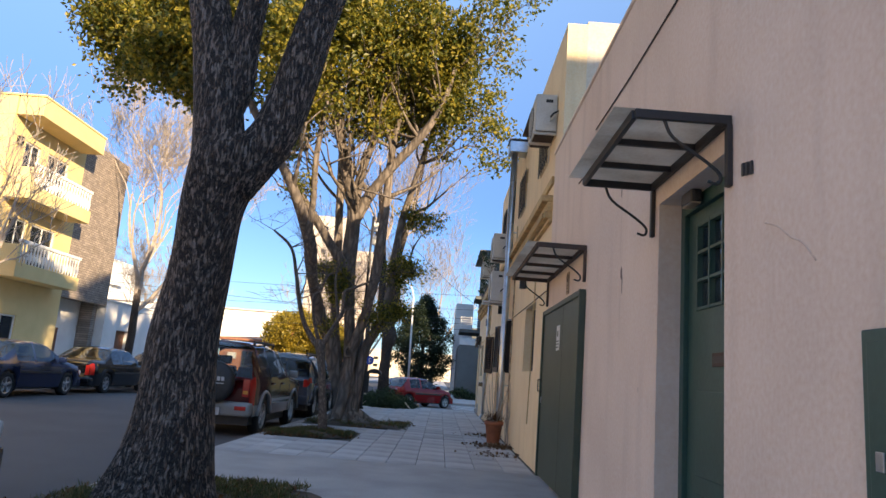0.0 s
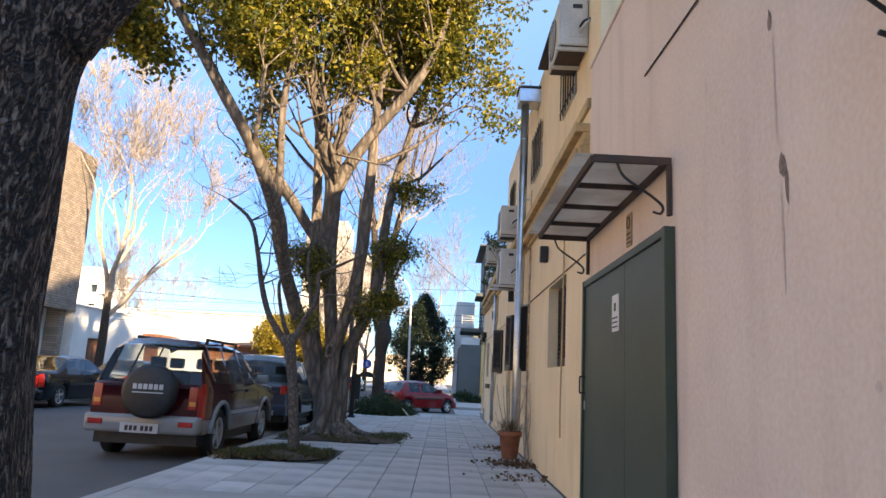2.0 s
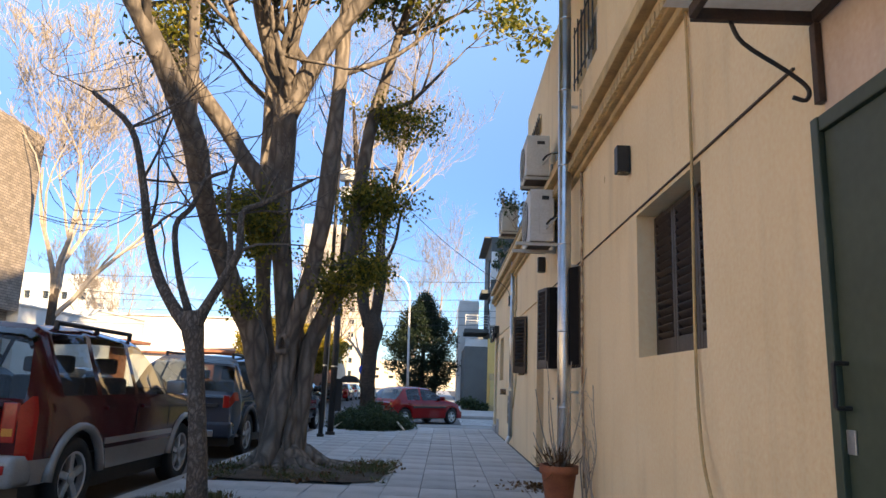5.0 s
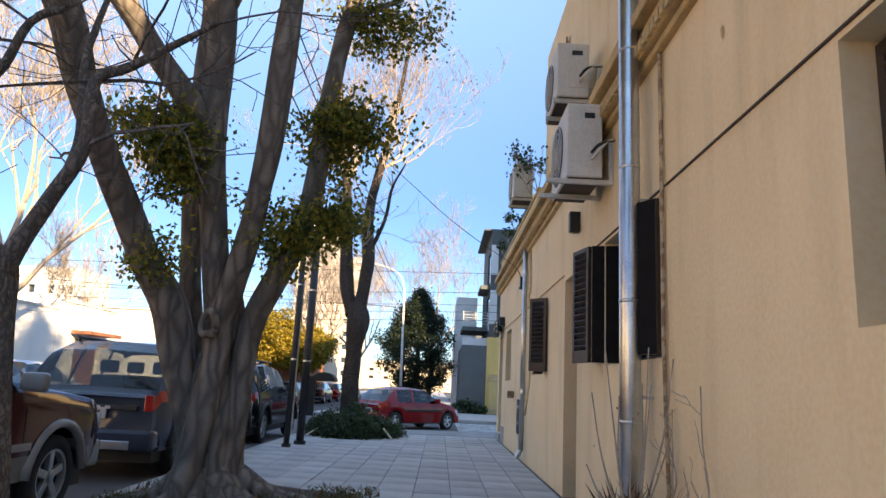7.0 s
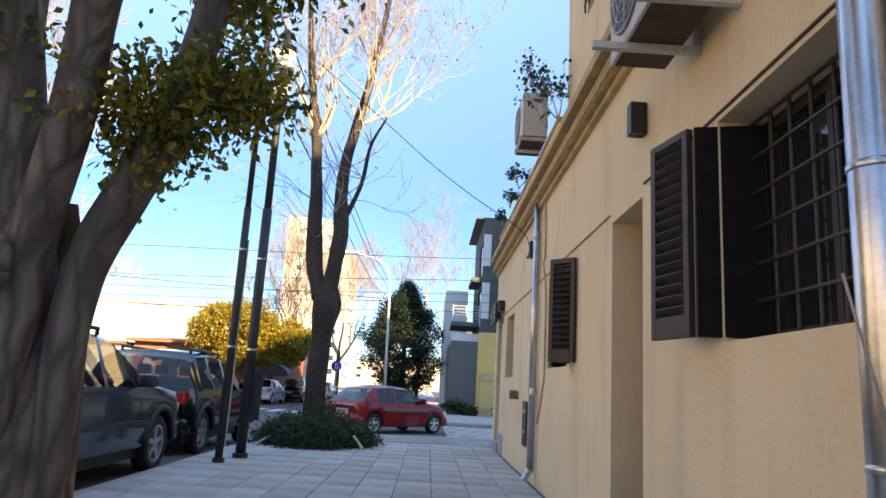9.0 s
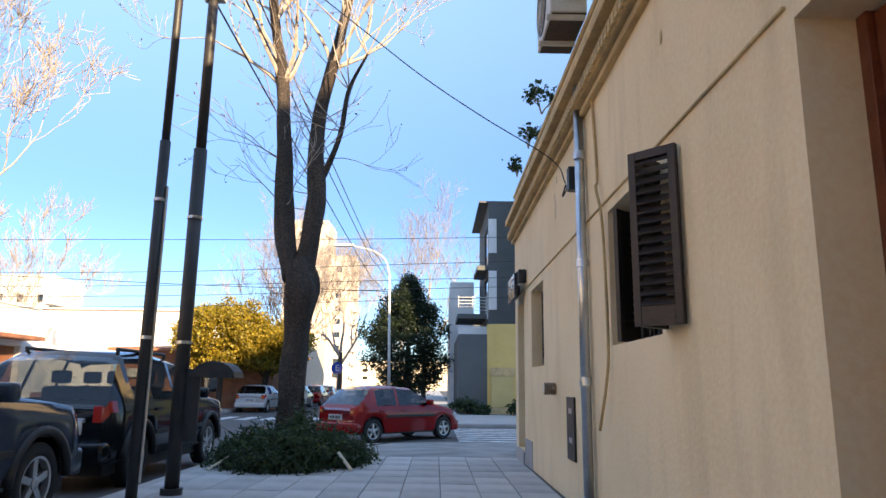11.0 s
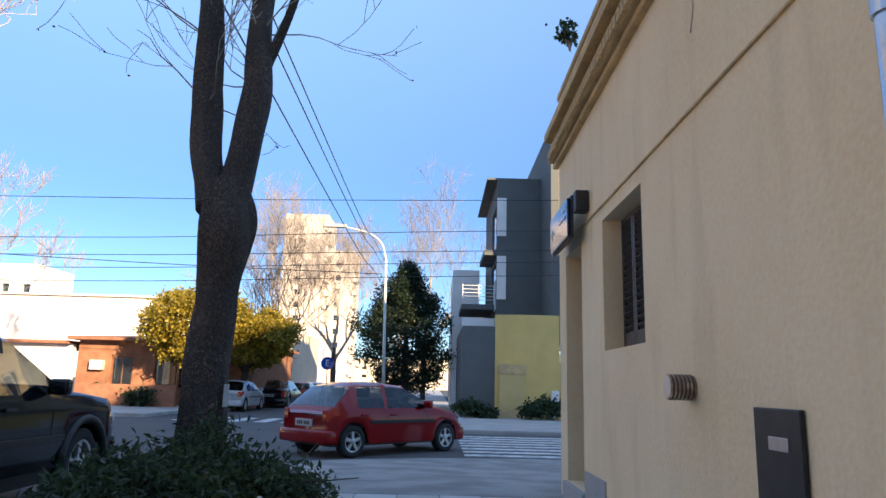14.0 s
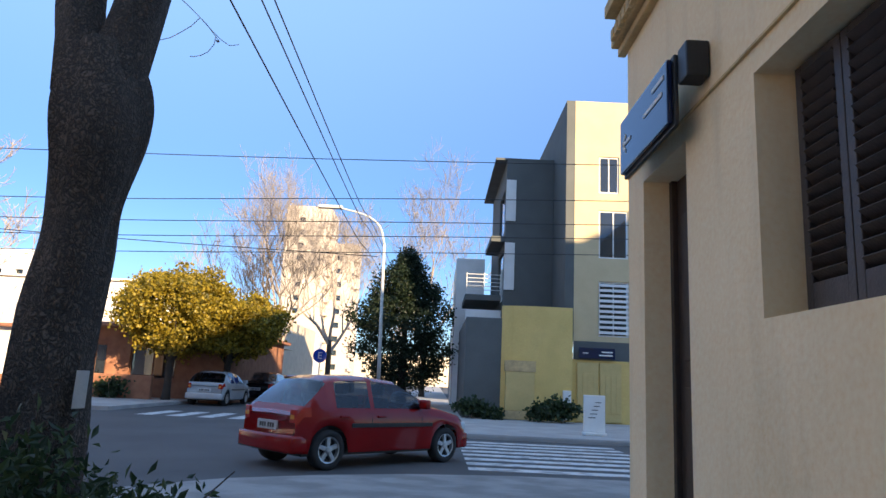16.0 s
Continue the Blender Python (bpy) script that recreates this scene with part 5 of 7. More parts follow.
def sapling():
    rng = np.random.default_rng(3)
    t = thing("young_tree", "slender leafless tree with twisted dark limbs", "tree")
    limb([(-2.10, 13.0, -0.05, 0.12), (-2.11, 13.0, 0.15, 0.09), (-2.17, 13.0, 0.7, 0.075), (-2.25, 13.0, 1.3, 0.075), (-2.3, 13.0, 1.55, 0.095), (-2.32, 13.0, 1.7, 0.08)], t, "trunk", BARK_YOUNG, 12, 0.25)
    limbs = [
        [(-2.34, 13.0, 1.58, 0.075), (-2.48, 13.0, 1.72, 0.055), (-2.67, 13.0, 2.02, 0.047), (-2.81, 13.0, 2.44, 0.042), (-2.92, 13.0, 2.92, 0.037), (-3.05, 12.9, 3.4, 0.03), (-3.4, 12.8, 3.7, 0.02)],
        [(-2.28, 13.0, 1.58, 0.07), (-2.2, 13.0, 1.74, 0.05), (-2.08, 13.0, 1.98, 0.042), (-1.95, 13.0, 2.27, 0.036), (-1.95, 13.0, 2.63, 0.03), (-1.77, 13.0, 2.73, 0.026), (-1.3, 12.9, 2.95, 0.014)],
        [(-2.34, 13.0, 1.66, 0.04), (-2.46, 12.95, 2.03, 0.03), (-2.52, 12.9, 2.46, 0.027), (-2.39, 12.9, 2.65, 0.025), (-2.29, 12.9, 2.91, 0.022), (-2.1, 12.9, 3.0, 0.016)],
        [(-2.02, 13.0, 2.1, 0.03), (-2.1, 13.2, 2.4, 0.026), (-2.2, 13.3, 2.9, 0.022), (-2.15, 13.4, 3.5, 0.016)],
    ]
    v, f, tips = [], [], []
    for i, s in enumerate(limbs):
        limb(s, t, "limb", BARK_YOUNG, 9, 0.2, 4, i)
        for q in s[3:]:
            for _ in range(2):
                grow(rng, q[:3], (rng.normal(0, 0.8), rng.normal(0, 0.6), 0.35), max(q[3] * 0.45, 0.008), 0.9, 2, v, f, tips, 0.55, 0.1, 0.003, sides=5)
    tagged(raw("fine_branching", v, f, BARK_YOUNG, t), kind="stuff")
    return t


def bare_street_tree():
    rng = np.random.default_rng(4)
    t = thing("bare_street_tree", "leafless street tree forking into two dark stems", "tree", (0.07, -0.22, -0.04))
    limb([(-2.24, 26.1, -0.2, 0.30), (-2.21, 26.1, 0.2, 0.245), (-2.19, 26.1, 0.65, 0.215), (-2.16, 26.15, 1.6, 0.185), (-2.165, 26.2, 2.05, 0.20), (-2.12, 26.2, 2.5, 0.25), (-2.13, 26.2, 2.75, 0.245), (-2.2, 26.2, 3.05, 0.21)], t, "trunk", BARK_BROWN, 24, 0.42, 7)
    stems = [
        [(-2.25, 26.2, 2.75, 0.18), (-2.42, 26.3, 3.3, 0.165), (-2.52, 26.4, 4.0, 0.145), (-2.6, 26.45, 4.8, 0.14), (-2.65, 26.5, 5.5, 0.12), (-2.72, 26.6, 6.2, 0.11), (-2.9, 26.5, 7.4, 0.08), (-3.1, 26.3, 9.3, 0.045)],
        [(-2.12, 26.2, 2.8, 0.185), (-2.03, 26.3, 3.5, 0.15), (-2.0, 26.4, 4.2, 0.145), (-2.06, 26.55, 4.9, 0.13), (-2.08, 26.7, 5.6, 0.11), (-1.9, 26.7, 6.6, 0.10), (-1.6, 26.5, 8.0, 0.07), (-1.3, 26.4, 10, 0.04)],
        [(-2.05, 26.5, 4.3, 0.08), (-1.8, 26.4, 4.8, 0.06), (-1.62, 26.3, 5.3, 0.048), (-1.5, 26.2, 6.0, 0.035), (-1.2, 26.1, 6.6, 0.02)],
    ]
    v, f, tips = [], [], []
    for i, s in enumerate(stems):
        limb(s, t, "stem", BARK_BROWN, 18, 0.42, 7, i)
        for q in s[2:]:
            for _ in range(6 if q[2] > 6 else 3):
                low = q[2] < 6
                grow(rng, q[:3], (rng.normal(0, 0.6), rng.normal(0, 0.5), 0.35 if low else 0.9), 0.012 if low else max(q[3] * 0.4, 0.014), 1.2 if low else 1.8, 2 if low else 4, v, f, tips, 0.38, 0.15 if low else 0.3, 0.004, (2, 3), 5)
    tagged(raw("fine_branching", v, f, TWIG, t), kind="stuff")
    leaves("bud_foliage", rng, tips[::3], 1, 0.02, 0.05, DRY, t)
    return t


def bare_tree(at, high, seed, spread=0.42, depth=5, mat=None, r=0.16, kids=(3, 4), name="bare_tree", label="leafless tree with fine pale twigs"):
    rng = np.random.default_rng(seed)
    t = thing(name, label, "tree", at)
    limb([(0, 0, -0.3, r * 1.4), (0, 0, 0.3, r), (0.05, 0, high * 0.15, r * 0.9), (0.0, 0.05, high * 0.3, r * 0.8)], t, "trunk", BARK_BROWN, 10, 0.15, 3, seed)
    v, f, tips = [], [], []
    for k in range(4):
        a = 2 * math.pi * (k + rng.uniform(0, 0.6)) / 4
        grow(rng, (0, 0.03, high * (0.22 + 0.025 * k)), (0.5 * math.cos(a), 0.5 * math.sin(a), 0.9), r * 0.6, high * 0.36, depth, v, f, tips, spread, 0.28, 0.009, kids, 5)
    tagged(raw("fine_branching", v, f, mat or TWIG, t), kind="stuff")
    return t


def round_tree(at, half, seed):
    rng = np.random.default_rng(seed)
    t = thing("round_tree", "evergreen street tree with a rounded yellow-green crown", "tree", at, group="round evergreen trees")
    z = half[2] + 1.9
    limb([(0, 0, -0.3, 0.22), (0, 0, 0.5, 0.16), (0.05, 0, 1.6, 0.14), (0.1, 0.05, 2.6, 0.12)], t, "trunk", BARK_BROWN, 10, 0.2, 4, seed)
    for k in range(4):
        a = 2 * math.pi * k / 4 + 0.4
        limb([(0.05, 0, 1.5, 0.09), (0.5 * math.cos(a), 0.5 * math.sin(a), 2.2, 0.07), (1.3 * math.cos(a), 1.3 * math.sin(a), 3.2, 0.04)], t, "limb", BARK_BROWN, 7, 0.1, 4, k)
    c = [q + Vector((0, 0, 0.5 * noise.noise(q * 0.9))) for q in clumps_in(rng, 300, (0, 0, z), half, 0.0, 0.6)]
    leaves("crown", rng, c, 105, 0.19, 0.13, LEAF_GOLD, t)
    return t


def conifer(at, high, wide):
    rng = np.random.default_rng(9)
    t = thing("dark_conifer", "dense dark green conifer", "tree", at)
    limb([(0, 0, -0.3, 0.3), (0, 0, 1, 0.24), (0, 0, high * 0.9, 0.05)], t, "trunk", BARK_BROWN, 8, 0.1)
    c = []
    for _ in range(760):
        z, a = rng.uniform(0.0, 1.0), rng.uniform(0, 2 * math.pi)
        rr = wide * min(1.0, (1 - z) * 1.7 + 0.06, 0.7 + z * 1.5) * math.sqrt(rng.uniform(0.1, 1)) * (0.85 + 0.5 * noise.noise((z * 7, math.cos(a) * 2, math.sin(a) * 2)))
        c.append((rr * math.cos(a), rr * math.sin(a), 0.7 + z * (high - 0.7) + 0.25 * rr))
    leaves("crown", rng, c, 48, 0.19, 0.16, LEAF_DARK, t, 1.0, -0.4, 0.3)
    return t


old_tree()
ficus()
sapling()
bare_street_tree()
bare_tree((-14.2, 31.2, 0), 13.5, 11, 0.42, 6, r=0.19, kids=(2, 4))
bare_tree((-21.0, 48.0, -0.2), 9.5, 12, 0.42, 5, r=0.16)
bare_tree((-35.0, 45.0, -0.2), 6.5, 18, 0.4, 5, r=0.16)
bare_tree((-13.6, 19.5, 0), 9.0, 13, 0.45, 4)
bare_tree((-9.6, 64.0, -0.2), 13.0, 14, 0.42, 5, r=0.2)
bare_tree((-7.8, 72.0, -0.2), 13.0, 15, 0.42, 5, r=0.22)
bare_tree((-1.0, 78.0, -0.2), 16.5, 16, 0.42, 5, r=0.24)
bare_tree((-9.3, 58.5, -0.2), 9.5, 19, 0.42, 4, BARK_YOUNG, 0.2)
bare_tree((-4.6, 95.0, -0.2), 11.0, 17, 0.4, 4, r=0.2)
round_tree((-10.7, 50.0, -0.17), (2.35, 2.2, 1.75), 21)
round_tree((-8.75, 51.2, -0.17), (2.35, 2.2, 1.30), 22)
conifer((-1.6, 57.0, -0.17), 7.6, 3.0)


# ---- things on the facade ----
PAPER = material("white printed paper", (0.72, 0.71, 0.68), (0.66, 0.65, 0.62), 0.6, 8, 60, 0.0)
# Dark tone that puts the rooms' lack of light into the colour.
ROOM_SHADE = material("unlit room shade colour", (0.05, 0.045, 0.04), (0.04, 0.036, 0.03), 0.9, 3, 40, 0.0)
CURTAIN = material("grey net curtain", (0.42, 0.42, 0.42), (0.34, 0.34, 0.34), 0.9, 9, 60, 0.2)
RED_WOOD = material("varnished red-brown door wood", (0.20, 0.055, 0.022), (0.14, 0.038, 0.016), 0.4, 10, 70, 0.15)


# Dark sheet behind an opening, coloured as the shade of the room.
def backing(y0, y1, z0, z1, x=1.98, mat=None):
    tagged(part("window_back", box(x, x + 0.05, y0 - 0.3, y1 + 0.3, z0 - 0.2, z1 + 0.2), mat or ROOM_SHADE), "dark sheet standing in for the unlit room", "wall", kind="structure")


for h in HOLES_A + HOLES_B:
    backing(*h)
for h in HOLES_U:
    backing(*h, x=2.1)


def louvre(parent, p, q, z0, z1, mat, name="shutter_leaf", slats=None, solid=False):
    """A louvred leaf standing from p to q (x, y), with its own slats."""
    leaf = thing(name, "", "")
    leaf.parent = parent
    d = Vector((q[0] - p[0], q[1] - p[1], 0))
    w = d.length
    leaf.matrix_basis = pose(p[0], p[1], z0, 0, 0, math.degrees(math.atan2(d.y, d.x)))
    h, s = z1 - z0, 0.045
    for a in (0, w - s):
        part("stile", box(a, a + s, -0.018, 0.018, 0, h, 0.004), mat, leaf)
    for a, b in ((0, 0.11), (h - 0.05, h)):
        part("rail", box(s, w - s, -0.017, 0.017, a, b, 0.003), mat, leaf)
    if solid:
        part("board", box(s - 0.04, w - s + 0.04, -0.021, 0.021, 0.003, h - 0.003, 0.003), SHUT_BLACK, leaf)
        return leaf
    n = slats or int((h - 0.16) / 0.052)
    first = None
    for k in range(n):
        z = 0.13 + k * (h - 0.19) / (n - 1)
        if first is None:
            ob = first = part("slat", box(s, w - s, -0.033, 0.033, -0.004, 0.004), mat, leaf)
        else:
            ob = new("slat", first.data)
            ob.parent = leaf
        ob.matrix_basis = pose(0, 0, z, 42, 0, 0)
    return leaf


def shutters(name, label, hole, x, folds):
    t = thing(name, label, "shutter")
    for p, q, *plain in folds:
        louvre(t, p, q, hole[2] + 0.02, hole[3] - 0.02, SHUTTER, solid=bool(plain))
    return t


h = HOLES_B[0]
shutters("window_shutter", "closed dark brown louvred shutters in a deep recess", h, 1.54, [((1.55, h[0] + 0.01 + k * 0.435), (1.55, h[0] + 0.44 + k * 0.435)) for k in range(3)])
h = HOLES_B[1]
shutters("window_shutter", "open folding dark brown louvred shutters beside a barred window", h, 1.54, [((1.62, 15.52), (1.30, 15.60), 1), ((1.285, 15.61), (1.21, 15.94)), ((1.385, 13.99), (1.24, 14.24), 1)])
h = HOLES_B[3]
shutters("window_shutter", "half open folding brown louvred shutters", h, 1.54, [((1.185, 18.92), (1.38, 18.71)), ((1.52, 19.14), (1.225, 18.94)), ((1.60, 20.26), (1.41, 20.11))])
h = HOLES_B[4]
shutters("window_shutter", "closed weathered brown louvred shutters in a recess", h, 1.54, [((1.55, h[0] + 0.01 + k * 0.32), (1.55, h[0] + 0.325 + k * 0.32)) for k in range(3)])


def grille(y0, y1, z0, z1, x, ny, nz, label):
    t = thing("window_grille", label, "window grille")
    for k in range(ny + 1):
        y = y0 + 0.02 + k * (y1 - y0 - 0.04) / ny
        part("bar", rod((x, y, z0), (x, y, z1), 0.009, sides=6), DARK_METAL, t)
    for k in range(nz + 1):
        z = z0 + 0.02 + k * (z1 - z0 - 0.04) / nz
        part("bar", rod((x - 0.012, y0, z), (x - 0.012, y1, z), 0.009, sides=6), DARK_METAL, t)


for h in (HOLES_B[1], HOLES_B[3]):
    grille(h[0], h[1], h[2], h[3], 1.57, 9 if h[1] - h[0] > 1.3 else 6, 6, "black iron bars across the open window")
    t = thing("casement_window", "dark casement window with pale curtain behind", "window")
    window(t, 1.55, h[0], h[1], h[2], h[3], SHUTTER, 3, "X", 0.14, "sash")
    part("curtain", box(1.74, 1.76, h[0] + 0.1, h[1] - 0.1, h[2] + 0.05, h[3] - 0.1), CURTAIN, t)
for h in HOLES_U:
    t = thing("upper_window", "upper window with white frame", "window")
    window(t, 1.5, h[0], h[1], h[2], h[3], WHITE, 2, "X", 0.18, "sash")
    for k in range(6):
        y = h[0] + 0.05 + k * (h[1] - h[0] - 0.1) / 5
        part("bar", rod((1.46, y, h[2]), (1.46, y, h[3]), 0.01, sides=6), DARK_METAL, t)
    part("bar", rod((1.46, h[0], h[2] + 0.1), (1.46, h[1], h[2] + 0.1), 0.01, sides=6), DARK_METAL, t)
    part("bar", rod((1.46, h[0], h[3] - 0.1), (1.46, h[1], h[3] - 0.1), 0.01, sides=6), DARK_METAL, t)
part_roof = thing("small_canopy", "small brown sheet canopy over the upper window", "canopy")
part("sheet", box(1.15, 1.49, 10.5, 11.75, 5.56, 5.60, 0.01), RUSTY, part_roof)


def front_door():
    y0, y1 = 3.42, 4.50
    t = thing("front_door", "blue-green panelled door with nine small panes", "door")
    for a, b in ((y0, y0 + 0.07), (y1 - 0.07, y1)):
        part("jamb", box(1.55, 1.64, a, b, 0, 2.45, 0.005), GREEN_DOOR, t)
    part("head", box(1.55, 1.64, y0 + 0.07, y1 - 0.07, 2.36, 2.45, 0.005), GREEN_DOOR, t)
    holes = [(3.66, 4.26, 1.72, 2.26)]
    part("leaf", pierced(1.58, 0.045, y0 + 0.075, y1 - 0.075, 0.03, 2.355, holes), GREEN_DOOR, t)
    for k in range(3):
        for j in range(3):
            part("pane", box(1.60, 1.606, 3.67 + k * 0.197, 3.85 + k * 0.197, 1.735 + j * 0.178, 1.90 + j * 0.178), PANE, t)
    for k in range(4):
        part("glazing_bar", box(1.565, 1.625, 3.652 + k * 0.197, 3.672 + k * 0.197, 1.71, 2.27, 0.003), GREEN_DOOR, t)
        part("glazing_bar", box(1.568, 1.622, 3.65, 4.27, 1.712 + k * 0.178, 1.732 + k * 0.178, 0.003), GREEN_DOOR, t)
    for z0, z1 in ((0.15, 0.62), (0.72, 1.22)):
        part("panel", box(1.572, 1.58, 3.66, 4.26, z0, z1, 0.006), GREEN_DOOR, t)
    slot = part("letter_slot", box(1.566, 1.58, 3.75, 4.0, 1.36, 1.44, 0.004), RUSTY, t)
    part("slot_flap", box(1.562, 1.566, 3.77, 3.98, 1.38, 1.42), DARK_METAL, slot)
    part("door_handle", lathe([(0.025, 0), (0.02, -0.03), (0.032, -0.06), (0.01, -0.07)], 12, (1.58, 3.58, 1.05), "X"), ALLOY, t, smooth=True)
    part("threshold", box(1.41, 1.64, y0, y1, 0.0, 0.028, 0.005), CONCRETE, t)
    lamp = thing("recess_lamp", "small dark bulkhead lamp under the lintel", "lamp")
    part("casing", box(1.46, 1.53, 4.06, 4.26, 2.37, 2.45, 0.02), DARK_METAL, lamp)
    part("lens", box(1.465, 1.525, 4.08, 4.24, 2.358, 2.3695, 0.003), FROSTED, lamp)


front_door()


def awning(name, label, y0, y1, bars, z=2.60, out=0.90, lip=0.79):
    t = thing(name, label, "awning")
    b = 0.028
    for y in (y0, y1):
        part("side_beam", box(out, W - 0.003, y - b / 2, y + b / 2, z - 0.03, z + 0.02, 0.004), DARK_METAL if bars < 3 else RUSTY, t)
    for x, nm in ((out, "front_beam"), (W - 0.02, "wall_beam")):
        part(nm, box(x - b / 2, x + b / 2, y0 + b / 2, y1 - b / 2, z - 0.03, z + 0.02, 0.004), DARK_METAL if bars < 3 else RUSTY, t)
    step = (y1 - y0) / (bars + 1)
    for k in range(bars):
        y = y0 + (k + 1) * step
        part("cross_bar", box(out + b / 2, W - 0.036, y - 0.014, y + 0.014, z - 0.025, z + 0.012, 0.003), DARK_METAL if bars < 3 else RUSTY, t)
    for k in range(bars + 1):
        part("sheet", box(lip, W - 0.01, y0 + k * step + 0.004, y0 + (k + 1) * step - 0.004, z + 0.021, z + 0.027), FROSTED, t)
    for y in (y0, y1):
        part("wall_bracket", box(W - 0.03, W - 0.002, y - 0.02, y + 0.02, z - 0.36, z - 0.031, 0.004), DARK_METAL if bars < 3 else RUSTY, t)
        path, rad = smooth_path([(out + 0.15, y, z - 0.02, 0.009), (out + 0.2, y, z - 0.12, 0.009), (W - 0.14, y, z - 0.23, 0.009), (W - 0.06, y, z - 0.30, 0.009), (W - 0.07, y, z - 0.35, 0.009), (W - 0.12, y, z - 0.34, 0.009)], 4)
        v, f = tube(path, rad, 6)
        raw("scroll_brace", v, f, DARK_METAL, t, smooth=True)
    return t


awning("door_awning", "dark iron door awning with translucent sheets", 3.33, 4.60, 2)
awning("gate_awning", "rusty iron gate awning with dirty translucent sheets", 6.86, 9.30, 3)


def gate():
    t = thing("garage_gate", "dark green sheet metal garage gate with notice", "gate")
    y0, y1, z1 = 6.80, 9.29, 2.16
    for a, b in ((y0, y0 + 0.06), (y1 - 0.05, y1)):
        part("post", box(1.33, 1.398, a, b, 0.02, z1, 0.006), GREEN, t)
    part("head", box(1.335, 1.398, y0 + 0.06, y1 - 0.05, z1 - 0.06, z1, 0.006), GREEN, t)
    for a, b in ((y0 + 0.063, 7.80), (7.807, y1 - 0.053)):
        part("leaf", box(1.352, 1.395, a, b, 0.04, z1 - 0.063, 0.004), GREEN, t)
    n = part("notice", box(1.344, 1.3515, 7.96, 8.16, 1.595, 1.885, 0.002), PAPER, t, "white parking notice")
    part("mark", box(1.341, 1.3438, 8.035, 8.085, 1.755, 1.82), LEAF_CUT, n)
    for k in range(3):
        part("text_bar", box(1.341, 1.3438, 7.985, 8.135, 1.625 + k * 0.035, 1.637 + k * 0.035), BLACK, n)
    hd = part("pull_handle", rod((1.30, 9.20, 1.10), (1.30, 9.20, 1.25), 0.008), DARK_METAL, t)
    for z in (1.10, 1.25):
        part("stay", rod((1.30, 9.20, z), (1.355, 9.20, z), 0.008), DARK_METAL, hd)
    part("lock_plate", box(1.345, 1.3515, 9.18, 9.23, 0.95, 1.03, 0.002), ALLOY, t)
    s = thing("wall_plaque", "faded beige parking plaque under the awning", "sign")
    part("plate", box(1.388, 1.399, 7.76, 7.90, 2.235, 2.49, 0.003), FADED, s)
    v, f = tube([(1.387, 7.83 + 0.044 * math.cos(a), 2.42 + 0.044 * math.sin(a)) for a in np.linspace(0, 2 * math.pi, 25)], [0.005] * 25, 6)
    raw("mark_ring", v, f, RUSTY, s)
    for k in range(3):
        part("text_bar", box(1.385, 1.3878, 7.78, 7.88, 2.255 + k * 0.035, 2.268 + k * 0.035), RUSTY, s)


gate()
cab = thing("meter_cabinet", "green metal meter cabinet on the wall", "cabinet")
part("body", box(1.37, 1.398, 1.5, 2.25, 0.1, 1.44, 0.006), GREEN_DOOR, cab)
part("cabinet_door", box(1.36, 1.3695, 1.53, 2.21, 0.14, 1.40, 0.004), GREEN_DOOR, cab)
part("latch", box(1.352, 1.3595, 2.13, 2.17, 1.0, 1.06, 0.003), ALLOY, cab)
num = thing("house_number", "dark iron numerals reduced to plain bars", "sign")
for k in range(3):
    part("numeral_bar", box(1.385, 1.398, 3.08 + k * 0.042, 3.105 + k * 0.042, 2.235 + 0.008 * k, 2.30 + 0.008 * k, 0.004), DARK_METAL, num)


def wall_light(y, z):
    t = thing("wall_light", "small black box wall light", "lamp", group="black wall lights")
    part("casing", box(1.29, 1.398, y - 0.05, y + 0.05, z - 0.11, z + 0.11, 0.008), BLACK, t)
    part("lens", box(1.305, 1.385, y - 0.035, y + 0.035, z - 0.116, z - 0.1105), FROSTED, t)


for y, z in ((12.06, 2.95), (16.68, 2.92), (21.24, 2.95)):
    wall_light(y, z)


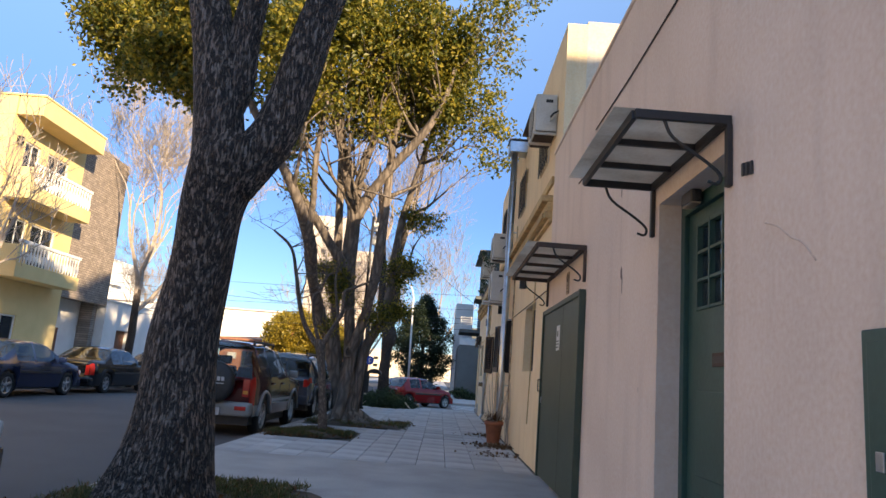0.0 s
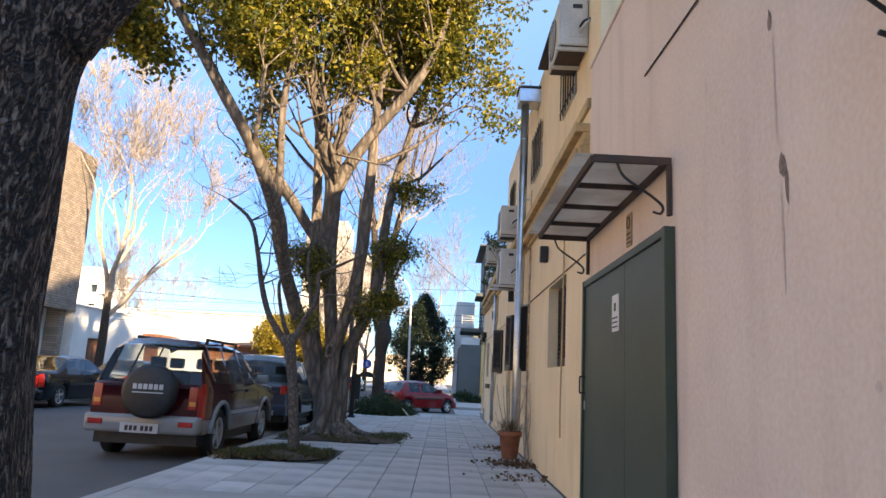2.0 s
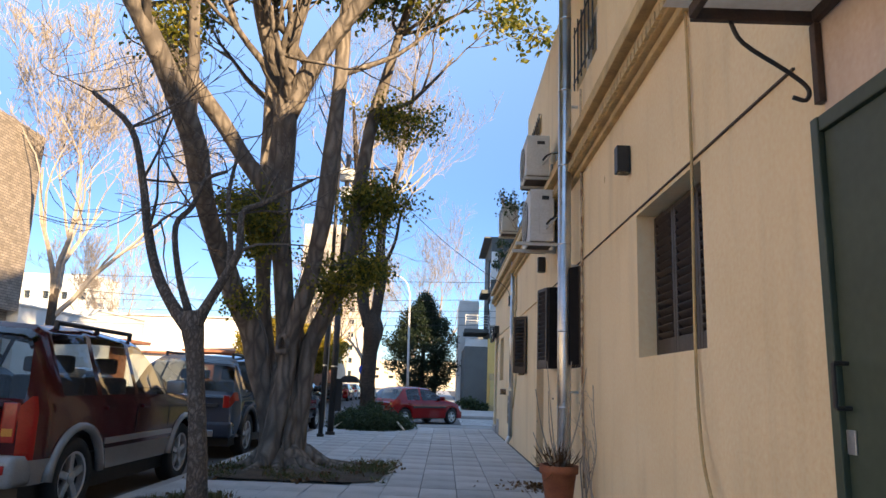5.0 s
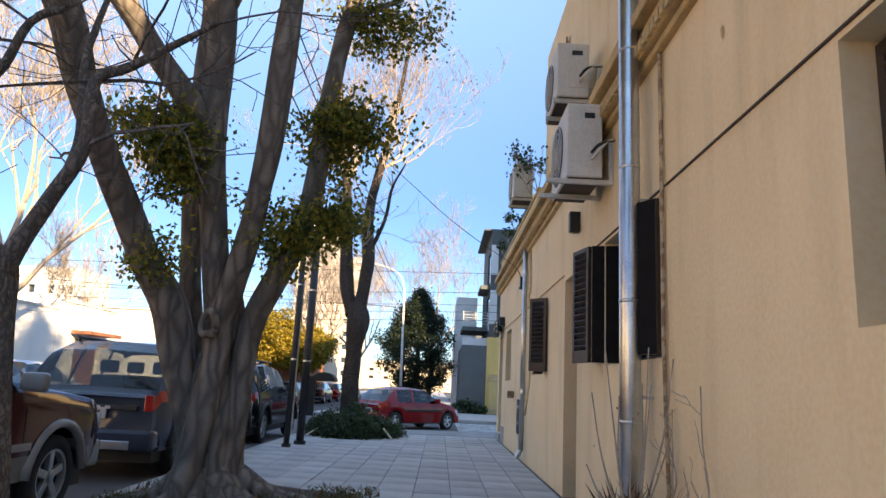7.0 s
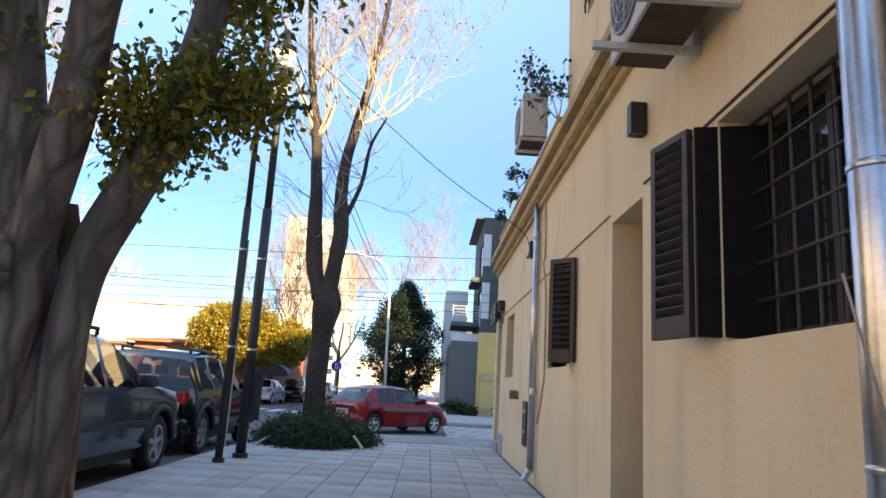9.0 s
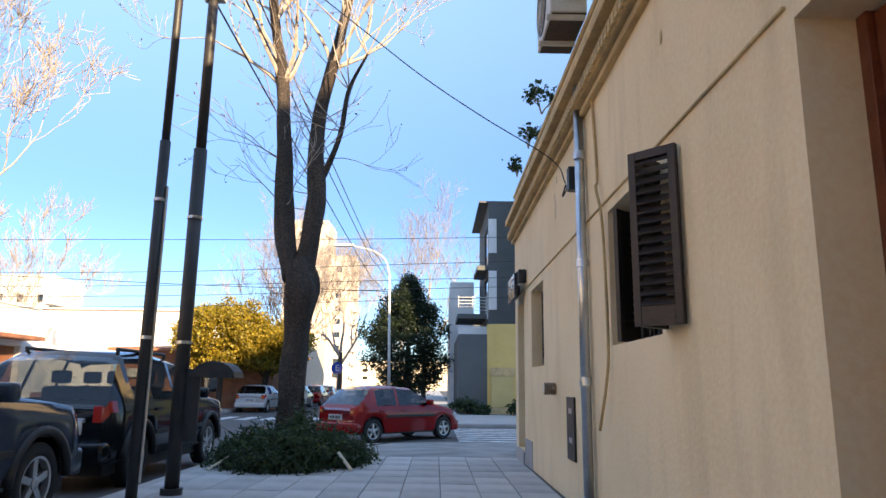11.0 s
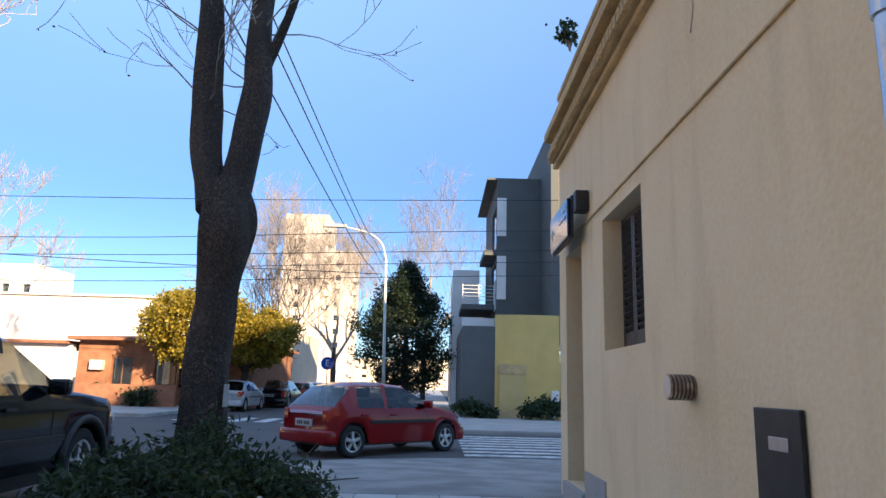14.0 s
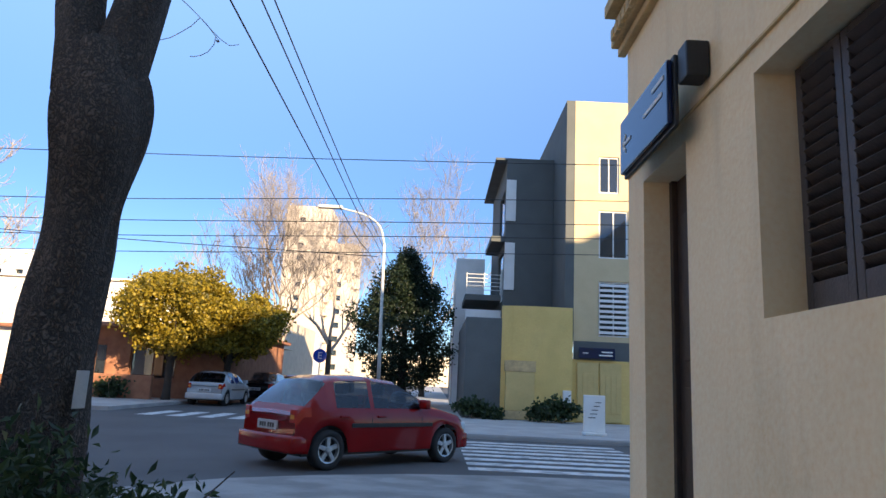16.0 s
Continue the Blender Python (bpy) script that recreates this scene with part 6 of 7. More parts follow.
def air_conditioner(y0, z0, x0, long=0.82, high=0.60, deep=0.33, wall=1.40, reach=0.03):
    t = thing("air_conditioner", "aged white outdoor air conditioner unit on iron brackets", "air conditioner", (0, 0, 0), group="outdoor air conditioners")
    y1, z1, x1 = y0 + long, z0 + high, x0 + deep
    part("casing", box(x0, x1, y0, y1, z0, z1, 0.018), AC_WHITE, t)
    part("service_panel", box(x0 + 0.12, x1 - 0.02, y0 - 0.006, y0 - 0.001, z0 + 0.1, z1 - 0.05, 0.002), AC_WHITE, t)
    part("grip", box(x0 + 0.15, x1 - 0.07, y0 - 0.012, y0 - 0.0065, z1 - 0.14, z1 - 0.09, 0.002), BLACK, t)
    cy, cz = y0 + long * 0.6, z0 + high / 2
    part("fan_opening", lathe([(high * 0.42, -0.001), (high * 0.42, -0.006), (0.02, -0.006)], 28, (x0, cy, cz), "X"), DARK_METAL, t)
    for k in range(5):
        r = high * (0.08 + 0.08 * k)
        v, f = tube([(x0 - 0.014, cy + r * math.cos(a), cz + r * math.sin(a)) for a in np.linspace(0, 2 * math.pi, 25)], [0.004] * 25, 5)
        raw("guard_ring", v, f, AC_WHITE, t)
    for k in range(4):
        a = math.pi * k / 4
        part("guard_bar", rod((x0 - 0.014, cy - high * 0.42 * math.cos(a), cz - high * 0.42 * math.sin(a)), (x0 - 0.014, cy + high * 0.42 * math.cos(a), cz + high * 0.42 * math.sin(a)), 0.004, sides=5), AC_WHITE, t)
    for y in (y0 + 0.04, y0 + 0.52):
        b = box(x0 - reach, wall, y, y + 0.04, z0 - 0.045, z0 - 0.004, 0.004)
        box(wall - 0.035, wall, y, y + 0.04, z0 - 0.004, z0 + 0.35, 0.004, b)
        part("bracket", b, AC_WHITE, t)
    part("drip_tray", box(x0 + 0.02, x1, y0 + 0.02, y1 - 0.02, z0 - 0.0035, z0 - 0.0005), RUSTY, t)
    for k in range(2):
        path, rad = smooth_path([(x1 - 0.1, y0 - 0.02, z0 + 0.16 + 0.06 * k, 0.014), (x1 - 0.06, y0 - 0.09, z0 + 0.2 + 0.06 * k, 0.014), (x1 + 0.02, y0 - 0.08, z0 + 0.3, 0.014), (wall, y0 - 0.02, z0 + 0.34, 0.014)], 4)
        v, f = tube(path, rad, 6)
        raw("pipe", v, f, BLACK if k else AC_WHITE, t, smooth=True)
    return t


air_conditioner(9.95, 5.02, 1.16, wall=1.50)
air_conditioner(15.2, 2.95, 0.99, 0.82, 0.68, 0.31, reach=0.17)
air_conditioner(16.1, 4.1, 1.04, 0.8, 0.6, wall=1.50)
air_conditioner(20.75, 4.36, 1.08, 0.8, 0.6)


def flue():
    t = thing("flue_pipe", "shiny galvanised flue pipe with joint rings and cap", "pipe")
    x, y, r = 1.25, 14.18, 0.072
    part("pipe", lathe([(r * 0.9, 0.42), (r, 0.44), (r, 6.05)], 28, (x, y, 0)), ZINC, t, smooth=True)
    for z in (0.95, 1.75, 2.7, 3.6, 4.5, 5.4):
        part("joint_ring", lathe([(r + 0.001, z - 0.012), (r + 0.004, z - 0.006), (r + 0.004, z + 0.006), (r + 0.001, z + 0.012)], 28, (x, y, 0)), ZINC, t, smooth=True)
    for z in (1.1, 2.45, 4.3):
        part("strap", box(x + r - 0.005, W, y - 0.012, y + 0.012, z, z + 0.025), ZINC, t)
    part("cap", box(1.12, 1.55, 13.98, 14.38, 6.05, 6.30, 0.012), ZINC, t)
    part("cap_lid", box(1.10, 1.57, 13.96, 14.40, 6.302, 6.34, 0.006), DARK_METAL, t)
    d = thing("downpipe", "grey galvanised rainwater pipe with sockets", "pipe")
    part("pipe", rod((1.345, 20.97, 0.18), (1.345, 20.97, 3.74), 0.042, sides=18), ZINC, d, smooth=True)
    for z in (1.08, 2.08, 3.05):
        part("socket", rod((1.345, 20.97, z), (1.345, 20.97, z + 0.07), 0.05, sides=18), ZINC, d)
    part("elbow", rod((1.345, 20.97, 0.19), (1.27, 20.97, 0.06), 0.042, sides=14), ZINC, d)
    path, rad = smooth_path([(1.375, 13.90, 4.4, 0.013), (1.38, 13.88, 3.0, 0.014), (1.38, 13.88, 1.4, 0.013), (1.385, 13.82, 0.2, 0.011)], 5)
    v, f = tube(path, rad, 8)
    tagged(raw("conduit", v, f, PEELED, smooth=True), "peeling brown conduit beside the flue", "pipe")


flue()
cable("hanging_cable", [(1.385, 10.68, 3.44), (1.383, 10.66, 2.5), (1.382, 10.70, 1.4), (1.36, 10.60, 0.85), (1.33, 10.40, 0.60)], 0.009, CORNICE, "loose beige cable hanging down the wall")
cable("hanging_cable", [(1.385, 20.6, 3.44), (1.383, 20.5, 2.75), (1.35, 20.42, 2.62), (1.375, 20.35, 2.3), (1.375, 20.3, 1.4), (1.36, 20.33, 1.1), (1.34, 20.5, 0.75)], 0.012, CORNICE, "loose painted hose hanging down the wall")
cable("service_cable", [(1.38, 21.8, 3.08), (1.25, 21.85, 3.35), (0.55, 21.9, 3.82), (-0.1, 22.0, 4.32), (-0.85, 22.15, 5.0), (-2.46, 22.2, 6.35)], 0.006, BLACK, "black service cable crossing to the poles")
path_end = [(1.37, 21.75, 3.05), (1.33, 21.72, 2.92), (1.36, 21.66, 2.98), (1.38, 21.62, 3.12)]
cable("cable_loop", path_end, 0.008, BLACK, "black cable loop on the wall")
for y0, y1, z in ((4.0, 6.6, 3.79), (5.3, 7.4, 3.45)):
    cable("wall_cable", [(1.392, y0, z), (1.390, (y0 + y1) / 2, z - 0.03), (1.392, y1, z - 0.01)], 0.007, RUSTY, "old stained cable along the parapet")

vent = thing("round_vent", "rusty round vent with wire mesh projecting from wall", "vent")
part("mesh_drum", lathe([(0.060, 0.0), (0.064, -0.01), (0.064, -0.125), (0.06, -0.13)], 24, (1.40, 22.75, 1.05), "X"), PEELED, vent, smooth=True)
part("end_disc", lathe([(0.058, -0.1305), (0.05, -0.134), (0.01, -0.135)], 24, (1.40, 22.75, 1.05), "X"), PINK, vent)
for k in range(6):
    part("mesh_ring", lathe([(0.0645, -0.012 - k * 0.02), (0.066, -0.016 - k * 0.02), (0.0645, -0.02 - k * 0.02)], 24, (1.40, 22.75, 1.05), "X"), DARK_METAL, vent)
mb = thing("meter_plate", "black enamelled meter cover on the wall", "meter cover")
part("cover", box(1.38, 1.399, 21.69, 22.05, 0.39, 0.975, 0.006), BLACK, mb)
for z in (0.55, 0.82):
    part("window_slot", box(1.376, 1.3795, 21.78, 21.93, z, z + 0.05, 0.002), ALLOY, mb)
for k in range(4):
    part("vent_slot", box(1.376, 1.3795, 21.77, 21.97, 0.44 + k * 0.02, 0.45 + k * 0.02), DARK_METAL, mb)
pl = thing("door_plaque", "two small enamel plaques beside the doorway", "sign")
part("plate", box(1.392, 1.401, 16.35, 16.55, 2.25, 2.38, 0.003), PAPER, pl)
part("plate", box(1.392, 1.401, 16.37, 16.53, 2.06, 2.20, 0.003), PAPER, pl)
sg = thing("street_sign", "dark blue street sign with white arrow and bars", "sign")
part("board", box(1.235, 1.265, 25.16, 26.07, 2.37, 2.72, 0.01), NAVY, sg)
part("frame", box(1.266, 1.29, 25.14, 26.09, 2.35, 2.74, 0.008), BLACK, sg)
part("end_box", box(1.28, 1.398, 25.0, 25.13, 2.56, 2.75, 0.012), BLACK, sg)
part("bracket", box(1.291, 1.398, 25.8, 25.85, 2.48, 2.63), BLACK, sg)
for y0, y1, z in ((25.21, 25.40, 2.63), (25.24, 25.56, 2.55)):
    part("sign_bars", box(1.230, 1.2345, y0, y1, z, z + 0.022), PAPER, sg)
part("arrow", box(1.230, 1.2345, 25.82, 25.99, 2.53, 2.55), PAPER, sg)
for s in (-1, 1):
    part("arrow", box(1.230, 1.2345, 25.91, 25.99, 2.53, 2.55, turn=Matrix.Translation((0, 25.99, 2.54)) @ Matrix.Rotation(s * 0.75, 4, "X") @ Matrix.Translation((0, -25.99, -2.54))), PAPER, sg)


def plain_door(y0, y1, z0, z1, x, mat, name, label):
    t = thing(name, label, "door")
    for a, b in ((y0, y0 + 0.06), (y1 - 0.06, y1)):
        part("jamb", box(x - 0.03, x + 0.05, a, b, z0, z1, 0.005), mat, t)
    part("leaf", box(x, x + 0.04, y0 + 0.063, y1 - 0.063, z0 + 0.02, z1 - 0.01, 0.004), mat, t)
    for a, b in ((z0 + 0.2, z0 + 0.9), (z0 + 1.05, z1 - 0.25)):
        part("panel", box(x - 0.012, x - 0.001, y0 + 0.16, y1 - 0.16, a, b, 0.008), mat, t)
    part("door_knob", lathe([(0.02, 0), (0.015, -0.03), (0.028, -0.05), (0.005, -0.06)], 12, (x, y0 + 0.11, z0 + 1.0), "X"), ALLOY, t)


plain_door(16.75, 17.5, -0.0, 2.41, 1.66, RED_WOOD, "house_door", "varnished red-brown wooden door in a deep recess")
plain_door(25.36, 26.14, 0.16, 2.36, 1.60, SHUTTER, "corner_door", "dark wooden corner door in a recess")
tagged(part("door_step", box(1.36, 1.75, 25.30, 26.20, -0.1, 0.156, 0.01), CONCRETE), "worn stone doorstep", "step", kind="structure")
tagged(part("baseboard", box(1.388, 1.402, 24.6, 25.3, -0.05, 0.35, 0.004), CONCRETE), "worn cement patch at the wall foot", "trim", kind="structure")


def potted_plant():
    rng = np.random.default_rng(31)
    t = thing("flower_pot", "terracotta flower pot on the pavement", "pot", (1.12, 13.72, 0.0))
    part("pot", lathe([(0.115, 0.0), (0.12, 0.01), (0.165, 0.34), (0.185, 0.345), (0.19, 0.42), (0.17, 0.42), (0.16, 0.36), (0.02, 0.35)], 28), TERRACOTTA, t, smooth=True)
    part("soil", lathe([(0.158, 0.352), (0.15, 0.385), (0.02, 0.395)], 20), SOIL, t)
    p = thing("pot_plant", "dry twiggy plant growing in the terracotta pot", "plant", (1.12, 13.72, 0.38))
    v, f, tips = [], [], []
    for k in range(11):
        a = rng.uniform(0, 6.3)
        s = rng.uniform(0.15, 0.45)
        hgt = rng.uniform(0.3, 1.05)
        pts = [(0.05 * math.cos(a), 0.05 * math.sin(a), 0), (s * 0.5 * math.cos(a), s * 0.5 * math.sin(a), hgt * 0.5), (s * math.cos(a) * 0.7, s * math.sin(a), hgt)]
        path, rad = smooth_path([(*q, r) for q, r in zip(pts, (0.009, 0.006, 0.003))], 4)
        tube(path, rad, 5, v, f)
        tips += path[5:]
    raw("stem", v, f, TWIG, p)
    leaves("foliage", rng, tips[::4], 1, 0.03, 0.022, DRY, p)
    g = thing("dry_grass_tuft", "dry grass tuft in the pot", "plant", (1.12, 13.72, 0.38))
    leaves("blade", rng, [(0, 0, 0.02)] * 60, 3, 0.06, 0.2, DRY, g, 0.3, -1.4, 0.03)
    litter = leaves("leaf_litter", rng, [(1.15, 12.95, 0.012)] * 60 + [(1.2, 15.2, 0.012)] * 40 + [(1.0, 11.5, 0.01)] * 12, 8, 0.22, 0.05, DRY, None, 0.02, 0)
    tagged(litter, "brown dry leaves scattered on the pavement by the wall", "leaf litter", kind="stuff")
    d = thing("climbing_stems", "bare climbing stems against the ochre wall", "plant")
    for k in range(5):
        y = 13.2 + 0.13 * k
        top = rng.uniform(0.6, 1.35)
        path, rad = smooth_path([(1.36, y, 0.0, 0.010)] + [(1.35 + rng.normal(0, 0.015), y + rng.normal(0, 0.07), top * q, 0.009 - 0.006 * q) for q in (0.25, 0.5, 0.75, 1.0)], 4)
        v, f = tube(path, rad, 5)
        for q in path[5::3]:
            grow(rng, q, (rng.normal(-0.2, 0.2), rng.normal(0, 0.6), 0.7), 0.004, 0.16, 1, v, f, [], 0.5, 0.2, 0.002, (1, 2), 4)
        raw("stem", v, f, TWIG, d)


potted_plant()


def parapet_weed(at, s, seed):
    rng = np.random.default_rng(seed)
    t = thing("parapet_weed", "wild weed sprouting from the cornice", "plant", at, group="cornice weeds")
    v, f, tips = [], [], []
    for _ in range(3):
        grow(rng, (0, 0, 0), (rng.normal(-0.3, 0.3), rng.normal(0, 0.3), 1), 0.012, 0.5 * s, 2, v, f, tips, 0.45, 0.3, 0.003, (2, 3), 4)
    raw("stem", v, f, TWIG, t)
    leaves("foliage", rng, tips, 5, 0.04, 0.06, LEAF_CUT, t)


for y, s, k in ((19.6, 0.9, 1), (20.3, 0.8, 2), (22.9, 0.4, 3), (24.1, 0.35, 4), (25.4, 0.3, 5)):
    parapet_weed((1.33, y, 4.28 if y > 19.9 else 4.12), s, 40 + k)

# ---- kerbside things ----
for x, y, r, top, lab in ((-2.55, 21.5, 0.05, 6.1, "slim dark painted steel pole with pale conduit"), (-2.46, 22.2, 0.07, 6.4, "dark painted steel pole with cable boxes")):
    t = thing("street_pole", lab, "pole")
    part("pole", rod((x, y, -0.05), (x, y, top * 0.55), r, sides=18), DARK_METAL, t, smooth=True)
    part("pole_top", rod((x, y, top * 0.55), (x, y, top), r * 0.78, sides=18), DARK_METAL, t, smooth=True)
    part("base_collar", rod((x, y, -0.01), (x, y, 0.06), r * 1.5, sides=18), DARK_METAL, t)
    for z in (1.45, 2.75):
        part("band", rod((x, y, z), (x, y, z + 0.03), r * 1.12, sides=18), ZINC, t)
    if r < 0.06:
        part("conduit", rod((x + 0.06, y, 0.2), (x + 0.06, y, 2.9), 0.014, sides=8), ZINC, t)
    else:
        for z, s in ((5.3, 0.12), (5.75, 0.16)):
            part("cable_box", box(x - s, x + s, y - 0.1, y + 0.1, z, z + 0.3, 0.02), AC_WHITE, t)
        bm = bmesh.new()
        ring = []
        for k in range(9):
            a = math.pi * k / 8
            ring.append([bm.verts.new((x + 0.35 + 0.22 * math.cos(a), y + q, 1.12 + 0.16 * math.sin(a))) for q in (-0.12, 0.22)])
        for a, b in zip(ring, ring[1:]):
            bm.faces.new((a[0], b[0], b[1], a[1]))
        bm.faces.new([q[0] for q in ring])
        bm.faces.new([q[1] for q in ring][::-1])
        part("hood", bm, BLACK, t, "curved black hood")
        part("hood_stay", box(x + 0.05, x + 0.2, y - 0.02, y + 0.02, 0.5, 1.2, 0.004), DARK_METAL, t)


def branch_heap():
    rng = np.random.default_rng(51)
    t = thing("branch_heap", "heap of cut dark green leafy branches on the kerb", "branches")
    c = []
    while len(c) < 260:
        q = rng.uniform(-1, 1, 2)
        if q @ q < 1:
            hgt = 0.62 * (1 - q @ q) ** 0.6 * (0.75 + 0.5 * noise.noise((q[0] * 2, q[1] * 2, 3)))
            c.append((-1.85 + q[0] * 0.95, 25.05 + q[1] * 1.25, rng.uniform(0.02, max(hgt, 0.06))))
    leaves("foliage", rng, c, 75, 0.12, 0.085, LEAF_CUT, t, 0.7, 0.2, 0.2)
    for k in range(12):
        a = rng.uniform(0, 6.3)
        p = Vector((-1.85 + rng.normal(0, 0.35), 25.05 + rng.normal(0, 0.5), 0.2))
        q = p + Vector((0.75 * math.cos(a), 0.9 * math.sin(a), rng.uniform(-0.1, 0.3)))
        part("cut_branch", rod(p, q, 0.009, 0.004, 6), BARK_BROWN, t)
    part("cut_end", rod((-0.95, 24.15, 0.02), (-1.15, 24.4, 0.2), 0.022, sides=8), PALE, t)
    part("cut_end", rod((-2.7, 24.0, 0.02), (-2.5, 24.25, 0.16), 0.018, sides=8), PALE, t)


branch_heap()


def verge(name, pts, seed, n, label):
    """Soil patch with grass: an irregular outline round a centre."""
    rng = np.random.default_rng(seed)
    cx, cy, hx, hy = pts
    v, f, rings = [(cx, cy, 0.07)], [], 5
    for k in range(1, rings + 1):
        for j in range(36):
            a = 2 * math.pi * j / 36
            s = k / rings * (1 + 0.12 * noise.noise((math.cos(a) * 2 + seed, math.sin(a) * 2, 0)))
            sq = 1 / max(abs(math.cos(a)), abs(math.sin(a))) ** 0.6
            v.append((max(cx + hx * s * math.cos(a) * sq, -2.9), cy + hy * s * math.sin(a) * sq, 0.012 + 0.06 * (1 - (k / rings) ** 2) * (0.7 + 0.6 * noise.noise((a * 2, k, seed)))))
    for j in range(36):
        f.append((0, 1 + j, 1 + (j + 1) % 36))
        for k in range(rings - 1):
            a, b = 1 + k * 36 + j, 1 + k * 36 + (j + 1) % 36
            f.append((a, a + 36, b + 36, b))
    tagged(raw(name + "_soil", v, f, SOIL, smooth=True), "bare brown soil of the tree pit", "soil", kind="structure")
    c = []
    while len(c) < n:
        q = rng.uniform(-1, 1, 2)
        x, y = cx + q[0] * hx * 1.05, cy + q[1] * hy * 1.05
        if x > -2.9 and noise.noise((x * 1.6, y * 1.6, seed)) > -0.08:
            c.append((x, y, 0.03))
    g = leaves(name, rng, c, 9, 0.035, 0.075, GRASS, None, 0.2, -1.2, 0.06)
    tagged(g, label, "grass", kind="stuff")
    l = leaves(name + "_litter", rng, c[::4], 5, 0.09, 0.05, DRY, None, 0.1, 0)
    tagged(l, "dry leaves lying in the grass", "leaf litter", kind="stuff")


verge("grass_verge", (-1.95, 5.9, 1.05, 0.95), 61, 1500, "short green grass round the old tree")
verge("grass_patch", (-2.2, 12.75, 0.66, 0.75), 62, 800, "short green grass round the young tree")
verge("root_patch", (-1.75, 15.9, 1.05, 1.0), 63, 380, "sparse grass between fig tree roots")

# ---- street lamp, wires, sign ----
t = thing("street_lamp", "slender grey street lamp with curved arm", "street lamp")
part("pole", rod((-2.35, 52, -0.2), (-2.5, 52, 7.0), 0.09, 0.06, 14), AC_WHITE, t, smooth=True)
path, rad = smooth_path([(-2.5, 52, 7.0, 0.055), (-2.75, 52, 7.8, 0.05), (-3.4, 52, 8.3, 0.045), (-4.6, 52, 8.6, 0.04)], 6)
v, f = tube(path, rad, 8)
raw("arm", v, f, AC_WHITE, t, smooth=True)
part("lamp_head", box(-5.6, -4.5, 51.85, 52.15, 8.55, 8.70, 0.05), AC_WHITE, t)
wire_pole = thing("utility_pole", "weathered wooden pole carrying overhead wires at the side street", "utility pole")
part("pole", rod((-40, 34.84, -0.4), (-40, 34.84, 8.4), 0.11, sides=12), BARK_YOUNG, wire_pole)
for k, (zl, zr) in enumerate(((5.22, 5.45), (4.28, 4.75), (3.90, 4.30), (3.62, 4.05), (3.32, 3.75))):
    cable("overhead_wire", [(-40, 35 + 0.2 * k, zl + 0.9), (-20, 35 + 0.2 * k, zl - 0.02), (-8.6, 35 + 0.2 * k, zl), (2.5, 35 + 0.2 * k, zr), (30, 35 + 0.2 * k, zr + 0.9)], 0.008, BLACK, "thin overhead wire crossing the side street", "wire")
    part("crossarm", box(-40.05, -39.95, 34.9, 35 + 0.2 * k + 0.08, zl + 0.86, zl + 0.94, 0.01), BARK_YOUNG, wire_pole)
for z in (5.93, 6.77, 7.2):
    cable("overhead_wire", [(-2.9, 20.5, z + 0.15), (-2.9, 30, z + 0.02), (-2.9, 45, z - 0.04), (-2.7, 52, z), (-2.6, 90, z + 0.3)], 0.014, BLACK, "overhead cable running along the street", "wire")
cable("overhead_wire", [(-40, 44, 6.4), (-14, 44, 5.3), (-2, 44, 5.0)], 0.014, BLACK, "thin overhead wire across the street", "wire")
t = thing("parking_sign", "round blue parking sign on a post", "sign")
part("post", rod((-6.0, 58, -0.3), (-6.0, 58, 2.4), 0.03, sides=8), ZINC, t)
part("plate", lathe([(0.36, 0), (0.36, -0.03), (0.01, -0.031)], 24, (-6.0, 57.97, 2.1), "Y"), paint("blue sign enamel", (0.015, 0.07, 0.40)), t)
fc = bpy.data.curves.new("letter", "FONT")
fc.body, fc.size, fc.align_x, fc.align_y, fc.extrude = "E", 0.5, "CENTER", "CENTER", 0.005
fo = new("letter", fc)
fo.data.materials.append(PAPER)
fo.parent = t
fo.matrix_basis = pose(-6.0, 57.92, 2.1, 90, 0, 0)


def shrub(at, r, seed):
    rng = np.random.default_rng(seed)
    t = thing("shrub", "low dark green shrub by the corner wall", "shrub", at, group="corner shrubs")
    for k in range(4):
        a = 1.6 * k
        part("stem", rod((0, 0, -0.05), (r * 0.6 * math.cos(a), r * 0.4 * math.sin(a), r), 0.015, 0.006, 6), TWIG, t)
    leaves("foliage", rng, clumps_in(rng, 40, (0, 0, r * 0.65), (r, r * 0.6, r * 0.6), -0.1, 0.2), 26, 0.12, 0.13, LEAF_CUT, t)


for k, (x, y, r) in enumerate(((1.45, 46.9, 0.55), (2.15, 46.7, 0.3), (3.9, 46.3, 0.55), (4.6, 46.4, 0.7), (-15.0, 50.4, 0.7), (-12.6, 49.2, 0.6))):
    shrub((x, y, -0.17), r, 70 + k)

# ---- pavement slabs ----
first = None
for j in range(28):
    for i in range(11):
        x, y = 1.36 - 0.4 * (i + 1), 9.51 + j * 0.592
        cx, cy = x + 0.2, y + 0.296
        if (cx < -1.35 and 11.95 < cy < 13.55) or (cx < -0.9 and 15.0 < cy < 16.85):
            continue
        if first is None:
            bm = box(-0.1965, 0.1965, -0.2925, 0.2925, -0.03, 0.0, 0)
            bmesh.ops.bevel(bm, geom=[e for e in bm.edges if all(v.co.z > -0.01 for v in e.verts)], offset=0.005, segments=1, affect="EDGES")
            ob = first = part("slab", bm, TILE, bed)
        else:
            ob = new("slab", first.data)
            ob.parent = bed
        ob.matrix_basis = pose(cx, cy, random.uniform(-0.003, 0.002), random.uniform(-0.25, 0.25), random.uniform(-0.25, 0.25), random.uniform(-0.25, 0.25))

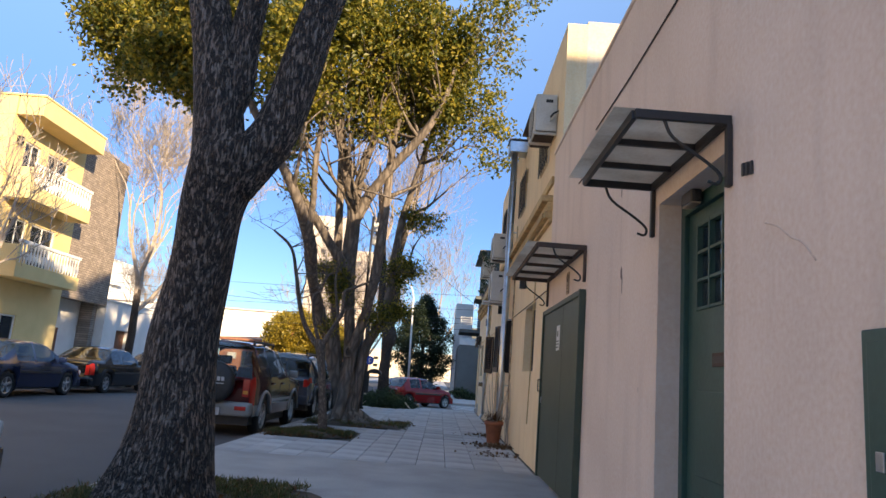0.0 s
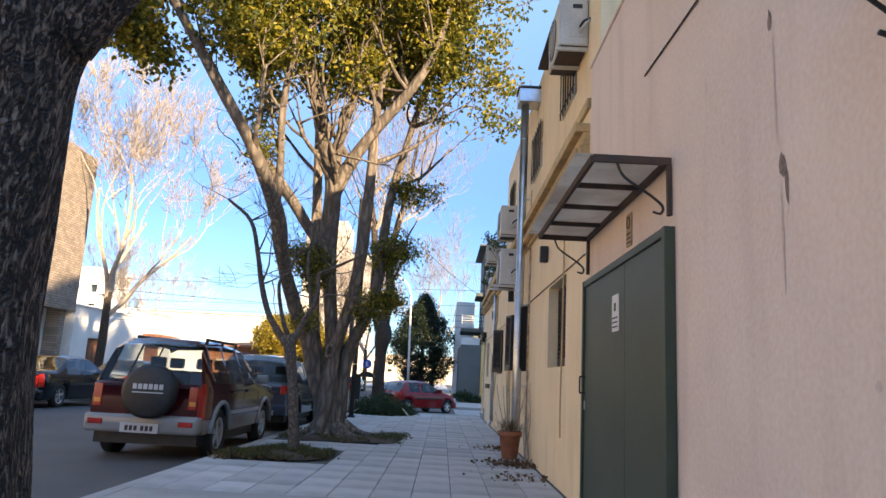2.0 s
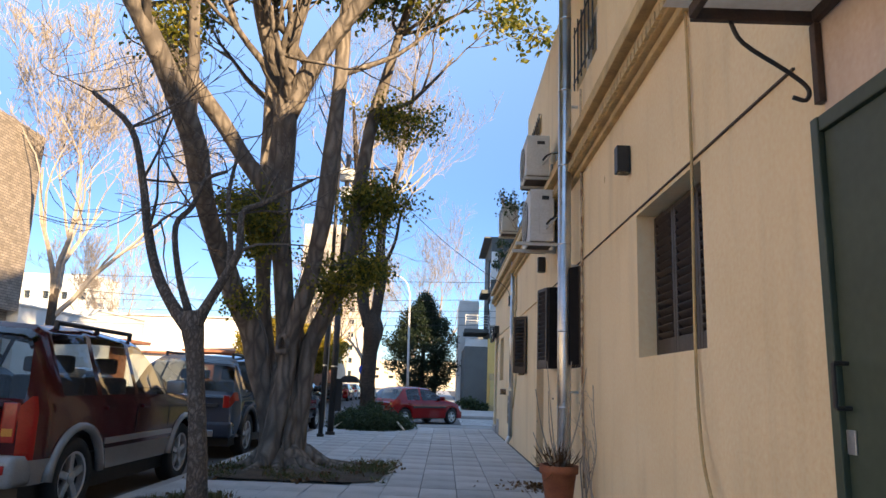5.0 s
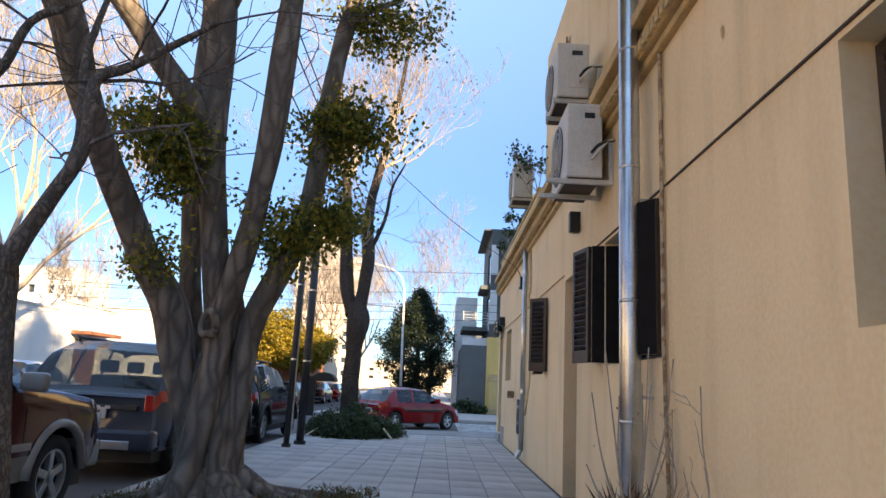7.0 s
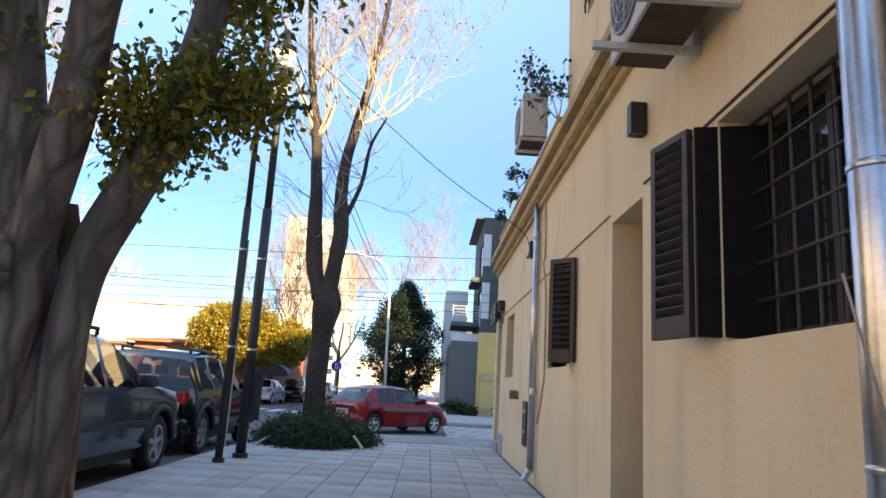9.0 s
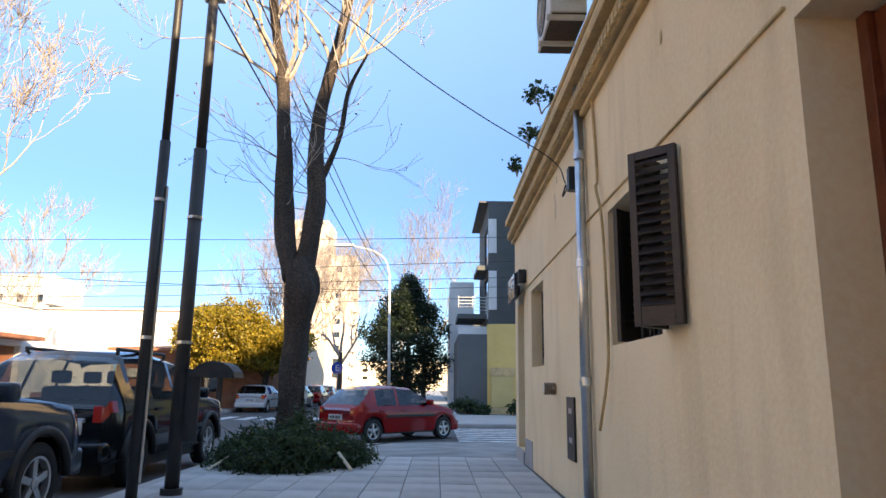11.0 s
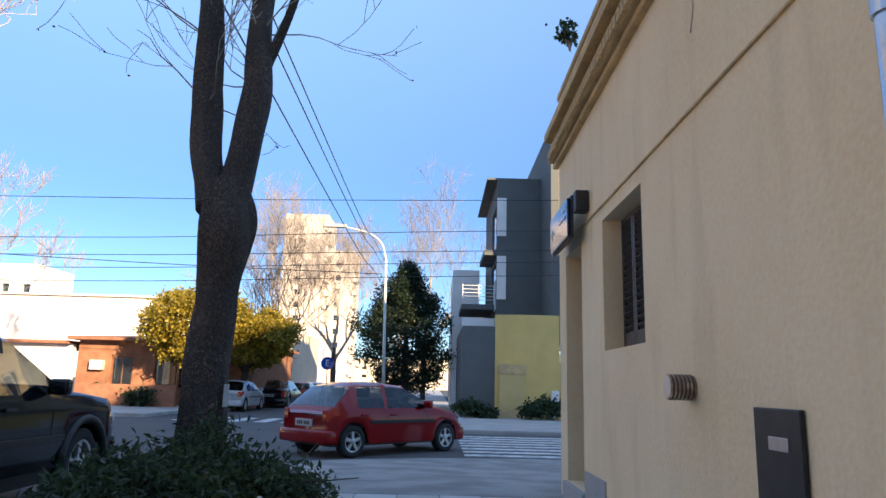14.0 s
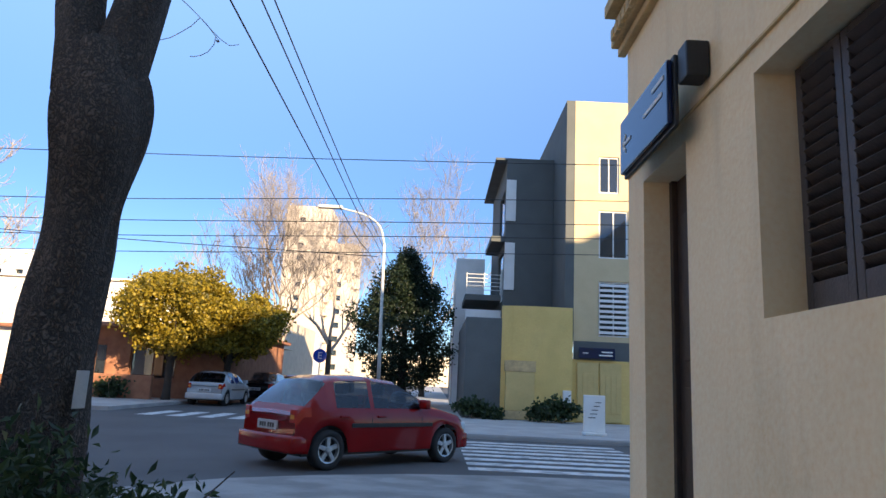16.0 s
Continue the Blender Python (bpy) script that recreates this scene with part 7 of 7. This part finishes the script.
poster = tagged(part("tree_poster", bmesh.new(), PAPER), "torn white poster with black scribble on the trunk", "poster")
bm = bmesh.new()
cols = []
for k in range(6):
    a = -0.40 + k * 0.09
    cols.append([bm.verts.new((-2.12 + 0.25 * math.cos(a), 25.88 + 0.25 * math.sin(a), z)) for z in (0.78, 0.99)])
for a, b in zip(cols, cols[1:]):
    bm.faces.new((a[0], b[0], b[1], a[1]))
bmesh.ops.solidify(bm, geom=bm.faces[:], thickness=0.003)
bm.to_mesh(poster.data)
bm.free()


# ---- marks on the pink wall ----
def scar(y, z, w, h, seed, mat):
    """Small irregular patch of flaked, dirty plaster."""
    bm = bmesh.new()
    ring = [bm.verts.new((1.3975, y + w * math.cos(a) * (1 + 0.5 * noise.noise((math.cos(a) * 2, math.sin(a) * 2, seed))), z + h * math.sin(a) * (1 + 0.5 * noise.noise((math.cos(a) * 2, math.sin(a) * 2, seed + 9))))) for a in np.linspace(0, 2 * math.pi, 18)[:-1]]
    bm.faces.new(ring)
    tagged(part("plaster_scar", bm, mat), "small dark scar in the plaster", "stain", kind="structure")


SCAR = material("dirty flaked plaster", (0.27, 0.205, 0.16), (0.17, 0.125, 0.10), 0.95, 30, 90, 0.4)
FAINT = material("faint plaster streak", (0.60, 0.475, 0.39), (0.66, 0.53, 0.44), 0.9, 14, 60, 0.2)
for y, z, w, h, m in ((5.45, 2.12, 0.03, 0.05, SCAR), (5.42, 2.03, 0.014, 0.08, SCAR), (5.51, 2.82, 0.018, 0.05, SCAR), (5.47, 1.8, 0.008, 0.22, FAINT), (6.26, 2.83, 0.012, 0.06, FAINT), (6.05, 2.45, 0.01, 0.03, FAINT), (5.49, 2.5, 0.007, 0.25, FAINT), (4.9, 1.2, 0.02, 0.02, FAINT), (12.9, 3.05, 0.02, 0.04, CORNICE), (22.4, 3.3, 0.03, 0.05, CORNICE), (18.9, 3.1, 0.02, 0.04, CORNICE)):
    scar(y, z, w, h, y * 3 + z, m)
for pts in ([(1.398, 2.97, 1.97), (1.398, 2.86, 1.93), (1.398, 2.75, 1.86), (1.398, 2.66, 1.82), (1.398, 2.56, 1.73)], [(1.4, 22.6, 3.2), (1.4, 22.5, 3.05), (1.4, 22.55, 2.9)]):
    cable("plaster_crack", pts, 0.0018, FAINT, "fine faint crack in the plaster", "crack")["kind"] = "structure"
